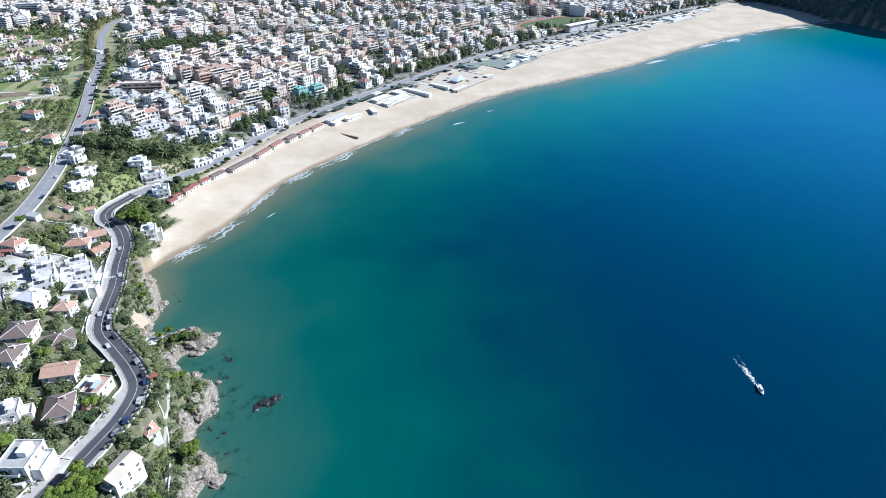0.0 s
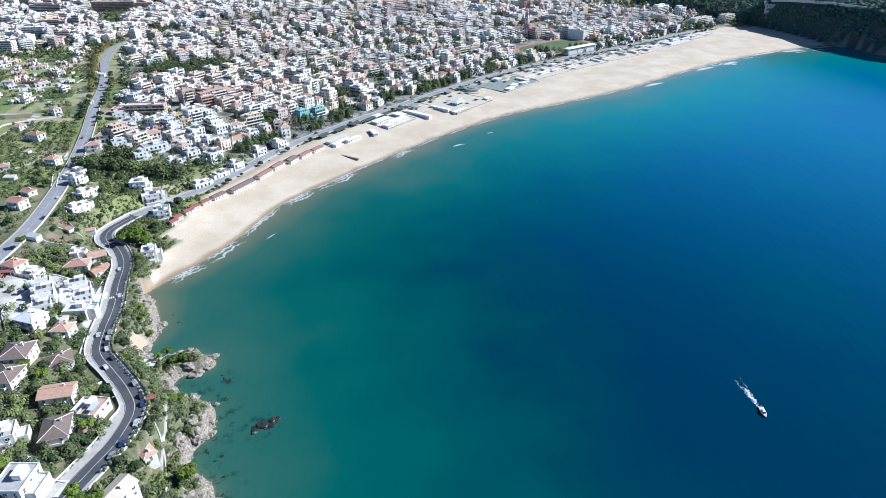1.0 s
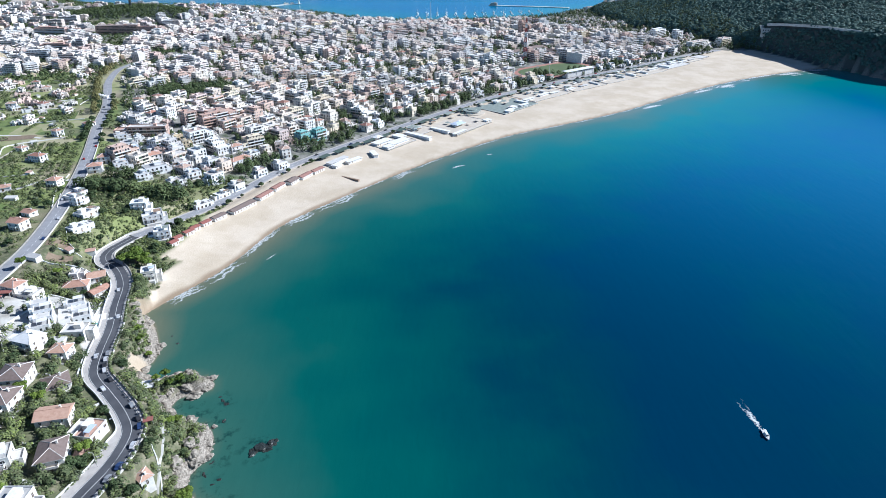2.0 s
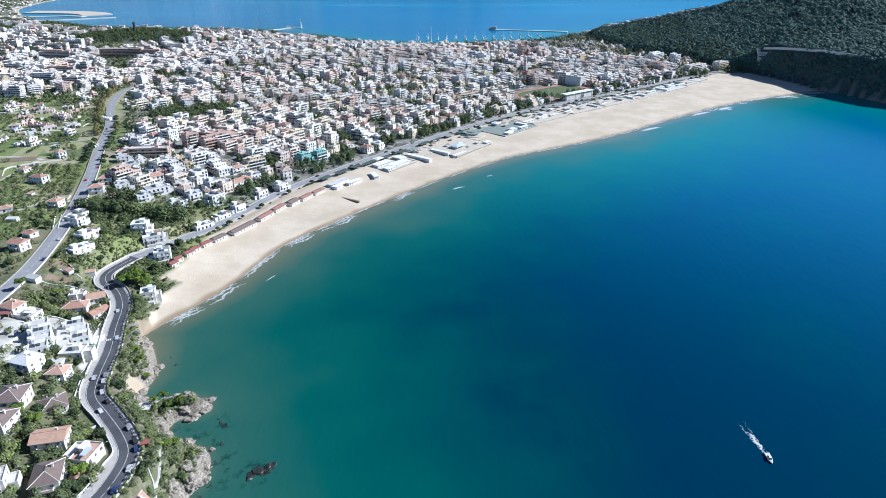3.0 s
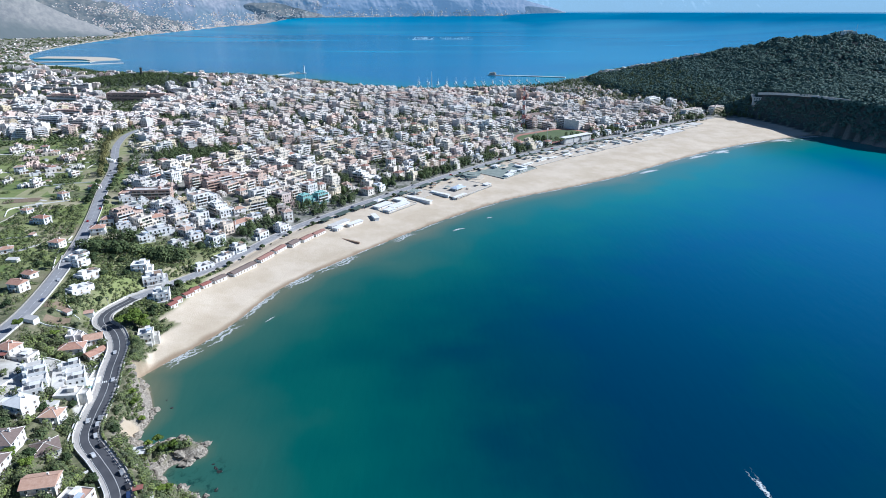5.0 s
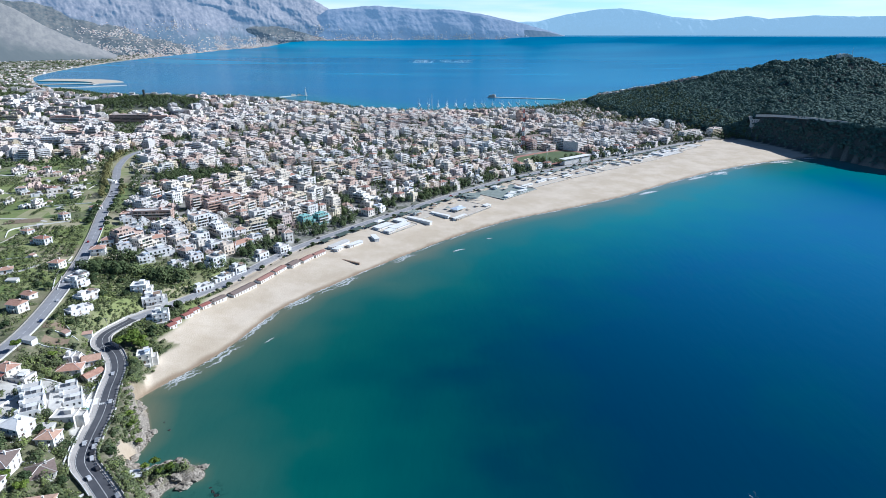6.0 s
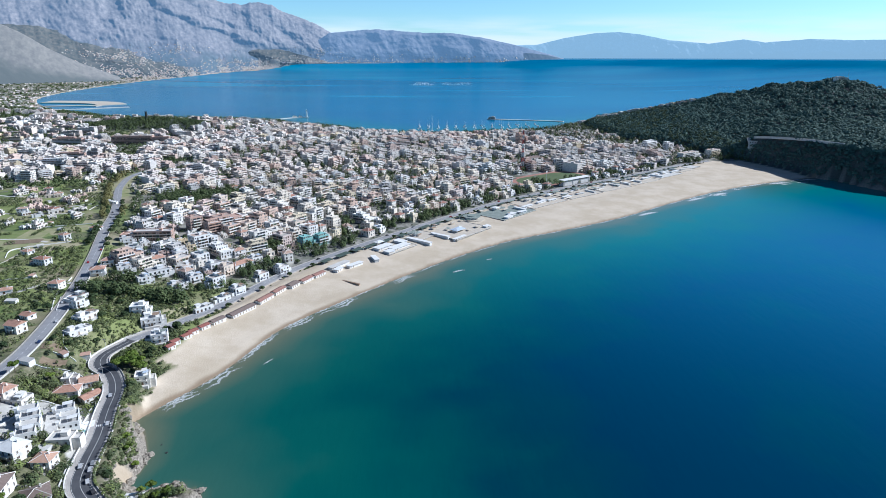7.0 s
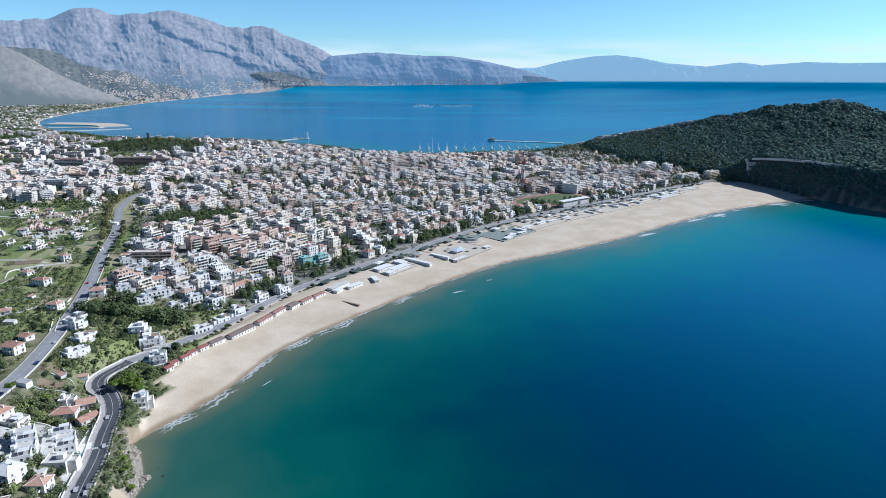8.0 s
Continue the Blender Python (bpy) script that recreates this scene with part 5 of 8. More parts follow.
lay_by = np.vstack((shore[-14:], sea_rd[1:6]))
strip("lay_by", lay_by, 9.6, 5.9, 0.1, concrete, "sandy concrete lay-by beside the bend", "lay-by", 2.0)
LANES = ((((-228, 259), (-234, 284), (-236, 303), (-222, 308), (-200, 309)), 1.6, "white concrete lane between the villas"), (((-192, 186), (-187, 204), (-186, 217)), 1.2, "pale garden lane"),
         (((-178, 174), (-160, 170), (-148, 168), (-141, 166)), 2.0, "pale concrete drive"), (((-470, 420), (-400, 452), (-356, 478), (-345, 499), (-322, 506)), 2.2, "dusty farm track"),
         (((-126, 212), (-122, 203), (-119, 190), (-117, 180)), 0.8, "pale garden path above the rocks"), (((-124, 207), (-119, 210), (-114, 215)), 0.7, "pale path to the rocks"),
         (((-113, 173), (-108, 160), (-104, 150)), 0.6, "pale garden path"), (((-520, 640), (-470, 650), (-425, 640)), 1.6, "dusty farm track"), (((-620, 790), (-540, 770), (-460, 775)), 1.6, "dusty farm track"),
         (((-700, 900), (-600, 880), (-500, 885)), 1.8, "dusty farm track"))
for pts, half, label in LANES:
    strip("lane", draped(pts), half, -half, 0.0, concrete, label, "lane", 0.8)
# ---- the town ----
def row_point(s, n):
    """A place n metres inland of the sea road, s metres along it, and the road's bearing there."""
    p = sea_rd
    L = np.concatenate(([0], np.cumsum(np.linalg.norm(np.diff(p[:, :2], axis=0), axis=1))))
    c = np.array([np.interp(s, L, p[:, k]) for k in range(2)])
    e = np.array([np.interp(s + 30, L, p[:, k]) - np.interp(s - 30, L, p[:, k]) for k in range(2)])
    g = e / np.linalg.norm(e)
    return c + np.array((-g[1], g[0])) * n, math.atan2(g[1], g[0])


LANDMARKS = ((-151, 652, 15), (-137, 662, 14), (-289, 699, 22), (-259, 708, 18), (-264, 690, 18), (-260, 636, 20), (-317, 656, 26), (452, 1368, 32), (486, 1348, 22), (497, 1262, 38),
             (556, 1284, 26), (470, 1220, 40), (-862, 1425, 58), (-722, 1440, 66), (-736, 1231, 40), (165, 1205, 66), (130, 1170, 40), (144, 1120, 12), (172, 1398, 16))
GARDENS = ((150, 22), (173, 16), (230, 18), (276, 19), (300, 44), (360, 27), (416, 16), (432, 18), (452, 17), (500, 18), (551, 16), (590, 40), (620, 18), (215, 60), (330, 80), (480, 75), (700, 50), (780, 17), (860, 30), (950, 18))
OUTLYING = ((-318, 560, 20, 11, 10, 2, "hip"), (-300, 580, 30, 12, 11, 3, "flat"), (-279, 574, 40, 15, 11, 2, "hip"), (-243, 556, 45, 10, 10, 2, "flat"), (-204, 524, 55, 13, 11, 3, "flat"), (-184, 520, 55, 11, 10, 2, "flat"),
            (-202, 480, 50, 14, 9, 1, "flat"), (-338, 636, 30, 12, 10, 2, "flat"), (-318, 610, 30, 14, 9, 2, "flat"), (-237, 577, 50, 13, 12, 4, "flat"), (-218, 560, 50, 12, 11, 3, "flat"), (-262, 590, 45, 12, 11, 3, "flat"),
            (-311, 529, 20, 12, 10, 2, "hip"), (-296, 545, 35, 12, 10, 2, "flat"), (-263, 540, 40, 19, 13, 2, "flat"), (-266, 518, 40, 10, 9, 2, "flat"), (-233, 508, 45, 11, 10, 2, "flat"), (-226, 532, 45, 12, 10, 2, "flat"),
            (-192, 503, 55, 12, 8, 1, "flat"), (-294, 466, 68, 13, 9, 1, "flat"), (-284, 448, 68, 8, 8, 2, "flat"), (-196, 573, 55, 22, 10, 2, "hip"), (-173, 556, 55, 11, 10, 2, "flat"), (-159, 577, 55, 11, 11, 2, "flat"))
rng = random.Random(11)
STADIUM = (184, 1046, 38.0)


def in_stadium(x, y, k):
    a = radians(STADIUM[2])
    u, v = (x - STADIUM[0]) * math.cos(a) + (y - STADIUM[1]) * math.sin(a), -(x - STADIUM[0]) * math.sin(a) + (y - STADIUM[1]) * math.cos(a)
    return np.hypot(u / (84 * k), v / (56 * k)) < 1



plots = []
s_total = float(np.sum(np.linalg.norm(np.diff(sea_rd[:, :2], axis=0), axis=1)))
n = 19.0
row = 0
while n < 1150:
    s = 120.0 - 0.1 * n
    k = 0
    while s < s_total - 20:
        (px, py), turn = row_point(min(max(s, 35), s_total - 35), n)
        extra = s - min(max(s, 35), s_total - 35)
        px, py = px + extra * math.cos(turn), py + extra * math.sin(turn)
        step = rng.uniform(15.5, 22.5) * (1 + 0.25 * min(n, 700) / 700)
        if k % 5 == 4:
            step += 8
        s, k = s + step, k + 1
        plots.append((px + rng.uniform(-2, 2), py + rng.uniform(-2, 2), turn, n, row))
    n += (rng.uniform(19, 23) if row % 2 == 0 else rng.uniform(25, 30)) * (1 + 0.15 * min(n, 700) / 700)
    row += 1
for i in range(53):
    for j in range(56):
        x0, y0 = -1900 + i * 29 + rng.uniform(-6, 6), 980 + j * 28 + rng.uniform(-5, 5)
        if x0 < np.interp(y0, road2_y, road2_x) - 14:
            plots.append((x0, y0, 0.15 + 0.3 * math.sin(y0 / 300), 900, 99))
plots = np.array(plots)
px, py = plots[:, 0], plots[:, 1]
z, d, *_ = land(px, py)
ok = (d > 14) & (in_town(px, py) > 0.5) & ~inside(px, py, hill_foot) & ~in_stadium(px, py, 1.0)
for line, half in road_lines:
    ok &= near_line(px, py, line)[0] > half + 9
hilltop = ((px + 790) / 170) ** 2 + ((py - 1730) / 95) ** 2 < 1
park = (((px + 345) / 60) ** 2 + ((py - 870) / 45) ** 2 < 1)
gaps = (waves(px, py, 130, 77) > 0.78) | (np.random.RandomState(7).uniform(0, 1, len(px)) < np.where(plots[:, 4] == 99, np.where(px < -620, 0.6, 0.2), 0.1))
garden_at = np.array([row_point(s, n)[0] for s, n in GARDENS])
for gx, gy in garden_at:
    gaps |= np.hypot(px - gx, py - gy) < 15
for lx, ly, lr in LANDMARKS + tuple((q[0], q[1], 6 + 0.5 * q[3]) for q in OUTLYING):
    gaps |= np.hypot(px - lx, py - ly) < lr
ok &= ~hilltop & ~park & ~gaps & ~((py > 1500) & (d < 95))
plots, heights = plots[ok], z[ok]
order = np.argsort(np.hypot(plots[:, 0], plots[:, 1]))
plots, heights = plots[order], heights[order]

flats, villas = [], []
for k in range(16):
    flats.append(apartment_block(100 + k, rng.uniform(12, 19), rng.uniform(11, 14), rng.choice((3, 3, 3, 4, 4)), pose(0, 0, -500), "town flats", "pale rendered block of flats with balconies and a roof terrace"))
for k in range(10):
    roof = ("flat", "hip", "flat", "flat", "hip")[k % 5]
    villas.append(small_house(200 + k, rng.uniform(9, 13), rng.uniform(8, 11), rng.choice((2, 2, 3)), pose(0, 0, -500), "town houses", "pale rendered town house with a " + ("tiled roof" if roof == "hip" else "roof terrace"), roof))
far_v, far_f, far_s, far_p = [], [], [], []


def far_block(cx, cy, cz, turn, w, d, h, rng):
    """One house of the far town: one to three joined bodies with roof rims, balcony bands, windows and huts."""
    s = Shape()
    bodies = [(0.0, 0.0, w, d, h)]
    if rng.random() < 0.65:
        side, ww = rng.choice((-1, 1)), w * rng.uniform(0.4, 0.7)
        bodies.append((side * (w + ww) / 2, rng.uniform(-2, 2), ww, d * rng.uniform(0.7, 1.2), max(3.5, h - 3.1 * rng.choice((1, 1, 2, -1)))))
    if rng.random() < 0.35:
        bodies.append((rng.uniform(-2, 2), -d * 0.75, w * rng.uniform(0.4, 0.7), d * 0.5, max(3.5, h - 3.1 * rng.choice((1, 2)))))
    for bx, by, w, d, h in bodies:
        n0 = len(s.v)
        s.box(-w / 2, -d / 2, -3, w / 2, d / 2, h, 0, 1)
        for x0, y0, x1, y1 in ((-w / 2 - 0.1, -d / 2 - 0.1, w / 2 + 0.1, -d / 2 + 0.2), (-w / 2 - 0.1, d / 2 - 0.2, w / 2 + 0.1, d / 2 + 0.1), (-w / 2 - 0.1, -d / 2 + 0.2, -w / 2 + 0.2, d / 2 - 0.2), (w / 2 - 0.2, -d / 2 + 0.2, w / 2 + 0.1, d / 2 - 0.2)):
            s.box(x0, y0, h, x1, y1, h + 0.85, 0)
        if rng.random() < 0.3:
            ox, oy = w * rng.uniform(-0.12, 0.12), d * rng.uniform(-0.12, 0.12)
            s.box(ox - w * 0.32, oy - d * 0.3, h, ox + w * 0.32, oy + d * 0.3, h + 2.9, 0, 1)
            s.box(ox - w * 0.08, oy - 1.0, h + 2.9, ox + w * 0.08, oy + 1.0, h + 4.1, 0)
        else:
            s.box(-w * 0.16, -1.3, h, w * 0.06, 1.4, h + 2.2, 0)
        wrap = rng.random() < 0.5
        for k in range(int(h / 3.1)):
            zz = k * 3.1
            if k:
                s.box(-w * 0.47, -d / 2 - 1.5, zz + 0.1, w * 0.47, -d / 2 - 0.01, zz + 1.15, 3)
                if wrap:
                    s.box(-w * 0.47, d / 2 + 0.01, zz + 0.1, w * 0.47, d / 2 + 1.5, zz + 1.15, 3)
                    s.box(w / 2 + 0.01, -d * 0.3, zz + 0.1, w / 2 + 1.3, d * 0.3, zz + 1.15, 3)
            nn = max(2, int(w / 4.2))
            for i in range(nn):
                # upper panes span the bay, standing in for shade behind the balconies
                c, half = (i + 0.5) * w / nn - w / 2, 0.42 * w / nn if k else 0.9
                for q in (-d / 2 - 0.03, d / 2 + 0.03) if wrap else (-d / 2 - 0.03,):
                    s.face(((c - half, q, zz + 0.4), (c + half, q, zz + 0.4), (c + half, q, zz + 2.75), (c - half, q, zz + 2.75))[::1 if q < 0 else -1], 2)
            nn = max(2, int(d / 3))
            for i in range(nn):
                c = (i + 0.5) * d / nn - d / 2
                for side in (-1, 1):
                    q = side * (w / 2 + 0.03)
                    s.face(((q, c - 0.6, zz + 0.7), (q, c + 0.6, zz + 0.7), (q, c + 0.6, zz + 2.5), (q, c - 0.6, zz + 2.5)), 2)
        s.v[n0:] = [(x + bx, y + by, z) for x, y, z in s.v[n0:]]
    ca, sa, n0 = math.cos(turn), math.sin(turn), len(far_v)
    far_v.extend((cx + a * ca - b * sa, cy + a * sa + b * ca, cz + c) for a, b, c in s.v)
    far_f.extend(tuple(n0 + q for q in f) for f in s.f)
    far_s.extend(s.s)
    far_p.extend([rng.random()] * len(s.v))


flat_count = villa_count = 0
for (px0, py0, turn, inland_m, row), z0 in zip(plots, heights):
    quarter = rng.choice((0, 0, 1, 2, 2, 3)) * math.pi / 2
    turn += 0.3 * float(waves(px0, py0, 300, 29))   # each quarter has its own grid
    spin = turn + quarter + rng.uniform(-0.08, 0.08)
    m = Matrix.Translation((px0, py0, z0)) @ Matrix.Rotation(spin, 4, "Z")
    low = inland_m < 50 or rng.random() < 0.33
    if low and villa_count < 140:
        copy_thing(villas[villa_count % 10], m)
        villa_count += 1
    elif not low and flat_count < 132:
        copy_thing(flats[flat_count % 16], m)
        flat_count += 1
    else:
        far_block(px0, py0, z0, turn + rng.choice((0, 0, math.pi / 2, -math.pi / 2)), rng.uniform(12, 19) * (1.8 if rng.random() < (0.3 if row == 99 else 0.12) else 1), rng.uniform(11, 14), rng.choice((6.6, 9.7, 9.7, 12.8, 12.8, 15.9)), rng)
# scattered farm buildings in the fields west of the inland road
fields = np.random.RandomState(23).uniform((-960, 640), (-440, 1090), (170, 2))
fields = fields[(fields[:, 0] < np.interp(fields[:, 1], road2_y, road2_x) - 34) & (np.degrees(np.arctan2(-fields[:, 0], fields[:, 1])) < 38)]
for (qx, qy), qz in zip(fields, height(fields[:, 0], fields[:, 1])):
    far_block(qx, qy, qz, rng.uniform(0, 1.5), rng.uniform(6, 13), rng.uniform(5, 8), rng.choice((3.4, 3.4, 3.4, 6.4)), rng)
# low houses, workshops and garages fill the yards between the blocks
yards = np.random.RandomState(88).uniform((-620, 540), (620, 1720), (5200, 2))
yz, yd, *_ = land(yards[:, 0], yards[:, 1])
yok = (yd > 16) & ~inside(yards[:, 0], yards[:, 1], beach_zone) & (waves(yards[:, 0], yards[:, 1], 130, 77) < 0.6) & (yards[:, 0] < np.interp(yards[:, 1], sea_rd[:, 1], sea_rd[:, 0])) & (in_town(yards[:, 0], yards[:, 1]) > 0.5) & ~inside(yards[:, 0], yards[:, 1], hill_foot) & ~in_stadium(yards[:, 0], yards[:, 1], 1.1) & ~((((yards[:, 0] + 345) / 66) ** 2 + ((yards[:, 1] - 870) / 50) ** 2) < 1)
for line, half in road_lines:
    yok &= near_line(yards[:, 0], yards[:, 1], line)[0] > half + 6
filled = np.array([(lx, ly) for lx, ly, lr in LANDMARKS] + [tuple(p) for p in plots[:, :2]] + [tuple(g) for g in garden_at])
low_at = []
for (qx, qy), qz in zip(yards[yok], yz[yok]):
    if np.min(np.hypot(filled[:, 0] - qx, filled[:, 1] - qy)) > 12.5 and all((qx - a) ** 2 + (qy - b) ** 2 > 110 for a, b in low_at):
        low_at.append((qx, qy))
        far_block(qx, qy, qz, 0.7 + 0.3 * float(waves(qx, qy, 300, 29)) + rng.choice((0, math.pi / 2)), rng.uniform(6, 10), rng.uniform(5, 8), rng.choice((3.4, 3.4, 6.4)), rng)
for ob in flats + villas:
    for child in ob.children_recursive:
        bpy.data.objects.remove(child)
    bpy.data.objects.remove(ob)
tagged(new("far_town", mesh_of("far_town", far_v, far_f, (plaster_i, terrace_i, shutters, band_i), far_s, attrs=(("paint", far_p),))), "crowded pale blocks of flats of the far town", "town", kind="stuff")


def landmark(x, y, turn, w, d, storeys, wall_mat, label, seed):
    return apartment_block(seed, w, d, storeys, pose(x, y, height_at(x, y), 0, 0, turn), "landmark blocks", label, wall_mat)


landmark(-151, 652, 50, 13, 12, 3, teal_paint, "block of flats wrapped in turquoise netting", 1)
landmark(-136, 663, 50, 14, 11, 3, teal_paint, "turquoise block of flats with a red roof", 2)
landmark(-289, 699, 48, 15, 13, 5, brick_paint, "brick red block of flats with pale balconies", 3)
landmark(-260, 708, 48, 22, 12, 5, brick_paint, "long brick red block of flats with balconies", 4)
landmark(-264, 688, 48, 16, 12, 4, brick_paint, "stepped brick red block of flats", 5)
landmark(-260, 636, 50, 18, 14, 4, white, "white block of flats with broad terraces", 6)
landmark(-317, 656, 5, 40, 11, 3, brick_paint, "long brown row of flats", 7)
landmark(452, 1368, 44, 42, 13, 6, white, "large white hotel under the hill", 8)
landmark(486, 1348, 44, 22, 14, 6, white, "white hotel tower under the hill", 9)
landmark(497, 1262, 36, 54, 13, 4, plaster, "long cream hotel beside the beach", 10)
landmark(556, 1284, 38, 34, 13, 5, plaster, "cream hotel at the foot of the cliff", 11)
landmark(-862, 1440, 6, 64, 13, 5, brick_paint, "long brown block of flats on the hillside", 12)
landmark(-722, 1458, 4, 92, 13, 6, brick_paint, "long brown block of flats on the hillside", 13)
landmark(-736, 1231, 12, 52, 13, 4, brick_paint, "long pinkish block of flats", 14)
landmark(172, 1398, 38, 16, 13, 10, brick_paint, "brick red tower block beyond the stadium", 21)
landmark(-640, 1142, 16, 60, 12, 4, plaster, "long pale row of flats", 15)
landmark(-716, 1150, 12, 66, 12, 4, white, "long white row of flats", 16)
landmark(-796, 1138, 10, 62, 12, 4, white, "long white row of flats", 17)
# ---- houses by the shore road ----
def villa(x, y, turn, w, d, storeys, roof, roof_mat, wall_mat, label, ground=None):
    z = height_at(x, y) if ground is None else ground
    return small_house(int(abs(x * 7 + y)), w, d, storeys, pose(x, y, z, 0, 0, turn), "shore houses", label, roof, roof_mat, paints[(0, 3, 10, 1, 7)[int(abs(x + y)) % 5]] if wall_mat is white else wall_mat, "villa", True)


villa(-251.5, 315, -18, 11, 9, 2, "hip", orange_tile, white, "white villa with an orange hip roof")
villa(-242, 312, -10, 13, 9, 1, "flat", grey_roof, white, "white annex with a grey flat roof")
villa(-223, 349, 26, 10, 9, 1, "gable", peach_tile, white, "small white house with a pinkish gable roof")
villa(-235, 347, 10, 5, 8, 1, "flat", concrete, white, "small white cube house")
villa(-229, 336, 13, 14, 9, 1, "hip", orange_tile, white, "long white house with an orange tiled roof")
villa(-214.5, 334, 60, 11, 7, 1, "gable", orange_tile, white, "low shed with a red tiled roof")
villa(-197.5, 278, 5, 12, 9, 1, "flat", concrete, white, "low house with a pale flat roof")
villa(-210.5, 261, -17, 12, 10, 2, "hip", white, white, "white house with a pale hip roof")
villa(-194, 258, 0, 9, 8, 2, "hip", peach_tile, white, "villa with a peach hip roof")
villa(-200, 232, 9, 12, 13, 2, "hip", brown_tile, white, "villa with a brown hip roof")
villa(-183.5, 234, 36, 11, 11, 1, "hip", brown_tile, white, "villa with a dark brown hip roof")
villa(-193, 213.5, 0, 10, 12, 2, "hip", brown_tile, white, "villa with a brown hip roof")
villa(-167, 205.5, 12, 13, 9, 2, "gable", peach_tile, white, "villa with a peach tiled roof in steps")
villa(-149, 199, -8, 8, 11, 1, "flat", terracotta, white, "house with terracotta roof terraces")
villa(-155.5, 183.5, 20, 10, 13, 2, "hip", brown_tile, white, "villa with a brown hip roof and a terrace")
villa(-173, 178.5, 23, 9, 9, 2, "flat", grey_roof, white, "white house with a grey flat roof")
villa(-155.5, 157, 0, 11, 13, 2, "flat", grey_roof, white, "large white house with a flat grey roof")
villa(-121, 157, -20, 8, 13, 2, "gable", sandy_deck, white, "white gabled villa among pines")
villa(-194.7, 359.7, 20, 9, 9, 2, "flat", white, white, "white modern house above the beach", 6)
villa(-205.5, 411.5, 20, 11, 10, 2, "flat", white, white, "white cube house behind the beach")
villa(-228, 447, 27, 15, 13, 2, "flat", white, white, "long white house with terraces")
villa(-239, 453, 10, 12, 10, 2, "flat", white, white, "white house with blue shade")
villa(-267, 427, 70, 14, 10, 1, "flat", white, white, "white house below the inland road")
villa(-260, 402, 60, 13, 9, 1, "flat", white, white, "white house below the inland road")
villa(-299, 399, -14, 10, 9, 2, "gable", orange_tile, white, "white cottage with an orange gable roof")
villa(-306.5, 423.4, -20, 8, 7, 1, "gable", orange_tile, white, "small cottage with an orange roof")
villa(-326, 491.6, -8, 10, 9, 2, "hip", orange_tile, white, "house with an orange hip roof beside the road")
villa(-148, 248.5, 10, 8, 5, 1, "gable", white, white, "white cabin on the rocky point", 4)
villa(-120, 180, -40, 6, 5, 1, "hip", peach_tile, white, "small house with a pink roof")


def plain_house(x, y, turn, w, d, storeys, roof, label, roof_mat=None, wall_mat=None):
    return small_house(int(abs(x * 3 + y)), w, d, storeys, pose(x, y, height_at(x, y), 0, 0, turn), "outlying houses", label, roof, roof_mat, wall_mat or white)


for x, y, turn, w, d, st, roof in OUTLYING:
    plain_house(x, y, turn, w, d, st, roof, "white rendered house with a " + ("red tiled roof" if roof == "hip" else "flat roof terrace"), orange_tile if roof == "hip" else None)
frm = random.Random(31)
for x, y in ((-411, 649), (-417, 595), (-506, 756), (-540, 777), (-508, 790), (-399, 690), (-561, 890), (-361, 478), (-470, 560), (-600, 700), (-640, 820), (-455, 830), (-520, 620), (-690, 760), (-380, 560), (-600, 930), (-700, 900), (-350, 430), (-380, 395), (-430, 480)):
    plain_house(x, y, frm.uniform(-30, 40), frm.uniform(9, 14), frm.uniform(7, 10), frm.choice((1, 1, 2)), frm.choice(("hip", "flat", "flat")), "pale farmhouse among the small fields")


def terrace_slab(x, y, turn, w, d, mat, label, high=0.4):
    ob = new("garden_terrace", Shape().box(-w / 2, -d / 2, -4, w / 2, d / 2, high, 0, None, 0.05).mesh("garden_terrace", mat))
    ob.matrix_world = pose(x, y, height_at(x, y), 0, 0, turn)
    return tagged(ob, label, "terrace", "garden terraces")




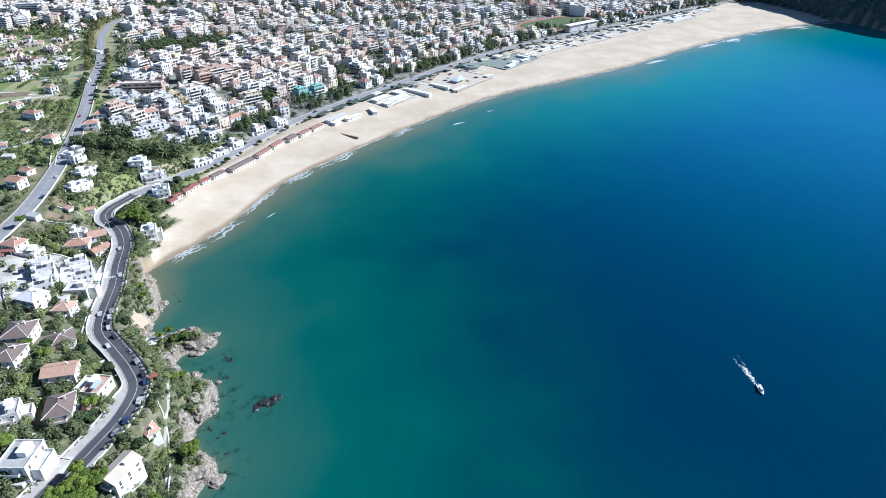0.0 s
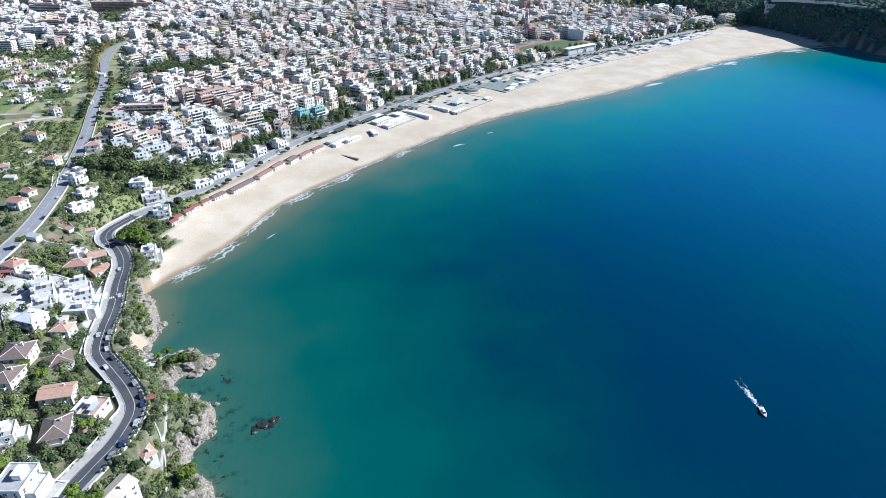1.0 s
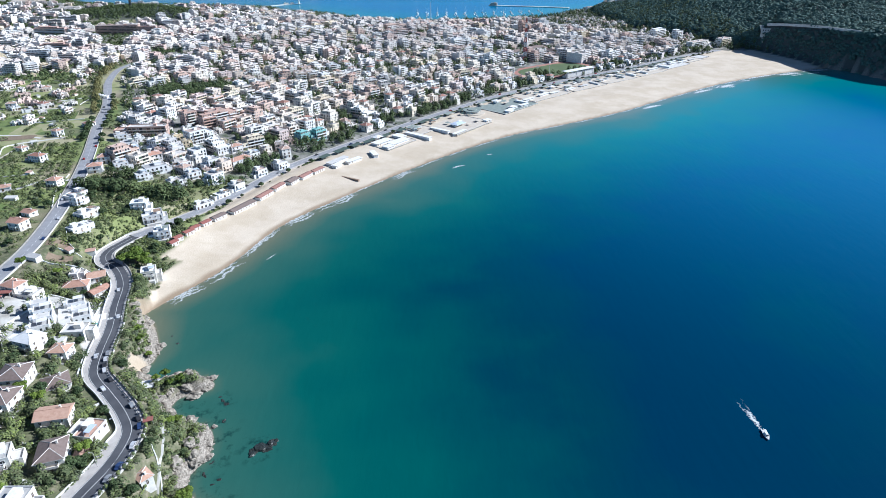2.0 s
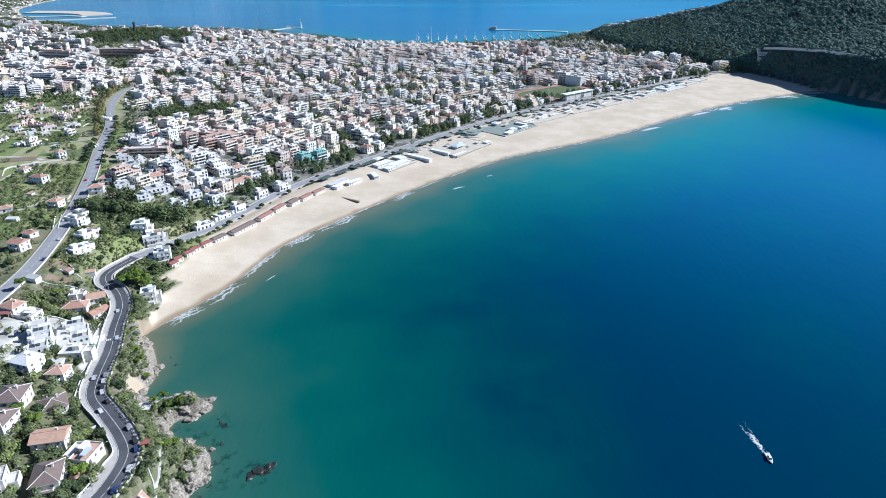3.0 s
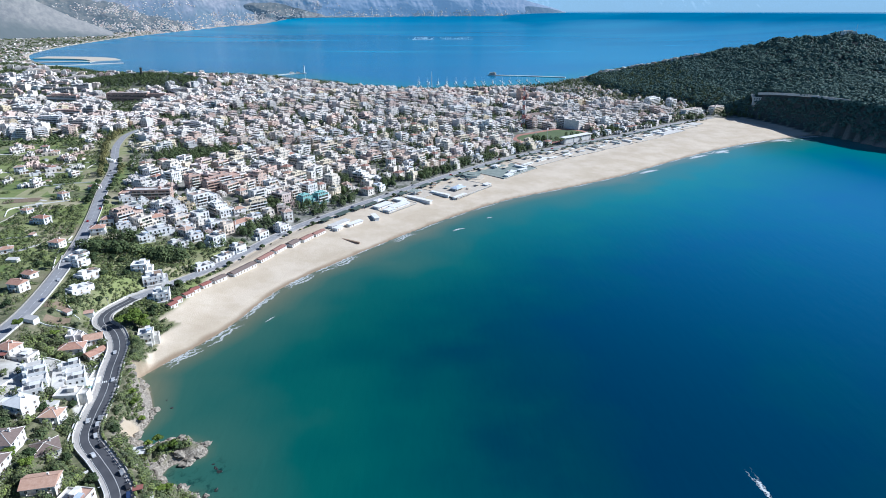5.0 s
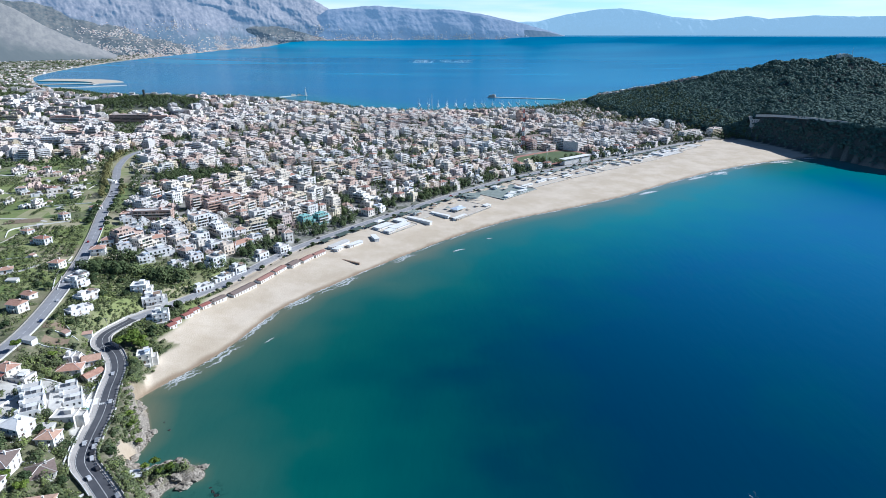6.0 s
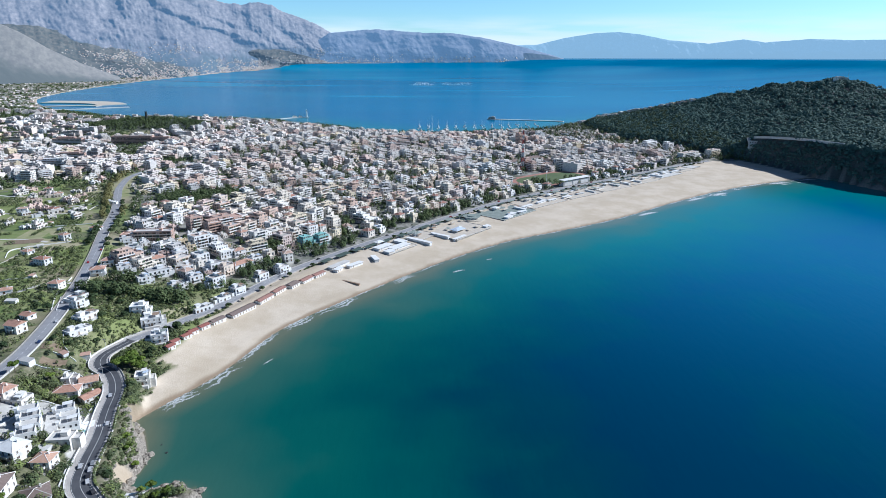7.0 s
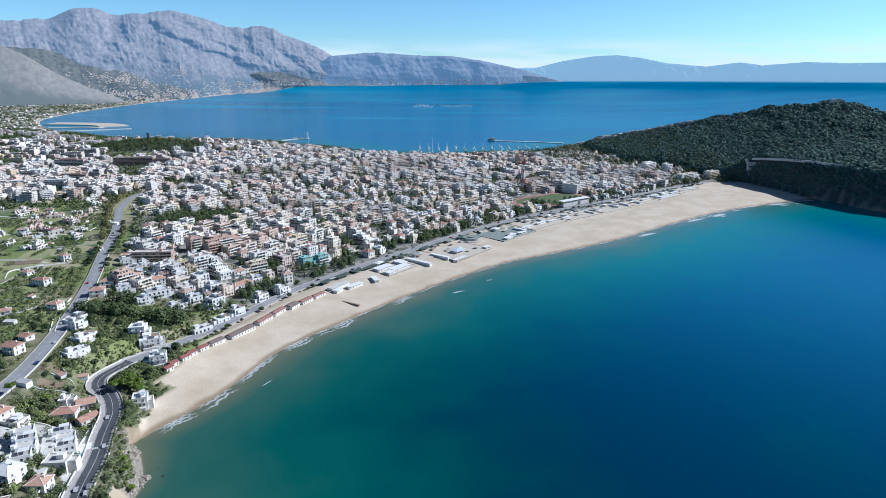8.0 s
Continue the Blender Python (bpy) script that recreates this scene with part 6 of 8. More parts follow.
def terraced_house(x, y, turn, w, units, deep, label, seed):
    """A row of stepped white dwellings, each lower than the last, with roof terraces and stairs."""
    r = random.Random(seed)
    ob = base("terraced_house", pose(x, y, height_at(x, y), 0, 0, turn), label, "house", "shore houses")
    for k in range(units):
        y0, top, off = (k - units / 2) * deep, 4.0 + 1.1 * k, r.uniform(-1.2, 1.2)
        u = part("unit", Shape().box(off - w / 2, y0 + 0.02, -5, off + w / 2, y0 + deep, top), (white,), ob)
        deck_z = Shape().box(off - w / 2 + 0.3, y0 + 0.3, top, off + w / 2 - 0.3, y0 + deep - 0.3, top + 0.08)
        part("roof_terrace", deck_z, (concrete if k % 2 else roof_grey,), u, "pale grey roof terrace")
        rail = Shape()
        for x0, a, x1, b in ((off - w / 2, y0 + 0.02, off + w / 2, y0 + 0.27), (off - w / 2, y0 + 0.27, off - w / 2 + 0.25, y0 + deep), (off + w / 2 - 0.25, y0 + 0.27, off + w / 2, y0 + deep)):
            rail.box(x0, a, top, x1, b, top + 0.8)
        part("parapet", rail, (white,), u)
        part("stair_tower", Shape().box(off - w / 2 - 1.6, y0 + 1, -5, off - w / 2, y0 + 3.2, top + 1.6).box(off - w / 2 - 1.7, y0 + 0.9, top + 1.6, off - w / 2 + 0.1, y0 + 3.3, top + 1.8), (white,), u)
        for c in (-w * 0.3, w * 0.05, w * 0.34):
            part("window", Shape().box(off + c - 0.5, y0 - 0.03, top - 2.3, off + c + 0.5, y0 + 0.03, top - 0.9), (glass,), u)
        for c in (1.6, 4.4):
            if c < deep - 0.8:
                part("window", Shape().box(off + w / 2 - 0.03, y0 + c - 0.5, top - 2.3, off + w / 2 + 0.03, y0 + c + 0.5, top - 0.9), (glass,), u)
        if k % 2 == 0:
            part("pergola", Shape().box(off - 1, y0 + 1.5, top + 2.2, off + w / 2 - 0.6, y0 + deep - 1.2, top + 2.32).box(off - 0.9, y0 + 1.6, top + 0.08, off - 0.75, y0 + 1.75, top + 2.2).box(off + w / 2 - 0.9, y0 + deep - 1.5, top + 0.08, off + w / 2 - 0.75, y0 + deep - 1.35, top + 2.2), (white,), u)
    return ob


roof_grey = grey_roof
terraced_house(-218, 285, 28, 9, 4, 6.6, "stepped white terraced houses with roof terraces", 1)
terraced_house(-206, 298, 28, 9, 3, 6.4, "stepped white terraced houses with a pool terrace", 2)
for k, (x, y) in enumerate(((-257, 306), (-259, 300))):
    shed = base("carport", pose(x, y, height_at(x, y), 0, 0, 8), "long low carport with a dark red roof", "carport", "carports")
    part("roof", Shape().box(-9, -1.9, 2.4, 9, 1.9, 2.6, 0, None, 0.1), (red_sheet,), shed)
    for q in (-8.5, -3, 3, 8.5):
        part("post", Shape().box(q - 0.1, -1.6, -1, q + 0.1, -1.4, 2.4), (concrete,), shed)
        part("post", Shape().box(q - 0.1, 1.4, -1, q + 0.1, 1.6, 2.4), (concrete,), shed)
terrace_slab(-210, 290, 28, 6, 26, concrete, "pale paved yard between white houses")
terrace_slab(-196, 296, 22, 8, 14, white, "white terrace round a small pool")
terrace_slab(-205, 268, 0, 14, 6, concrete, "pale paved yard beside the villa")
terrace_slab(-222, 268, -17, 10, 7, white, "white garden terrace beside the villa")
terrace_slab(-145, 158, 0, 7, 11, concrete, "pale paved yard beside the house")
terrace_slab(-147, 187, 10, 6, 6, terracotta, "terracotta garden terrace beside the house")
pool = new("swimming_pool", Shape().box(-3, -2, -0.5, 3, 2, 0.45).mesh("swimming_pool", teal_paint))
pool.matrix_world = pose(-197, 291, height_at(-196, 296) + 0.05, 0, 0, 22)
tagged(pool, "small turquoise swimming pool on a terrace", "pool")


def garden_wall(points, high, label):
    line = draped(points, 4.0, high)
    return strip("garden_wall", line, 0.2, -0.2, 0, white, label, "wall", high + 1.5)


for pts in (((-262, 322), (-240, 318), (-205, 318)), ((-205, 318), (-200, 300)), ((-232, 296), (-232, 272), (-220, 254)), ((-186, 262), (-180, 244)), ((-200, 240), (-186, 238)), ((-180, 212), (-166, 214), (-158, 222)), ((-172, 190), (-160, 192), (-146, 206)),
            ((-178, 168), (-160, 166), (-142, 162)), ((-128, 200), (-120, 192), (-114, 178)), ((-110, 172), (-106, 150)), ((-262, 352), (-240, 356), (-226, 352)), ((-258, 372), (-244, 372)), ((-266, 398), (-258, 384), (-250, 376)), ((-310, 470), (-296, 440)),
            ((-330, 520), (-318, 478), (-300, 440)), ((-420, 720), (-470, 700)), ((-400, 640), (-440, 610), (-430, 580)), ((-360, 520), (-400, 505)), ((-520, 800), (-480, 830))):
    garden_wall(pts, 1.0, "whitewashed garden wall along the plots")
# ---- trees and scrub ----
TREE_LABELS = {"pine": "bright green umbrella pine by the shore", "oak": "dark dense holm oak tree", "olive": "grey green olive tree", "bush": "low green bush on the slope", "cypress": "dark slender cypress"}
protos = {k: [tree(k, 50 + i, pose(0, 0, -500), TREE_LABELS[k]) for i in range(3)] for k in ("pine", "oak", "olive", "bush")}
houses_at = np.array([ob.matrix_world.translation[:2] for ob in scene.objects if ob.parent is None and ob.name.split(".")[0] in ("villa", "house", "apartment_building")])
trng = random.Random(5)


def plant(kind, x, y, size):
    m = Matrix.Translation((x, y, height_at(x, y))) @ Matrix.Rotation(trng.uniform(0, 6.28), 4, "Z")
    ob = copy_thing(protos[kind][trng.randrange(3)], m)
    ob.scale = (size, size, size * trng.uniform(0.85, 1.15))
    return ob


def scatter(count, x0, x1, y0, y1, kinds, lo, hi, clear=8.0, cond=None):
    made = 0
    pts = np.array([(trng.uniform(x0, x1), trng.uniform(y0, y1)) for _ in range(count * 6)])
    z, d, sand, rock, wet, town = land(pts[:, 0], pts[:, 1])
    rd = np.min([near_line(pts[:, 0], pts[:, 1], line)[0] - half for line, half in road_lines], axis=0)
    for (x, y), dd, sa, r in zip(pts, d, sand, rd):
        if made >= count:
            break
        if dd < 6 or sa > 0.3 or r < 3.5 or np.min(np.hypot(houses_at[:, 0] - x, houses_at[:, 1] - y)) < clear or (cond and not cond(x, y)) or inside(np.array([x]), np.array([y]), YARDS)[0]:
            continue
        plant(trng.choice(kinds), x, y, trng.uniform(lo, hi))
        made += 1




def field(count, x0, x1, y0, y1, seed, cond):
    """Random places on dry ground, off the roads and clear of the houses."""
    rs = np.random.RandomState(seed)
    p = np.stack((rs.uniform(x0, x1, count), rs.uniform(y0, y1, count)), 1)
    z, d, sand, rock, wet, town = land(p[:, 0], p[:, 1])
    rd = np.min([near_line(p[:, 0], p[:, 1], line)[0] - half for line, half in road_lines], axis=0)
    keep = (d > 5) & (sand < 0.3) & (rd > 4.6) & cond(p[:, 0], p[:, 1], d, rock)
    near = np.array([np.min(np.hypot(houses_at[:, 0] - a, houses_at[:, 1] - b)) if k else 0 for (a, b), k in zip(p, keep)])
    keep &= (near > 7.0) & ~(inside(p[:, 0], p[:, 1], YARDS) & (rs.uniform(0, 1, count) < 0.85))
    return p[keep], z[keep]


R = lambda seed, lo, hi, n: np.random.RandomState(seed).uniform(lo, hi, n)
plot_x, plot_y = plots[:, 0], plots[:, 1]


def clear_of_plots(p, z, gap):
    keep = np.array([np.min(np.hypot(plot_x - a, plot_y - b)) > gap for a, b in p])
    return p[keep], z[keep]


p, z = field(10500, -420, -88, 90, 620, 1, lambda x, y, d, rock: (waves(x, y, 30, 41) > -0.6) & (rock < 0.9) & (in_town(x, y) < 0.5))
foliage("scrub", "dense green scrub and hedges between the houses", "scrub", p, z, R(2, 0.8, 2.6, len(p)), R(3, 0.8, 3.0, len(p)), 38, 0.39, heath_leaf, 4)

p, z = field(4200, -290, -195, 385, 480, 44, lambda x, y, d, rock: waves(x, y, 18, 47) > -0.5)
foliage("meadow_scrub", "low olive scrub and tall weeds on the meadow", "scrub", p, z, R(45, 0.4, 1.5, len(p)), R(46, 0.3, 1.5, len(p)), 24, 0.34, heath_leaf, 48)
p, z = field(4200, -1100, -250, 430, 1100, 6, lambda x, y, d, rock: (waves(x, y, 80, 43) > 0.0) & (in_town(x, y) < 0.5))
foliage("field_trees", "scattered trees and hedges of the farmland", "trees", p, z, R(2, 1.2, 4.0, len(p)), R(3, 1.2, 5.0, len(p)), 44, 0.62, heath_leaf, 5)
p, z = field(20000, -620, 620, 505, 1900, 8, lambda x, y, d, rock: (in_town(x, y) > 0.3) & ~in_stadium(x, y, 1.02))
p, z = clear_of_plots(p, z, 8.6)
p, z = p[waves(p[:, 0], p[:, 1], 90, 79) > -0.55], z[waves(p[:, 0], p[:, 1], 90, 79) > -0.55]
front = np.hypot(p[:, 0], p[:, 1]) < 830
foliage("town_trees", "garden and street trees among the town houses", "trees", p[~front], z[~front], R(2, 1.6, 4.2, (~front).sum()), R(3, 5, 12, (~front).sum()), 24, 0.95, town_leaf, 9)
front &= R(7, 0, 1, len(p)) < 0.62
foliage("yard_trees", "small garden trees in the yards of the town", "trees", p[front], z[front], R(2, 1.2, 3.4, front.sum()), R(3, 2.5, 7, front.sum()), 80, 0.5, town_leaf, 12)
p = np.vstack([g + np.random.RandomState(60 + k).uniform(-11, 11, (12, 2)) for k, g in enumerate(garden_at)])
rd = near_line(p[:, 0], p[:, 1], sea_rd)[0]
p = p[rd > 9.5]
foliage("garden_pines", "broad dark green pines in the gardens near the promenade", "trees", p, height(p[:, 0], p[:, 1]), R(61, 2.6, 4.6, len(p)), R(62, 6, 10, len(p)), 210, 0.5, town_leaf, 63)
hedge = np.array([row_point(180 + 1.1 * k, -9.3 - 0.3 * math.sin(k))[0] for k in range(830) if (k // 9) % 5])
foliage("hedge", "clipped dark hedge along the promenade", "hedge", hedge, height(hedge[:, 0], hedge[:, 1]), R(64, 0.7, 1.2, len(hedge)), R(65, 1.2, 2.4, len(hedge)), 26, 0.38, town_leaf, 66)
front = np.array([row_point(60 + 8.2 * k, 9 + (k * 37 % 42))[0] for k in range(118)])
front, fz = clear_of_plots(front, height(front[:, 0], front[:, 1]), 7.5)
foliage("promenade_pines", "broad dark pines in the gardens behind the promenade", "trees", front, fz, R(5, 2.6, 4.6, len(front)), R(6, 6, 10, len(front)), 190, 0.52, town_leaf, 10)
p, z = field(2500, -290, -95, 120, 345, 14, lambda x, y, d, rock: (waves(x, y, 24, 53) > -0.2) & (d > 12))
slope, sz = field(3800, -175, -92, 130, 335, 24, lambda x, y, d, rock: (near_line(x, y, shore)[0] > 7) & (d > 3.5) & (d < 44) & (waves(x, y, 16, 71) > -0.45))
foliage("slope_scrub", "thick green and olive scrub on the slope below the road", "scrub", slope, sz, R(25, 0.7, 1.9, len(slope)), R(26, 0.7, 2.4, len(slope)), 46, 0.3, heath_leaf, 27)
foliage("garden_trees", "dense dark garden trees between the villas", "trees", p, z, R(15, 1.8, 3.6, len(p)), R(16, 3, 6, len(p)), 120, 0.42, heath_leaf, 17)
p, z = field(19000, -1900, -500, 950, 2350, 18, lambda x, y, d, rock: (waves(x, y, 110, 57) > -0.5))
p, z = clear_of_plots(p, z, 9.5)
foliage("west_trees", "trees and gardens between the western blocks of flats", "trees", p, z, R(2, 2.0, 5.0, len(p)), R(3, 3, 8, len(p)), 13, 1.45, town_leaf, 19)
grove = lambda cx, cy, rx, ry, n, seed: np.stack((cx + rx * np.sqrt(R(seed, 0, 1, n)) * np.cos(R(seed + 1, 0, 6.28, n)), cy + ry * np.sqrt(R(seed, 0, 1, n)) * np.sin(R(seed + 1, 0, 6.28, n))), 1)
for name, label, g, seed in (("pinewood", "dark grove of tall pines between the houses", ((-345, 870, 62, 48, 170), (-312, 900, 30, 40, 60)), 31), ("oak_grove", "dark dense grove of holm oaks", ((-281, 489, 27, 10, 64), (-232, 482, 18, 8, 36), (-283, 520, 12, 7, 14)), 33),
                             ("park_trees", "dark pines in the park by the beach end", ((470, 1222, 34, 18, 70),), 35), ("hilltop_trees", "scrubby trees on the low hill", ((-790, 1730, 180, 95, 700),), 37)):
    p = np.vstack([grove(*q, seed + k) for k, q in enumerate(g)])
    foliage(name, label, "trees", p, height(p[:, 0], p[:, 1]), R(seed, 2.4, 4.6, len(p)), R(seed + 1, 5, 12, len(p)), 60, 0.8, town_leaf, seed)
bank = np.vstack([rock_line[60:] + np.random.RandomState(80 + k).normal(0, 1.2, (len(rock_line) - 60, 2)) + np.array((-6.5 - 3.2 * k, 0.6)) for k in range(7)])
bz, bd, *_ = land(bank[:, 0], bank[:, 1])
brd = np.min([near_line(bank[:, 0], bank[:, 1], line)[0] - half for line, half in road_lines], axis=0)
keep = (bd > 4.2) & (brd > 3.5) & (bank[:, 1] > 125) & (waves(bank[:, 0], bank[:, 1], 20, 59) > -0.75)
foliage("shore_scrub", "wind-bent scrub hanging over the shore rocks", "scrub", bank[keep], bz[keep], R(81, 0.9, 2.3, keep.sum()), R(82, 0.9, 2.6, keep.sum()), 60, 0.34, heath_leaf, 83)
cliff_road = spline(((621, 1252), (627, 1232), (638, 1200), (651, 1163), (664, 1131), (675, 1097), (690, 1070)), 6)
rs = np.random.RandomState(12)
p = np.stack((rs.uniform(400, 1400, 40000), rs.uniform(850, 2150, 40000)), 1)
zz = height(p[:, 0], p[:, 1])
foot, _, _ = near_line(p[:, 0], p[:, 1], np.vstack((hill_foot, hill_foot[:1])))
keep = inside(p[:, 0], p[:, 1], hill_foot) & (near_line(p[:, 0], p[:, 1], cliff_road)[0] > 2.5) & (foot > 3) & (waves(p[:, 0], p[:, 1], 60, 3) > -1.4) & ((foot > 24) | (rs.uniform(0, 1, 40000) < 0.9)) & ((rs.uniform(0, 1, 40000) < 0.25) | ((p[:, 1] < np.interp(p[:, 0], crest[:, 0], crest[:, 1]) + 60) & (p[:, 0] < 0.77 * p[:, 1] + 20)))
foliage("hill_wood", "dark holm oak and pine wood covering the headland", "wood", p[keep], zz[keep], rs.uniform(3.4, 6.4, keep.sum()), rs.uniform(4, 7.5, keep.sum()), 18, 1.75, wood_leaf, 13, 0.26)
p = np.stack((rs.uniform(580, 860, 26000), rs.uniform(870, 1420, 26000)), 1)
foot, _, _ = near_line(p[:, 0], p[:, 1], np.vstack((hill_foot, hill_foot[:1])))
keep = inside(p[:, 0], p[:, 1], hill_foot) & (foot > 2) & (foot < 27) & (near_line(p[:, 0], p[:, 1], cliff_road)[0] > 2)
foliage("cliff_wood", "dark trees and creepers hanging on the cliff", "wood", p[keep], height(p[keep, 0], p[keep, 1]), rs.uniform(1.6, 3.4, keep.sum()), rs.uniform(2, 4.2, keep.sum()), 22, 1.1, wood_leaf, 15, 0.4)
rim = spline(((-204, 352), (-196, 346), (-190, 338), (-187, 328), (-182, 318)), 0.6)
rim = np.vstack([rim + np.random.RandomState(90 + k).normal(0, 2.2, rim.shape) for k in range(3)] + [np.array((-196, 372)) + np.random.RandomState(95).normal(0, 1, (60, 2)) * (6, 4)])
rz, rdd, rsand, *_ = land(rim[:, 0], rim[:, 1])
keep = (np.hypot(rim[:, 0] + 194.7, rim[:, 1] - 359.7) > 8) & (near_line(rim[:, 0], rim[:, 1], shore)[0] > 7) & (rdd > 3) & (rsand < 0.4)
foliage("bank_scrub", "dark bushes on the bank above the beach", "scrub", rim[keep], rz[keep], R(91, 0.9, 2.4, keep.sum()), R(92, 1.0, 3.4, keep.sum()), 60, 0.36, heath_leaf, 93)
for x, y, size in ((-131, 147, 1.0), (-136, 142, 0.9), (-126, 152, 0.9), (-134, 154, 0.75), (-112, 144, 0.8), (-107, 149, 0.7), (-208, 371, 1.1), (-214, 367, 0.95), (-199, 368, 1.0), (-204, 376, 0.9), (-210, 379, 0.9), (-142, 254, 0.6),
                   (-134, 252, 0.65), (-138, 250, 0.55), (-145, 250, 0.5), (-123, 214, 0.55), (-122, 219, 0.5), (-167, 283, 0.6), (-171, 290, 0.6), (-161, 277, 0.5)):
    plant("pine", x, y, size)
for k in range(8):
    plant("pine", -130 + 8 * math.cos(2.4 * k) * math.sqrt(k / 16), 146 + 8.5 * math.sin(2.4 * k) * math.sqrt(k / 16), trng.uniform(0.55, 0.85))
for k in range(7):
    plant("pine", -207 + 7 * math.cos(2.4 * k) * math.sqrt(k / 7), 372 + 5 * math.sin(2.4 * k) * math.sqrt(k / 7), trng.uniform(0.8, 1.0))
scatter(120, -290, -95, 120, 345, ("oak", "oak", "olive", "bush", "pine"), 0.55, 1.05, 7.5)
scatter(64, -330, -200, 330, 500, ("oak", "olive", "oak", "bush"), 0.6, 1.05, 7.5)
scatter(64, -172, -92, 130, 325, ("bush", "olive", "oak"), 0.5, 0.9, 5.5)
for k in range(74):
    for side in (10.5, -9.6):
        (x, y), _ = row_point(70 + k * 14.3 + trng.uniform(-3, 3), side)
        if trng.random() < 0.75:
            plant(trng.choice(("bush", "oak", "olive")), x, y, trng.uniform(0.6, 0.9))
for k in range(26):
    for side in (-9, 9):
        q = inl[min(len(inl) - 1, 82 + k * 2)]
        if trng.random() < 0.45:
            plant("oak", q[0] + side + trng.uniform(-1, 1), q[1], trng.uniform(0.9, 1.3))
for ob_list in protos.values():
    for ob in ob_list:
        for child in ob.children_recursive:
            bpy.data.objects.remove(child)
        bpy.data.objects.remove(ob)
# ---- shore rocks ----
def boulder_mesh(seed, mat, flat=0.7):
    bm = bmesh.new()
    bmesh.ops.create_icosphere(bm, subdivisions=3, radius=1.0)
    for v in bm.verts:
        k = 1 + 0.45 * noise.noise(v.co * 1.1 + Vector((seed * 7.3, 0, 0))) + 0.28 * noise.noise(v.co * 2.7 + Vector((0, seed * 3.1, 0))) + 0.12 * noise.noise(v.co * 6)
        k *= 0.72 + 0.5 * noise.voronoi(v.co * 1.3 + Vector((0, 0, seed * 5.7)))[0][0]   # broken faces
        v.co = Vector((v.co.x * k, v.co.y * k, v.co.z * k * flat))
    me = bpy.data.meshes.new("rock")
    bm.to_mesh(me)
    bm.free()
    me.materials.append(mat)
    return me


brng = random.Random(9)
boulders = [boulder_mesh(k, rock_mat) for k in range(6)]
dark_boulders = [boulder_mesh(20 + k, reef_mat, 0.5) for k in range(4)]


def rock(meshes, x, y, z, size, label, name="shore_rock", group="shore rocks"):
    ob = new(name, meshes[brng.randrange(len(meshes))])
    ob.matrix_world = Matrix.Translation((x, y, z)) @ Matrix.Rotation(brng.uniform(0, 6.28), 4, "Z") @ Matrix.Diagonal((size, size * brng.uniform(0.7, 1.1), size * brng.uniform(0.6, 0.9), 1))
    return tagged(ob, label, "rock", group)


for k in range(430):
    i = brng.randrange(40, len(rock_line) - 2)
    x, y = rock_line[i] + np.array((brng.uniform(-8, 1.6), brng.uniform(-3, 3)))
    if 120 < y < 318:
        rock(boulders, x, y, max(0.0, height_at(x, y)) - 0.1, brng.choice((0.7, 0.9, 1.2, 1.6, 2.2, 3.2)), "jagged pale limestone rock on the shore")
for x, y, s in ((-83, 212, 3.2), (-86, 209.5, 2.4), (-79.5, 214.5, 2.6), (-81, 211, 2.0), (-84, 214, 1.6), (-78, 216.5, 1.4)):
    rock(dark_boulders, x, y, -0.3, s, "dark wet reef rock standing in the sea", "sea_rock", "reef rocks")
for x, y, s in ((-109, 241, 1.9), (-111, 244, 1.3), (-113, 247, 1.0), (-104, 196, 1.6), (-100, 190, 1.8), (-103, 203, 1.2), (-97, 193, 1.3), (-90, 172, 1.8), (-92, 183, 1.5), (-106, 229, 1.2), (-152, 293, 1.0), (-158, 300, 0.9)):
    rock(dark_boulders, x, y, -0.35 * s + 0.1, s, "dark weedy reef just breaking the surface", "sea_rock", "reef rocks")


# ---- foam and the boat ----
def foam_patch(line, width, z=0.06, dense=0.8):
    """A lacy sheet of foam along a line, ragged on both sides."""
    p = np.asarray(line, float)
    g = np.gradient(p, axis=0)
    g /= np.linalg.norm(g, axis=1, keepdims=True) + 1e-9
    nn = np.stack((-g[:, 1], g[:, 0]), 1)
    s = np.arange(len(p))
    fade = np.sin(np.pi * (s + 0.5) / len(p)) ** 0.5
    v, thick = [], []
    for off, th in ((-0.5, 0.0), (-0.15, dense), (0.2, dense), (0.5, 0.0)):
        wob = 0.35 * np.sin(s * 0.9 + p[:, 0]) + 0.25 * np.sin(s * 2.3 + p[:, 1])
        q = p + nn * ((off * fade + wob * 0.45)[:, None] * width)
        v.append(np.column_stack((q, np.full(len(p), z))))
        thick.append(th * fade)
    m = len(p)
    f = [(r * m + i, r * m + i + 1, (r + 1) * m + i + 1, (r + 1) * m + i) for r in range(3) for i in range(m - 1)]
    return mesh_of("foam", np.vstack(v), f, (foam,), flat=False, attrs=(("thick", np.concatenate(thick)),))


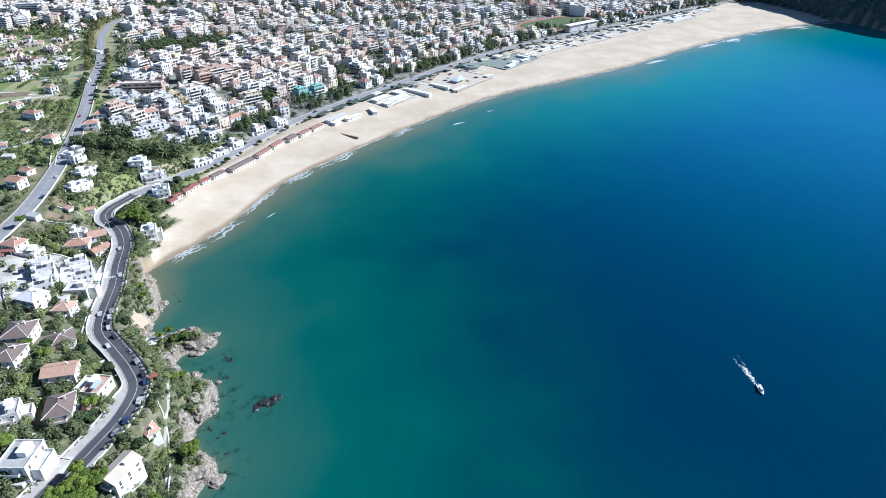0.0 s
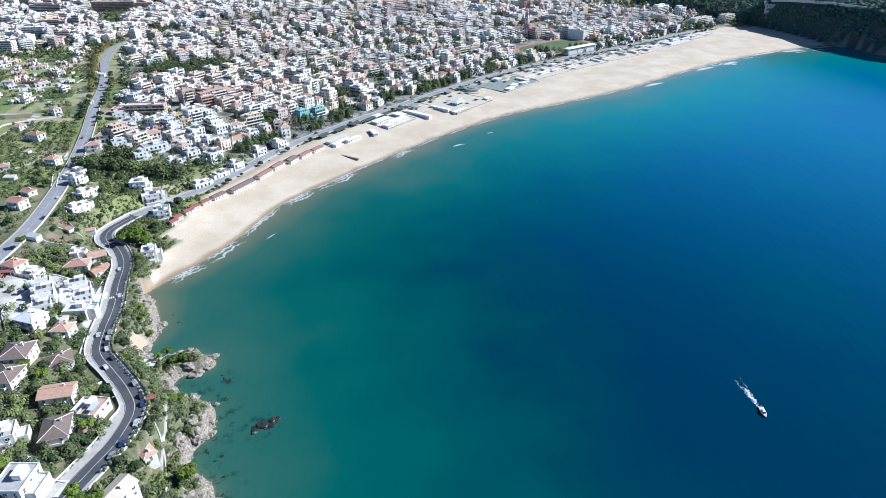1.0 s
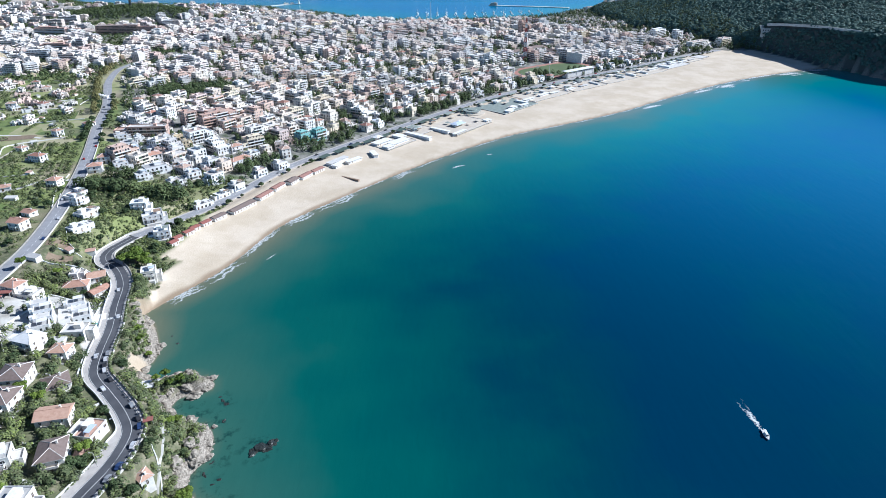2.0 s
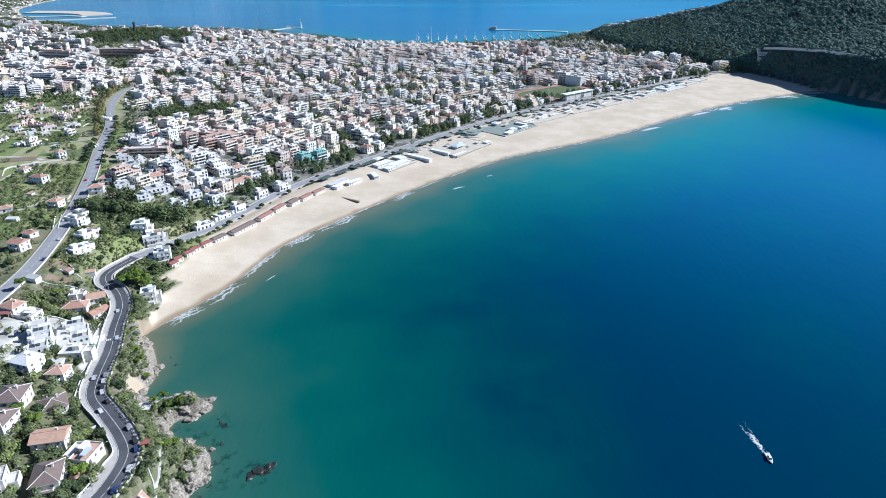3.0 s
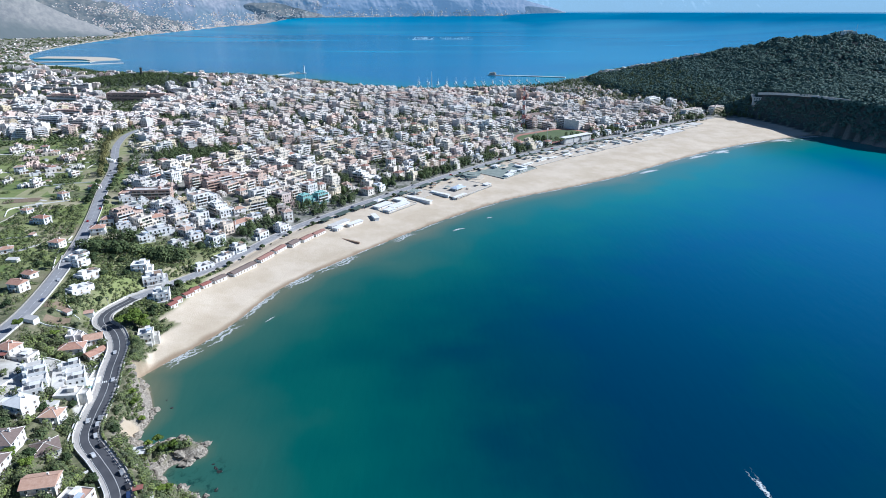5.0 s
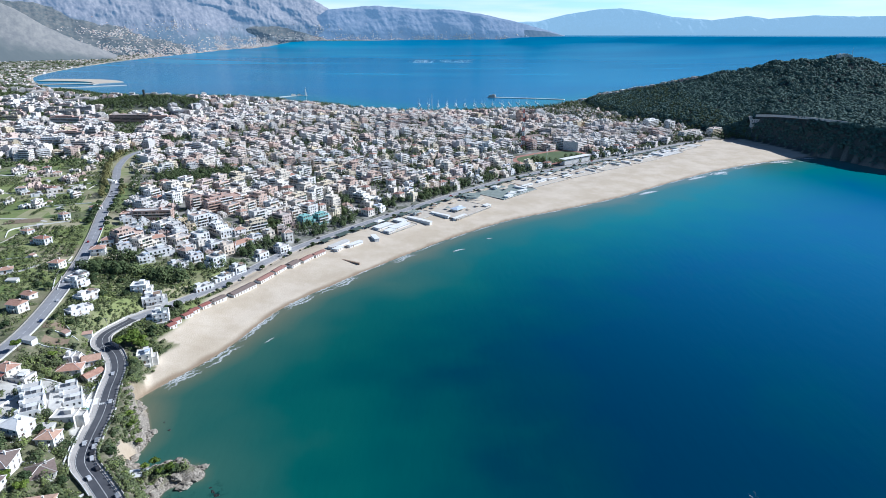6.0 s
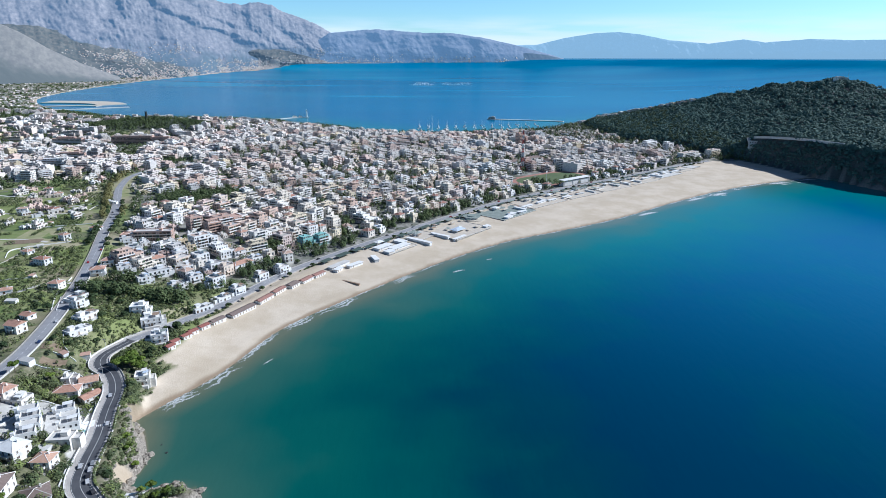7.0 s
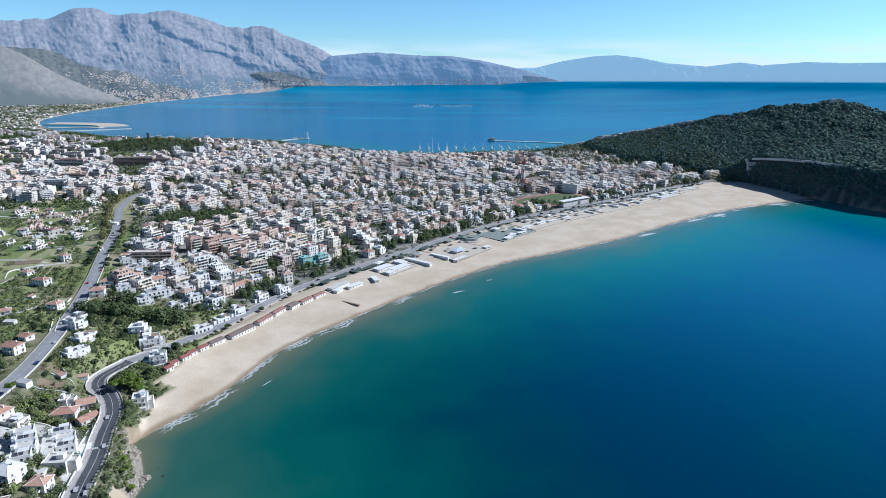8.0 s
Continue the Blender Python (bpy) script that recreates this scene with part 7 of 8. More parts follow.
fine_beach = spline(BEACH_SHORE, 2.0)
normal = np.gradient(fine_beach, axis=0)
normal /= np.linalg.norm(normal, axis=1, keepdims=True)
seaward = np.stack((normal[:, 1], -normal[:, 0]), 1)
frng = random.Random(4)
i = 8
while i < len(fine_beach) - 30:
    n = frng.randrange(10, 34)
    near = i < 150
    for off in ((0.8, 3.4, 6.5) if near else (1.0,)) + ((7.0,) if i > 400 else ()):
        if frng.random() < (1.0 if off < 2 else 0.6):
            seg = fine_beach[i:i + n] + seaward[i:i + n] * (off + frng.uniform(-0.6, 0.6)) * (1 + 0.25 * np.sin(np.arange(len(fine_beach[i:i + n]))[:, None] * 0.45 + i)) + np.random.RandomState(i).normal(0, 0.25, (len(fine_beach[i:i + n]), 2))
            ob = new("foam", foam_patch(seg, frng.uniform(1.6, 2.8) * (1.5 if near else 2.2 if i > 400 else 1.2), 0.06 + 0.004 * frng.randrange(20), 0.6))
            tagged(ob, "lacy white foam of a small breaking wave", "foam", "breakers", "structure")
    i += n - frng.randrange(0, 5)
for pts, w in ((((9, 586), (13, 590), (17, 593), (23, 595)), 3.5), (((46, 627), (49, 629), (53, 630)), 2.4), (((596, 1036), (610, 1040), (625, 1044)), 5.0), (((560, 1018), (575, 1025), (588, 1030)), 4.0), (((-127, 394), (-124, 400), (-122, 404)), 1.3), (((262, 812), (280, 826), (298, 836)), 9.0), (((360, 898), (380, 914), (402, 927)), 9.0), (((414, 934), (430, 948), (447, 959)), 13.0), (((428, 938), (440, 944)), 7.0),
               (((482, 1001), (510, 1014), (533, 1024)), 8.0), (((540, 1024), (562, 1032), (590, 1040)), 12.0), (((612, 1056), (632, 1064), (650, 1066)), 9.0)):
    tagged(new("foam", foam_patch(spline(pts, 1.0), w)), "patch of white foam on the sea", "foam", "breakers", "structure")
for side in (-1, 1):
    wake = np.array([(150 - 0.1 * t + side * (0.6 + t * 0.045) + 0.25 * math.sin(2.1 * t), 221 + t) for t in np.arange(0, 24, 0.8)])
    tagged(new("wake", foam_patch(wake, 1.5, 0.06, 0.36)), "white foaming wake behind the motor boat", "wake", kind="structure")
tagged(new("wake", foam_patch(np.array([(150 - 0.1 * t, 221.5 + t) for t in np.arange(0, 16, 0.8)]), 2.6, 0.12)), "white churned water behind the motor boat", "wake", kind="structure")


def motor_boat(m):
    ob = base("motor_boat", m, "small white motor boat under way on the bay", "boat")
    ring = lambda w, l, z, bow: [(-w, l * 0.5, z), (w, l * 0.5, z), (w, -l * 0.1, z), (w * 0.55, -l * 0.36, z), (0, -l * 0.5 - bow, z), (-w * 0.55, -l * 0.36, z), (-w, -l * 0.1, z)]
    part("hull", Shape().solid((ring(0.9, 5.2, -0.3, 0), ring(1.15, 6.2, 0.35, 0.2), ring(1.2, 6.4, 0.75, 0.4))), (white,), ob, "white moulded hull")
    part("deck", Shape().solid((ring(1.0, 5.6, 0.75, 0.2), ring(0.98, 5.5, 0.82, 0.2))), (concrete,), ob)
    part("cabin", Shape().box(-0.75, -1.4, 0.82, 0.75, 0.9, 1.7, 0, None, 0.18), (white,), ob)
    part("windscreen", Shape().box(-0.6, -1.46, 1.15, 0.6, -1.24, 1.55), (glass,), ob)
    part("outboard_motor", Shape().box(-0.25, 3.0, 0.1, 0.25, 3.5, 1.2, 0, None, 0.06), (grey_roof,), ob)
    return ob


motor_boat(pose(150.1, 218.5, 0.0, 0, 0, -4))


# ---- beach buildings ----
def along(s, n):
    (x, y), turn = row_point(s, n)
    return x, y, math.degrees(turn)


def cabin_row(s, n, length, deep, roof, roof_mat, label, high=2.5, spin=0.0):
    """A long low row of changing cabins with doors towards the sea."""
    x, y, turn = along(s, n)
    ob = base("beach_cabins", pose(x, y, height_at(x, y), 0, 0, turn + spin), label, "beach cabins", "beach cabins")
    part("wall", Shape().box(-length / 2, -deep / 2, -1, length / 2, deep / 2, high), (white,), ob)
    if roof == "gable":
        part("roof", hip_roof(length, deep, high, deep * 0.18, 0.5, True), (roof_mat, white), ob)
    else:
        part("roof", Shape().box(-length / 2 - 0.5, -deep / 2 - 0.9, high, length / 2 + 0.5, deep / 2 + 0.4, high + 0.22), (roof_mat,), ob)
    for k in range(max(2, int(length / 3.2)) if roof == "gable" else 2):
        c = -length / 2 + 1.6 + k * 3.2
        part("door", Shape().box(c - 0.5, -deep / 2 - 0.06, 0.05, c + 0.5, -deep / 2 + 0.02, 2.05), (wood,), ob)
    return ob


def deck(s, n, length, deep, mat, label):
    x, y, turn = along(s, n)
    ob = new("beach_deck", Shape().box(-length / 2, -deep / 2, -1.5, length / 2, deep / 2, 0.35).mesh("beach_deck", mat))
    ob.matrix_world = pose(x, y, height_at(x, y), 0, 0, turn)
    return tagged(ob, label, "deck", "beach decks")


def pavilion(s, n, w, d, mat, label):
    """An open beach bar: posts under a broad roof, with a counter."""
    x, y, turn = along(s, n)
    ob = base("beach_pavilion", pose(x, y, height_at(x, y) + 0.3, 0, 0, turn), label, "pavilion", "beach pavilions")
    for px in (-w / 2 + 0.3, w / 2 - 0.3):
        for py in (-d / 2 + 0.3, d / 2 - 0.3):
            part("post", Shape().box(px - 0.1, py - 0.1, -0.6, px + 0.1, py + 0.1, 2.9), (white,), ob)
    part("roof", hip_roof(w, d, 2.9, min(w, d) * 0.12, 0.5), (mat, white), ob)
    part("bar", Shape().box(-w * 0.35, -d * 0.1, -0.4, w * 0.35, d * 0.35, 2.4), (white,), ob)
    return ob


for s, n, length, deep, mat, label in ((3, -38, 6, 5, red_sheet, "red roofed beach hut"), (10, -35, 6, 5, red_sheet, "red roofed beach hut on the sand"), (22, -33, 7, 5, red_sheet, "red roofed beach hut on the sand"), (30, -31, 7, 5, red_sheet, "red roofed beach hut on the sand"),
                                       (42, -29, 8, 5, red_sheet, "red roofed beach hut on the sand"), (56, -27, 12, 6, brown_tile, "brown roofed row of beach cabins"), (80, -27, 26, 7, brown_tile, "long brown roofed row of beach cabins"),
                                       (107, -27, 18, 6, dull_red, "red tiled row of beach cabins"), (127, -27, 15, 6, dull_red, "red tiled row of beach cabins"), (145, -30, 12, 8, brown_tile, "brown roofed row of beach cabins"),
                                       (163, -33, 15, 6, dull_red, "red tiled row of beach cabins"), (182, -34, 14, 6, dull_red, "red tiled row of beach cabins")):
    cabin_row(s, n, length, deep, "gable", mat, label if len(label.split()) > 3 else "small red roofed beach hut on the sand", 2.2)


def tent(s, n, w, d, mat):
    """A shade roof of cloth on four thin posts."""
    x, y, turn = along(s, n)
    ob = base("shade_canopy", pose(x, y, height_at(x, y) + 0.3, 0, 0, turn + 3), "cloth shade canopy on thin posts", "canopy", "shade canopies")
    part("cloth", Shape().solid([[(-w / 2, -d / 2, 2.2), (w / 2, -d / 2, 2.2), (w / 2, d / 2, 2.5), (-w / 2, d / 2, 2.5)], [(-w / 2, -d / 2, 2.3), (w / 2, -d / 2, 2.3), (w / 2, d / 2, 2.6), (-w / 2, d / 2, 2.6)]]), (mat,), ob)
    for px in (-w / 2 + 0.2, w / 2 - 0.2):
        for py in (-d / 2 + 0.2, d / 2 - 0.2):
            part("post", Shape().box(px - 0.06, py - 0.06, -0.6, px + 0.06, py + 0.06, 2.3), (white,), ob)
    return ob


lrng = random.Random(21)
# the bathing establishments, one after another along the road: decks first, then what stands on them
DECKS = ((300, -33, 46, 32, sandy_deck), (352, -27, 38, 28, sandy_deck), (402, -44, 70, 58, sandy_deck), (514, -42, 74, 50, tarp), (600, -38, 80, 44, sandy_deck), (688, -36, 74, 46, sandy_deck),
         (768, -34, 70, 44, sandy_deck), (850, -32, 72, 42, sandy_deck), (930, -30, 70, 38, concrete), (1000, -26, 50, 30, sandy_deck), (1040, -22, 30, 22, concrete))
for s, n, length, deep, mat in DECKS:
    deck(s, n, length, deep, mat, "green and grey terraces of a bathing establishment" if mat is tarp else "sandy concrete deck of a bathing establishment")
    x, y, turn = along(s, n)
    edge = Shape()
    for x0, y0, x1, y1 in ((-length / 2, -deep / 2, length / 2, -deep / 2 + 0.3), (-length / 2, -deep / 2 + 0.3, -length / 2 + 0.3, deep / 2), (length / 2 - 0.3, -deep / 2 + 0.3, length / 2, deep / 2)):
        edge.box(x0, y0, -1, x1, y1, 0.75)
    ob = new("beach_wall", edge.mesh("beach_wall", concrete))
    ob.matrix_world = pose(x, y, height_at(x, y), 0, 0, turn)
    tagged(ob, "low pale wall round a bathing establishment", "wall", "beach walls")
LONG_WHITE = "long white row of beach cabins"
for s, n, length, deep, mat, spin, label in ((216, -32, 26, 6, concrete, 2, "pale flat roofed row of beach cabins"), (228, -43, 18, 5, white, -4, LONG_WHITE), (206, -40, 10, 5, white, 8, LONG_WHITE), (256, -46, 15, 4.5, white, 60, LONG_WHITE),
                                             (290, -27, 22, 9, white, 0, "broad white beach house with flat roofs"), (303, -40, 26, 9, white, 0, "broad white beach house with flat roofs"), (283, -43, 10, 8, white, 0, "small white beach house with a flat roof"),
                                             (318, -28, 9, 13, white, 0, "small white beach house with a flat roof"), (334, -43, 34, 4.2, white, 90, "long white row of cabins running down the sand"), (376, -69, 22, 3.4, white, 0, LONG_WHITE), (366, -48, 26, 3.4, white, 90, LONG_WHITE),
                                             (436, -67, 9, 6, white, 0, "small white kiosk with a flat roof"), (492, -62, 16, 6, white, 10, LONG_WHITE), (508, -56, 10, 8, white, 0, "small white kiosk with a flat roof"), (527, -60, 14, 5, white, -6, LONG_WHITE), (540, -48, 18, 4, white, 90, LONG_WHITE)):
    cabin_row(s, n, length, deep, "flat", mat, label, 2.6, spin)
for k in range(15):   # farther along: white cabins across the decks, canopies and kiosks between them
    s = 562 + k * 31 + lrng.uniform(-5, 5)
    out = -np.interp(s, (560, 800, 1010), (58, 50, 36))
    cabin_row(s, out * lrng.uniform(0.7, 0.85), lrng.uniform(14, 24), 3.8, "flat", lrng.choice((white, white, concrete)), LONG_WHITE, 2.5, lrng.choice((0, 0, 90, 90, 6)))
    if k % 2:
        cabin_row(s + lrng.uniform(8, 16), out * lrng.uniform(0.4, 0.6), lrng.uniform(8, 14), 5, "flat", lrng.choice((white, tarp, concrete)), "pale flat roofed row of beach cabins", 2.5, lrng.choice((0, 90)))
pavilion(397, -51, 17, 11, blue_cloth, "beach bar pavilion with a pale blue roof")
for k in range(9):
    s = (298, 352, 515, 590, 640, 705, 775, 850, 940)[k]
    pavilion(s, -24 if k else -14, lrng.uniform(8, 13), lrng.uniform(6, 9), (white, tarp, white, sandy_deck)[k % 4], ("white roofed beach bar pavilion", "beach bar pavilion with a green roof", "white roofed beach bar pavilion", "beach bar pavilion with a sandy roof")[k % 4])
for k in range(46):
    s = lrng.choice((lrng.uniform(345, 445), lrng.uniform(480, 1010), lrng.uniform(480, 1010)))
    tent(s, -lrng.uniform(16, np.interp(s, (340, 440, 600, 1010), (50, 66, 50, 34))), lrng.uniform(4, 9), lrng.uniform(3, 5), lrng.choice((tarp, white, white, dark_tarp, wood, sandy_deck)))
for k in range(34):   # dark netting over the terraces next to the road
    s = 215 + k * 23.5 + lrng.uniform(-4, 4)
    if not 455 < s < 478:
        tent(s, -12.5 - lrng.uniform(0, 5), lrng.uniform(12, 20), lrng.uniform(4, 8), lrng.choice((dark_tarp, dark_tarp, tarp)))
x, y, turn = along(457, -30)   # the round bar at the way down to the sand
rotunda = base("round_bar", pose(x, y, height_at(x, y), 0, 0, turn), "round pale beach bar with a broad flat roof", "pavilion")
part("terrace", Shape().tube(0, 0, -1.5, 0.5, 15, 15, 40), (sandy_deck,), rotunda)
part("wall", Shape().tube(0, 2, 0.5, 3.2, 8.5, 8.5, 32), (white,), rotunda)
part("roof", Shape().tube(0, 2, 3.2, 3.5, 11.5, 11.5, 36).tube(0, 2, 3.5, 4.3, 6, 5.6, 28), (tarp,), rotunda, "grey green flat round roof")
for k in range(12):
    a = 6.2832 * k / 12
    part("post", Shape().tube(11 * math.cos(a), 2 + 11 * math.sin(a), 0.5, 3.2, 0.14, 0.14, 6), (white,), rotunda)
x, y, turn = along(190, -62)
ob = new("slipway", Shape().box(-0.9, -16, -1, 0.9, 10, 0.5).mesh("slipway", wood))
ob.matrix_world = pose(x, y, height_at(x, y), 0, 0, turn)
tagged(ob, "dark wooden boardwalk running down the sand", "boardwalk")
# ---- stadium ----
def oval(a, b, straight, k=40):
    return [(straight * (1 if math.cos(q) > 0 else -1) + a * math.cos(q), b * math.sin(q)) for q in (6.2832 * (i + 0.5) / k for i in range(k))]


sx, sy, turn = STADIUM
sz = height_at(sx, sy) + 0.6
stadium = base("stadium", pose(sx, sy, sz, 0, 0, turn), "sports ground with green turf and a red running track", "stadium")
ring = lambda a, b, st, z: [(x, y, z) for x, y in oval(a, b, st)]
part("running_track", Shape().solid((ring(44, 44, 34, -3), ring(44, 44, 34, 0.0))), (track,), stadium, "red running track")
part("turf", Shape().solid((ring(35, 34, 34, -1), ring(35, 34, 34, 0.06))), (turf,), stadium, "green grass pitch")
part("stand", Shape().solid([[(x, -47, -1), (x, -56, -1), (x, -56, 7), (x, -47, 1.2)] for x in (-32, 32)]), (concrete,), stadium, "concrete stand")
part("stand_roof", Shape().box(-33, -58, 8.6, 33, -46, 9.0), (white,), stadium, "white stand roof")
for x in (-30, -10, 10, 30):
    part("roof_post", Shape().box(x - 0.2, -56.5, 0, x + 0.2, -56.1, 8.6), (white,), stadium)
for x, y in ((-62, -46), (62, -46), (-62, 46), (62, 46)):
    part("floodlight", Shape().tube(x, y, -1, 24, 0.35, 0.2).box(x - 1.6, y - 0.3, 24, x + 1.6, y + 0.3, 26.5), (concrete,), stadium)


def lattice_mast(m, tall):
    """A red and white lattice mast on four legs."""
    ob = base("lattice_mast", m, "tall red and white lattice mast", "mast")
    bands = 9
    for k in range(bands):
        s = Shape()
        z0, z1 = tall * k / bands, tall * (k + 1) / bands
        w0, w1 = 2.6 * (1 - 0.75 * k / bands), 2.6 * (1 - 0.75 * (k + 1) / bands)
        c = ((-1, -1), (1, -1), (1, 1), (-1, 1))
        bar = lambda p, q, r: s.solid([[(p[0] - r, p[1] - r, p[2]), (p[0] + r, p[1] - r, p[2]), (p[0] + r, p[1] + r, p[2]), (p[0] - r, p[1] + r, p[2])], [(q[0] - r, q[1] - r, q[2]), (q[0] + r, q[1] - r, q[2]), (q[0] + r, q[1] + r, q[2]), (q[0] - r, q[1] + r, q[2])]])
        for i in range(4):
            a, b = c[i], c[(i + 1) % 4]
            bar((a[0] * w0, a[1] * w0, z0), (a[0] * w1, a[1] * w1, z1), 0.4)
            bar((a[0] * w0, a[1] * w0, z0), (b[0] * w1, b[1] * w1, z1), 0.22)
            bar((b[0] * w0, b[1] * w0, z0), (a[0] * w1, a[1] * w1, z1), 0.22)
        part("segment", s, (red_paint if k % 2 == 0 else white,), ob)
    return ob


lattice_mast(pose(144, 1122, height_at(144, 1122)), 72)
for x, y, turn, w, d, label in ((128, 1178, 38, 34, 14, "long dark roofed works hall"), (172, 1222, 38, 40, 15, "long dark roofed works hall"), (205, 1190, -52, 26, 13, "dark roofed works hall beside the stadium")):
    small_house(int(x + y), w, d, 2, pose(x, y, height_at(x, y), 0, 0, turn), "works halls", label, "gable", brown_tile, white)
# long works building beyond the stadium
works = apartment_block(41, 60, 14, 2, pose(160, 1156, height_at(150, 1210), 0, 0, 38), "landmark blocks", "long pale works building with arched hall", white)


# ---- harbour ----
def mole(points, half, label, high=1.8, mat=None):
    p = spline(points, 10)
    line = np.column_stack((p, bend(p[:, 0], p[:, 1]) + high))
    return strip("mole", line, half, -half, 0, mat or concrete, label, "mole", 6.0)


mole(((-570, 2060), (-540, 2090), (-500, 2135), (-455, 2150)), 5, "concrete harbour mole with a lighthouse")
mole(((-480, 1950), (-400, 1925), (-330, 1890)), 6, "long concrete quay in the gulf")
mole(((147, 2085), (200, 2070), (290, 2045), (384, 2010)), 6, "stone harbour mole")
mole(((-1700, 2740), (-1600, 2745), (-1500, 2735), (-1425, 2700), (-1370, 2640)), 55, "broad sandy breakwater of a marina", 2.5, sandy_deck)
mole(((-1500, 2420), (-1420, 2440), (-1330, 2500), (-1255, 2545)), 12, "stone mole of the marina", 2.4, concrete)
mole(((-1600, 2560), (-1480, 2600), (-1400, 2590)), 16, "low quay of the marina", 2.0, sandy_deck)
light = base("lighthouse", pose(-462, 2148, 1.8), "white harbour lighthouse at the end of the mole", "lighthouse")
part("tower", Shape().tube(0, 0, 0, 20, 2.6, 1.8, 12), (white,), light)
part("gallery", Shape().tube(0, 0, 20, 20.6, 2.8, 2.8, 12), (white,), light)
part("lantern", Shape().tube(0, 0, 20.6, 24, 1.3, 1.1, 10), (glass,), light)
part("cap", Shape().tube(0, 0, 24, 25.6, 1.6, 0.2, 10), (white,), light)
for x, w in ((-484, 9), (-502, 12)):
    small_house(300 + w, w, 6, 1, pose(x, 2136 if x < -490 else 2143, 1.8, 0, 0, 20), "harbour sheds", "low pale harbour shed", "flat")
small_house(320, 20, 8, 2, pose(162, 2082, 1.8, 0, 0, -12), "harbour sheds", "pale building at the head of the mole", "flat")


def sailing_boat(m):
    ob = base("sailing_boat", m, "white sailing boat moored in the marina", "boat", "marina boats")
    ring = lambda w, l, z: [(-w, -l * 0.5, z), (w, -l * 0.5, z), (w * 1.1, l * 0.1, z), (0, l * 0.55, z), (-w * 1.1, l * 0.1, z)]
    part("hull", Shape().solid((ring(1.3, 11, -0.4), ring(1.7, 12.5, 1.3))), (white,), ob)
    part("cabin", Shape().box(-1.0, -3, 1.3, 1.0, 2.5, 2.0, 0, None, 0.2), (white,), ob)
    part("mast", Shape().tube(0, 0.6, 1.3, 17, 0.14, 0.09, 6), (white,), ob)
    part("boom", Shape().box(-0.1, -4.4, 2.5, 0.1, 0.6, 2.75), (white,), ob)
    return ob


first = sailing_boat(pose(60, 1760, 0, 0, 0, 20))
hrng = random.Random(3)
for k in range(70):
    x = -70 + (k % 14) * 27 + hrng.uniform(-4, 4)
    y = 1812 + (k // 14) * 22 + 0.14 * max(0, x - 100) * 2 + hrng.uniform(-4, 4)
    if not inside(np.array([x]), np.array([y]), coast)[0]:
        copy_thing(first, pose(x, y, 0, 0, 0, hrng.choice((0, 180)) + hrng.uniform(-12, 12)))
tall_mast = base("signal_mast", pose(-30, 1730, 0.5), "tall white mast on a square base in the harbour", "mast")
part("plinth", Shape().box(-4, -4, -3, 4, 4, 5), (white,), tall_mast)
part("pole", Shape().tube(0, 0, 5, 46, 0.9, 0.35, 8), (white,), tall_mast)

# ---- the headland: wall along the cliff road, fort and aerial ----
p = cliff_road
level = height(p[:, 0], p[:, 1])
wall = np.column_stack((p, np.polyval(np.polyfit(np.arange(len(p)), level, 2), np.arange(len(p))) + 2.5))
strip("retaining_wall", wall, 0.6, -0.6, 2.0, concrete, "pale retaining wall along the cliff road", "wall", 4.5)
scar = Shape().solid([[(617 + q[0] * k, 1240 + 24 * u + q[1], 8 + 38 * u ** 0.8) for q in ((-3, -3), (2, -3), (2, 2), (-3, 2))] for u, k in ((0.0, 1.0), (0.35, 1.4), (0.6, 0.8), (1.0, 1.3))])
tagged(new("rock_buttress", scar.mesh("rock_buttress", concrete)), "pale bare buttress of stone on the cliff", "rock")
ruin = base("ruined_house", pose(619, 1246, 36, 0, 0, -18), "pale roofless stone house beside the cliff road", "ruin")
part("wall", Shape().box(-9, -4, -9, 9, -3.2, 7).box(-9, 3.2, -9, 9, 4, 5).box(-9, -3.2, -9, -8.2, 3.2, 6).box(8.2, -3.2, -9, 9, 3.2, 8), (concrete,), ruin)
for q in (-6, -2, 2, 6):
    part("window", Shape().box(q - 0.8, -4.04, 2, q + 0.8, -3.9, 4.6), (glass,), ruin)
fort = apartment_block(51, 22, 12, 1, pose(1006, 1640, height_at(1006, 1640) + 5), "landmark blocks", "pale old fort on the hilltop", concrete)
small_house(330, 8, 8, 3, pose(996, 1632, height_at(996, 1632) + 3), "landmark blocks", "white lookout house on the hilltop", "flat", white, white)
aerial = base("aerial", pose(1030, 1640, height_at(1030, 1640)), "thin white aerial on the hilltop", "mast")
part("pole", Shape().tube(0, 0, -1, 26, 0.5, 0.25, 6), (white,), aerial)

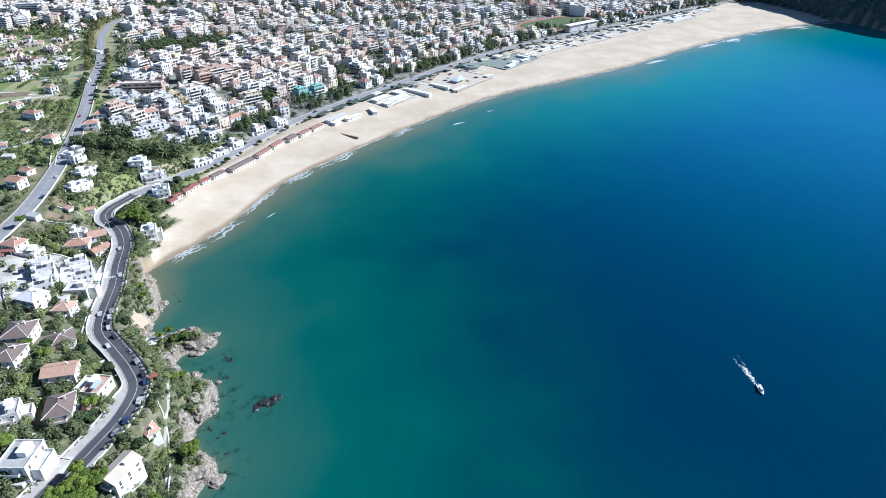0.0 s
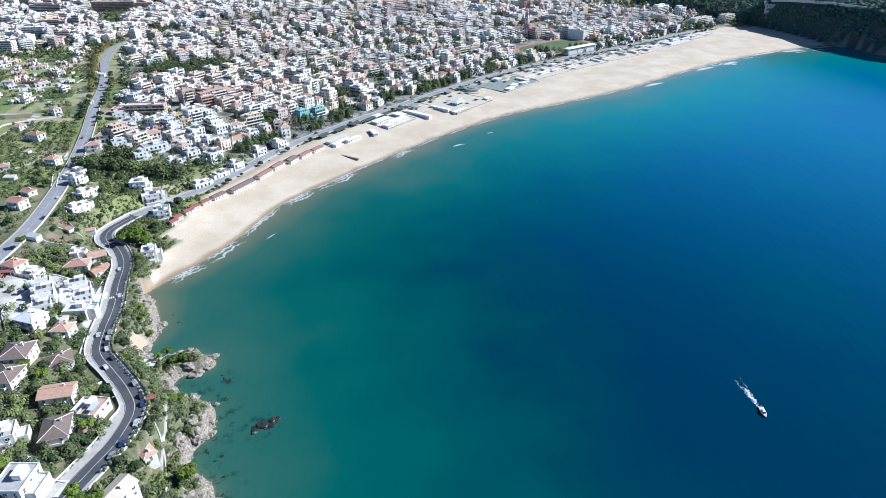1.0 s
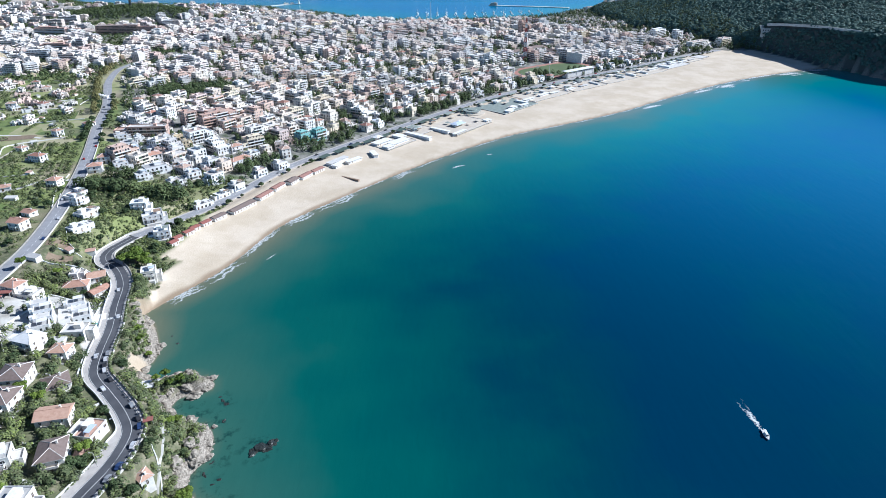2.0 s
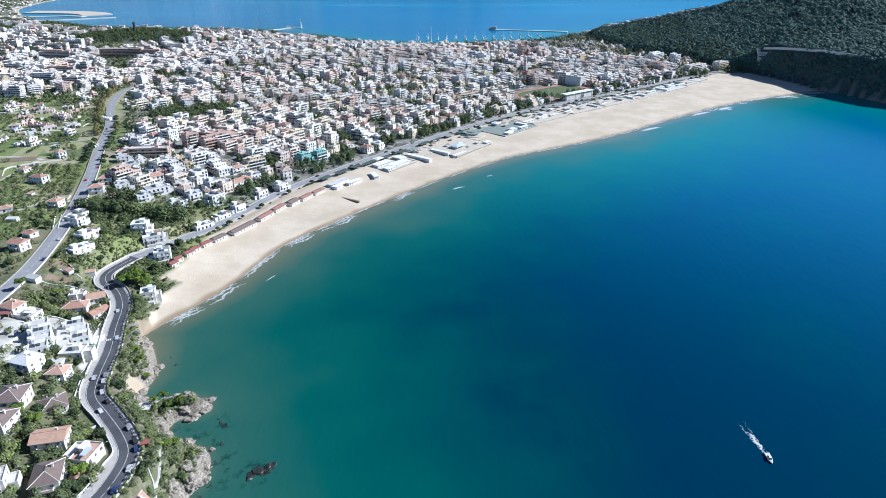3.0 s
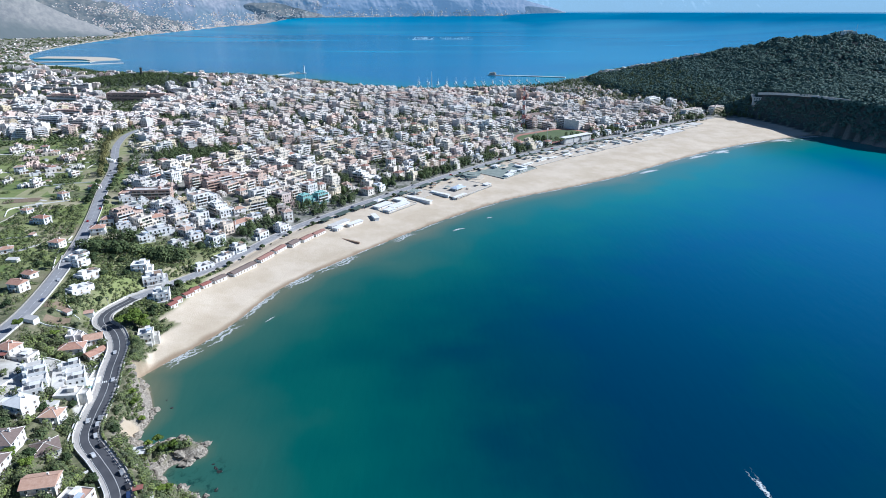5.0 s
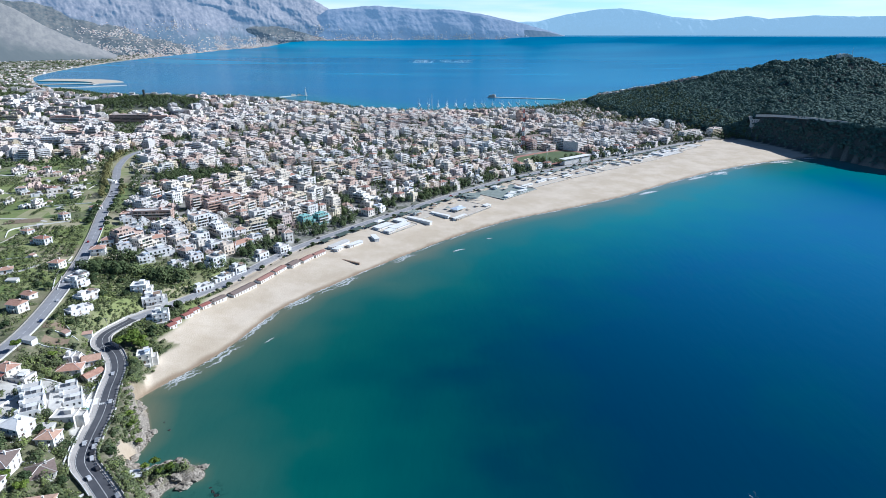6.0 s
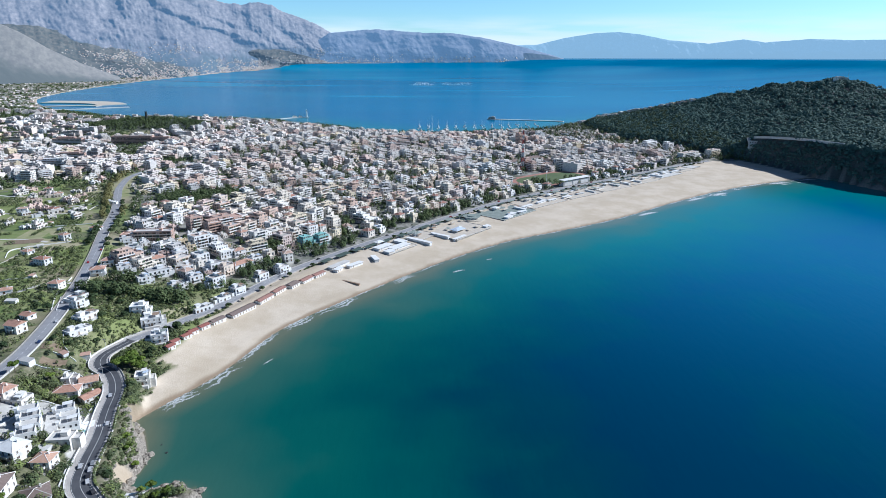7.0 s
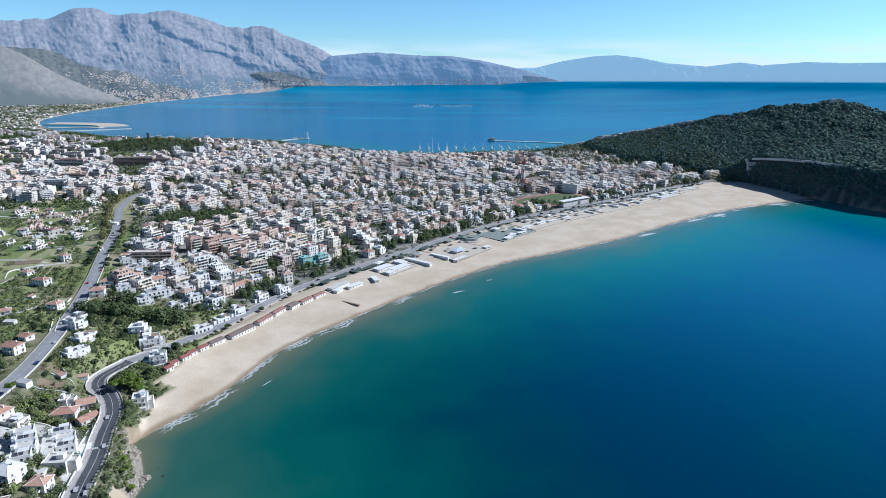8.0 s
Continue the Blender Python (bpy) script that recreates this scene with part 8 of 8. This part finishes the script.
# the old quarter behind the headland
old_v, old_f, old_s, old_p = [], [], [], []
orng = random.Random(77)
for k in range(72):
    u = orng.random() ** 2.0
    x = 440 + 260 * u + orng.uniform(-10, 10)
    y = float(np.interp(x, (440, 496, 577, 630, 675, 700), (2000, 1922, 1866, 1806, 1786, 1738))) - 4 - 70 * (1 - u) ** 2 * orng.random()
    lift = orng.uniform(0.5, 4.5) * min(1.0, 3 * u)   # those on the ridge stand on plinths above the trees
    s = Shape().box(-5, -6, -8, 5, 6, lift + orng.uniform(3.5, 7), 0, 1)
    for kk in range(3):
        for c in (-3, 0, 3):
            w0 = lift + 3 * kk - 2
            s.face(((c - 0.7, -6.03, w0), (c + 0.7, -6.03, w0), (c + 0.7, -6.03, w0 + 1.8), (c - 0.7, -6.03, w0 + 1.8)), 2)
    z, m0, a = height_at(x, y), len(old_v), orng.uniform(0.2, 1.0)
    old_v += [(x + p[0] * math.cos(a) - p[1] * math.sin(a), y + p[0] * math.sin(a) + p[1] * math.cos(a), z + p[2]) for p in s.v]
    old_f += [tuple(m0 + i for i in q) for q in s.f]
    old_s, old_p = old_s + s.s, old_p + [orng.random()] * len(s.v)
tagged(new("old_quarter", mesh_of("old_quarter", old_v, old_f, (plaster_i, terrace_i, glass), old_s, attrs=(("paint", old_p),))), "pale old houses along the ridge of the headland", "town", kind="stuff")

tower = base("tower", pose(-800, 1708, height_at(-800, 1708)), "dark old watch tower among trees on the hill", "tower")
part("shaft", Shape().tube(0, 0, -2, 21, 3.4, 2.8, 10), (reef_mat,), tower)
part("parapet", Shape().tube(0, 0, 21, 23, 3.5, 3.5, 10), (reef_mat,), tower)
wrs = np.random.RandomState(23)
rafts = Shape()
for k in range(150):
    x, y = wrs.choice((-150, -95, 20, 120)) + wrs.normal(0, 26), wrs.uniform(3780, 3930)
    z = float(bend(np.zeros(1), np.array([math.hypot(x, y)]))[0])
    w = wrs.uniform(1.4, 3.0)
    rafts.tube(x, y, z - 0.4, z + 1.3, w, 0.8 * w, 4)
tagged(new("mussel_rafts", rafts.mesh("mussel_rafts", white)), "pale mussel rafts floating out in the gulf", "rafts", kind="stuff")

# ---- towns across the gulf ----
frs = np.random.RandomState(17)
n = 20000
az, rr = np.radians(frs.uniform(-37, 6, n)), np.concatenate((frs.uniform(2600, 4500, n // 3), frs.uniform(4100, 4720, n - n // 3)))
fx, fy = rr * np.sin(az), rr * np.cos(az)
d, _, _ = near_line(fx, fy, coast)
keep = inside(fx, fy, coast) & (d > 14) & (frs.uniform(0, 1, n) < np.exp(-d / 420)) & (fy > 2500)
fx, fy = fx[keep], fy[keep]
fz = height(fx, fy)
VILLAGES = ((-22.2, 0.25, 1.5, 0.32, 0.8), (-25.9, -0.3, 1.8, 0.4, 0.6), (-28.6, -0.1, 1.2, 0.3, 0.3), (-18.0, -0.75, 2.4, 0.25, 0.9), (-14.0, -0.75, 2.6, 0.16, 0.9), (-10.1, 0.15, 1.0, 0.35, 0.25),
            (-6.4, 0.55, 0.5, 0.2, 0.3), (-4.0, -0.4, 3.5, 0.25, 0.15), (0.6, -0.6, 2.6, 0.18, 0.8))   # bearing, height, spreads and share of houses


def settle(hill, count, rows):
    """House sites on a hill: a dense band at its foot that thins upwards, and villages higher up."""
    c = np.array([v.co[:] for v in hill.data.vertices]).reshape(-1, ROWS, 3)
    i, u = frs.randint(0, len(c) - 1, count), frs.uniform(0, rows, count)
    j, f, g = u.astype(int), (u % 1)[:, None], frs.rand(count)[:, None]
    q = c[i, j] * (1 - f) * (1 - g) + c[i, j + 1] * f * (1 - g) + c[i + 1, j] * (1 - f) * g + c[i + 1, j + 1] * f * g
    b = np.degrees(np.arctan2(q[:, 0], q[:, 1]))
    e = np.degrees(np.arctan2(q[:, 2] - EYE, np.hypot(q[:, 0], q[:, 1])))
    e0 = np.degrees(np.arctan2(c[i, 0, 2] - EYE, np.hypot(c[i, 0, 0], c[i, 0, 1])))
    share = np.exp(-(e - e0) / np.interp(b, (-30, -27, -20, -14, 6), (0.5, 0.6, 0.45, 0.24, 0.14))) * np.clip((b + 31.5) / 3.5, 0, 1)
    for vb, ve, wb, we, k in VILLAGES:
        share = np.maximum(share, k * np.exp(-((b - vb) / wb) ** 2 - ((e - ve) / we) ** 2))
    share = share * np.clip(0.45 + 1.1 * waves(q[:, 0], q[:, 1], 90, 71), 0.15, 1)
    return q[frs.rand(count) < share]


slope = np.vstack((settle(foothills, 34000, 80), settle(massif, 22000, 40), settle(middle_range, 7000, 50)))
fx, fy, fz = np.concatenate((fx, slope[:, 0])), np.concatenate((fy, slope[:, 1])), np.concatenate((fz, slope[:, 2]))
v, f, slots, shade = [], [], [], []
for x, y, z in zip(fx, fy, fz):
    k = 0.8 if y < 3300 else 0.5
    w, dd, h, a = frs.uniform(9, 20) * k, frs.uniform(8, 13) * k, frs.uniform(2.6, 5.6) * k, frs.uniform(0, 1.57)
    s = Shape().box(-w / 2, -dd / 2, -4 if y < 3300 else -1.2, w / 2, dd / 2, h, 0, 1 if frs.rand() < 0.5 else 0)
    s.box(-w / 4, -dd / 4, h, w / 5, dd / 5, h + 1.2 * k, 0)
    m0, ca, sa = len(v), math.cos(a), math.sin(a)
    v += [(x + p[0] * ca - p[1] * sa, y + p[0] * sa + p[1] * ca, z + p[2]) for p in s.v]
    f += [tuple(m0 + i for i in q) for q in s.f]
    slots += s.s
    shade += [frs.rand() * 0.75] * len(s.v)
tagged(new("coast_town", mesh_of("coast_town", v, f, (plaster_i, terrace_i), slots, attrs=(("paint", shade),))), "white houses of the towns strung along the far shore", "town", kind="stuff")
n = 7000
az, rr = np.radians(frs.uniform(-38, -5, n)), frs.uniform(2400, 4700, n)
fx, fy = rr * np.sin(az), rr * np.cos(az)
d, _, _ = near_line(fx, fy, coast)
keep = inside(fx, fy, coast) & (d > 20)
p = np.stack((fx, fy), 1)[keep]
foliage("far_trees", "dark trees and groves of the coastal plain", "trees", p, height(p[:, 0], p[:, 1]), frs.uniform(4, 9, len(p)), frs.uniform(3, 7, len(p)), 10, 2.6, town_leaf, 44)


# ---- parked and passing cars ----
def car(m):
    ob = base("car", m, "small parked car beside the road", "car", "cars")
    side = [(-2.05, 0.3), (-2.1, 0.75), (-1.35, 0.92), (-0.75, 1.42), (0.75, 1.45), (1.45, 0.95), (2.05, 0.8), (2.08, 0.3)]
    part("body", Shape().solid([[(x, y, z) for x, z in side] for y in (-0.82, 0.82)]), (car_mat,), ob)
    part("window", Shape().solid([[(x, y, z) for x, z in ((-1.15, 0.95), (-0.7, 1.36), (0.7, 1.39), (1.25, 0.97))] for y in (-0.84, 0.84)]), (glass,), ob)
    for x in (-1.3, 1.3):
        for y in (-0.78, 0.78):
            s = Shape()
            s.solid([[(x + 0.31 * math.cos(q), y + o, 0.31 + 0.31 * math.sin(q)) for q in (6.2832 * i / 10 for i in range(10))] for o in (-0.1, 0.1)])
            part("wheel", s, (rubber,), ob)
    return ob


def roadside(line, q, off):
    s = np.concatenate(([0], np.cumsum(np.linalg.norm(np.diff(line[:, :2], axis=0), axis=1))))
    c = np.array([np.interp(q, s, line[:, k]) for k in range(3)])
    e = np.array([np.interp(q + 2, s, line[:, k]) for k in range(3)]) - c
    g = e[:2] / np.linalg.norm(e[:2])
    return pose(c[0] - g[1] * off, c[1] + g[0] * off, c[2] + 0.01, 0, 0, math.degrees(math.atan2(g[1], g[0])))


one = car(roadside(shore, 50, -3.25))
crng = random.Random(8)
for q in [56 + 5.6 * k for k in range(19)]:
    if crng.random() < 0.3:
        copy_thing(one, roadside(shore, q, -3.25))
for q, off in ((118, 2.0), (150, 2.0), (190, -2.0), (225, 2.0)):
    copy_thing(one, roadside(shore, q, off))
for k in range(16):
    copy_thing(one, roadside(sea_rd, 60 + k * 55 + crng.uniform(-15, 15), crng.choice((-2.2, 2.2, 3.2))))
for k in range(12):
    copy_thing(one, roadside(inl, 140 + k * 38 + crng.uniform(-12, 12), crng.choice((-4.2, 2.4, -4.2))))

# ---- small things by the road ----
s_of = np.concatenate(([0], np.cumsum(np.linalg.norm(np.diff(shore[:, :2], axis=0), axis=1))))
zebra = s_of[int(np.argmin(np.hypot(shore[:, 0] + 188, shore[:, 1] - 299)))]
for k in range(8):
    m = roadside(shore, zebra, -3.4 + k * 0.97)
    ob = new("road_marking", Shape().box(-1.4, -0.24, -0.03, 1.4, 0.24, 0.014).mesh("road_marking", marking))
    ob.matrix_world = m
    tagged(ob, "white stripe of a zebra crossing", "road marking", "zebra crossing", "structure")
awning = base("awning", pose(-129, 208, height_at(-129, 208), 0, 0, 20), "faded pink awning beside the road", "awning")
part("cloth", Shape().box(-2.1, -1.6, 2.3, 2.1, 1.6, 2.42, 0, None, 0.04), (red_sheet,), awning)
for px, py in ((-1.9, -1.4), (1.9, -1.4), (1.9, 1.4), (-1.9, 1.4)):
    part("post", Shape().box(px - 0.06, py - 0.06, -1.5, px + 0.06, py + 0.06, 2.3), (white,), awning)


def street_lamp(m):
    ob = base("street_lamp", m, "slender grey street lamp beside the road", "street lamp", "street lamps")
    part("pole", Shape().tube(0, 0, -0.5, 7.6, 0.11, 0.07, 6), (concrete,), ob)
    part("arm", Shape().box(-0.05, 0, 7.5, 0.05, 1.6, 7.62), (concrete,), ob)
    part("lamp_head", Shape().box(-0.16, 1.2, 7.38, 0.16, 1.9, 7.52), (white,), ob)
    return ob


lamp = street_lamp(roadside(shore, 30, 5.2))
for k in range(11):
    copy_thing(lamp, roadside(shore, 55 + k * 25, 5.2))

kerb_row = np.array([tuple(roadside(shore, 40 + 3.1 * k, -6.0).translation[:2]) for k in range(62) if k % 9])
foliage("oleander_row", "row of clipped oleander shrubs along the sea wall", "shrubs", kerb_row, height(kerb_row[:, 0], kerb_row[:, 1]) + 0.6, R(72, 0.7, 1.1, len(kerb_row)), R(73, 1.8, 2.6, len(kerb_row)), 60, 0.3, heath_leaf, 74)
# ---- field walls, hedges and orchards of the farmland ----
dry_stone = surface("dry stone", (0.2, 0.18, 0.15), (0.44, 0.41, 0.36), 0.8)
wrng = random.Random(91)
hedge_at, orchard_at = [], []
for k in range(120):
    x, y = wrng.uniform(-860, -320), wrng.uniform(440, 960)
    if x > np.interp(y, road2_y, road2_x) - 26 or math.degrees(math.atan2(-x, y)) > 37:
        continue
    a, length = radians(wrng.choice((12, 14, 98, 104))) + 0.2 * math.sin(x / 150), wrng.uniform(22, 60)
    ends = [(x + q * length * math.cos(a), y + q * length * math.sin(a)) for q in (-0.5, 0, 0.5)]
    if max(q[0] - np.interp(q[1], road2_y, road2_x) for q in ends) > -10:
        continue
    if k % 5 < 3:
        strip("field_wall", draped(ends, 5.0, 0.8), 0.3, -0.3, 0, dry_stone if k % 5 else concrete, "low dry stone wall between small fields", "wall", 2.0)
    else:
        hedge_at += [(x + q * length * math.cos(a) + wrng.uniform(-1, 1), y + q * length * math.sin(a) + wrng.uniform(-1, 1)) for q in np.arange(-0.5, 0.5, 1.8 / length)]
for x, y, turn, rows, cols in ((-430, 520, 15, 5, 8), (-520, 690, 10, 6, 9), (-600, 840, 12, 6, 10), (-455, 735, 8, 5, 7), (-395, 600, 20, 4, 6), (-660, 780, 10, 7, 8), (-500, 880, 12, 4, 9), (-350, 545, 18, 4, 5)):
    for i in range(rows):
        for j in range(cols):
            u, v = (i - rows / 2) * 6.5 + wrng.uniform(-0.7, 0.7), (j - cols / 2) * 6.0 + wrng.uniform(-0.7, 0.7)
            orchard_at.append((x + u * math.cos(radians(turn)) - v * math.sin(radians(turn)), y + u * math.sin(radians(turn)) + v * math.cos(radians(turn))))
hedge_at, orchard_at = np.array(hedge_at), np.array(orchard_at)
foliage("field_hedges", "dense green hedgerows between the small fields", "hedge", hedge_at, height(hedge_at[:, 0], hedge_at[:, 1]), R(92, 1.0, 2.2, len(hedge_at)), R(93, 1.4, 3.6, len(hedge_at)), 40, 0.45, heath_leaf, 94)
foliage("orchards", "small fruit and olive trees planted in rows", "trees", orchard_at, height(orchard_at[:, 0], orchard_at[:, 1]), R(95, 1.4, 2.2, len(orchard_at)), R(96, 2.4, 3.6, len(orchard_at)), 60, 0.45, heath_leaf, 97)
avenue = np.array([(np.interp(y, road2_y, road2_x) + off + wrng.uniform(-1.5, 1.5), y) for y in np.arange(745, 1065, 7.5) for off in ((-12, -15) if y > 790 else (-12, 12)) if wrng.random() < 0.55])
foliage("avenue_trees", "tall browning plane trees along the inland road", "trees", avenue, height(avenue[:, 0], avenue[:, 1]), R(98, 3.0, 5.0, len(avenue)), R(99, 8, 13, len(avenue)), 150, 0.7, plane_leaf, 55)

# ---- plots of the small farms ----
grng = random.Random(66)


def farm_shed(m, w, d):
    ob = base("farm_shed", m, "low pale shed on a small farm", "shed", "farm sheds")
    part("wall", Shape().box(-w / 2, -d / 2, -1.5, w / 2, d / 2, 2.3), (white,), ob)
    part("roof", Shape().solid([[(-w / 2 - 0.2, -d / 2 - 0.2, 2.3), (w / 2 + 0.2, -d / 2 - 0.2, 2.3), (w / 2 + 0.2, d / 2 + 0.2, 2.9), (-w / 2 - 0.2, d / 2 + 0.2, 2.9)], [(-w / 2 - 0.2, -d / 2 - 0.2, 2.42), (w / 2 + 0.2, -d / 2 - 0.2, 2.42), (w / 2 + 0.2, d / 2 + 0.2, 3.02), (-w / 2 - 0.2, d / 2 + 0.2, 3.02)]]), (grng.choice((grey_roof, terracotta, concrete)),), ob)
    return ob


for x, y in ((-251, 372), (-262, 352), (-246, 384), (-340, 455), (-365, 520), (-390, 560), (-420, 620), (-440, 690), (-470, 720), (-480, 780), (-530, 700), (-560, 760), (-590, 800), (-350, 410), (-372, 440), (-330, 380), (-355, 360), (-440, 540), (-500, 850), (-545, 840)):
    farm_shed(pose(x, y, height_at(x, y), 0, 0, grng.uniform(-40, 40)), grng.uniform(4, 9), grng.uniform(3, 5))
for x, y, turn, w, d, mat in ((-252, 362, 15, 14, 8, "soil"), (-262, 378, 20, 12, 9, "soil"), (-340, 440, -20, 18, 12, "crop"), (-420, 560, 10, 30, 18, "crop"), (-450, 640, 15, 34, 16, "soil"), (-520, 810, 10, 44, 18, "soil"), (-470, 760, 12, 30, 20, "crop"), (-560, 720, 8, 40, 20, "crop"), (-380, 420, -15, 26, 14, "crop")):
    n = 9
    v = [(-w / 2 + w * i / n, -d / 2 + d * j / n, 0) for i in range(n + 1) for j in range(n + 1)]
    m = pose(x, y, 0, 0, 0, turn)
    v = [m @ Vector(p) for p in v]
    hz = height(np.array([p.x for p in v]), np.array([p.y for p in v])) + 0.22
    v = [(p.x, p.y, q) for p, q in zip(v, hz)]
    ob = new("vegetable_plot", mesh_of("vegetable_plot", v, grid_faces(n + 1, n + 1), (soil_mat if mat == "soil" else crop_mat,)))
    tagged(ob, "tilled plot of brown soil" if mat == "soil" else "green plot of a small farm", "field", kind="structure")
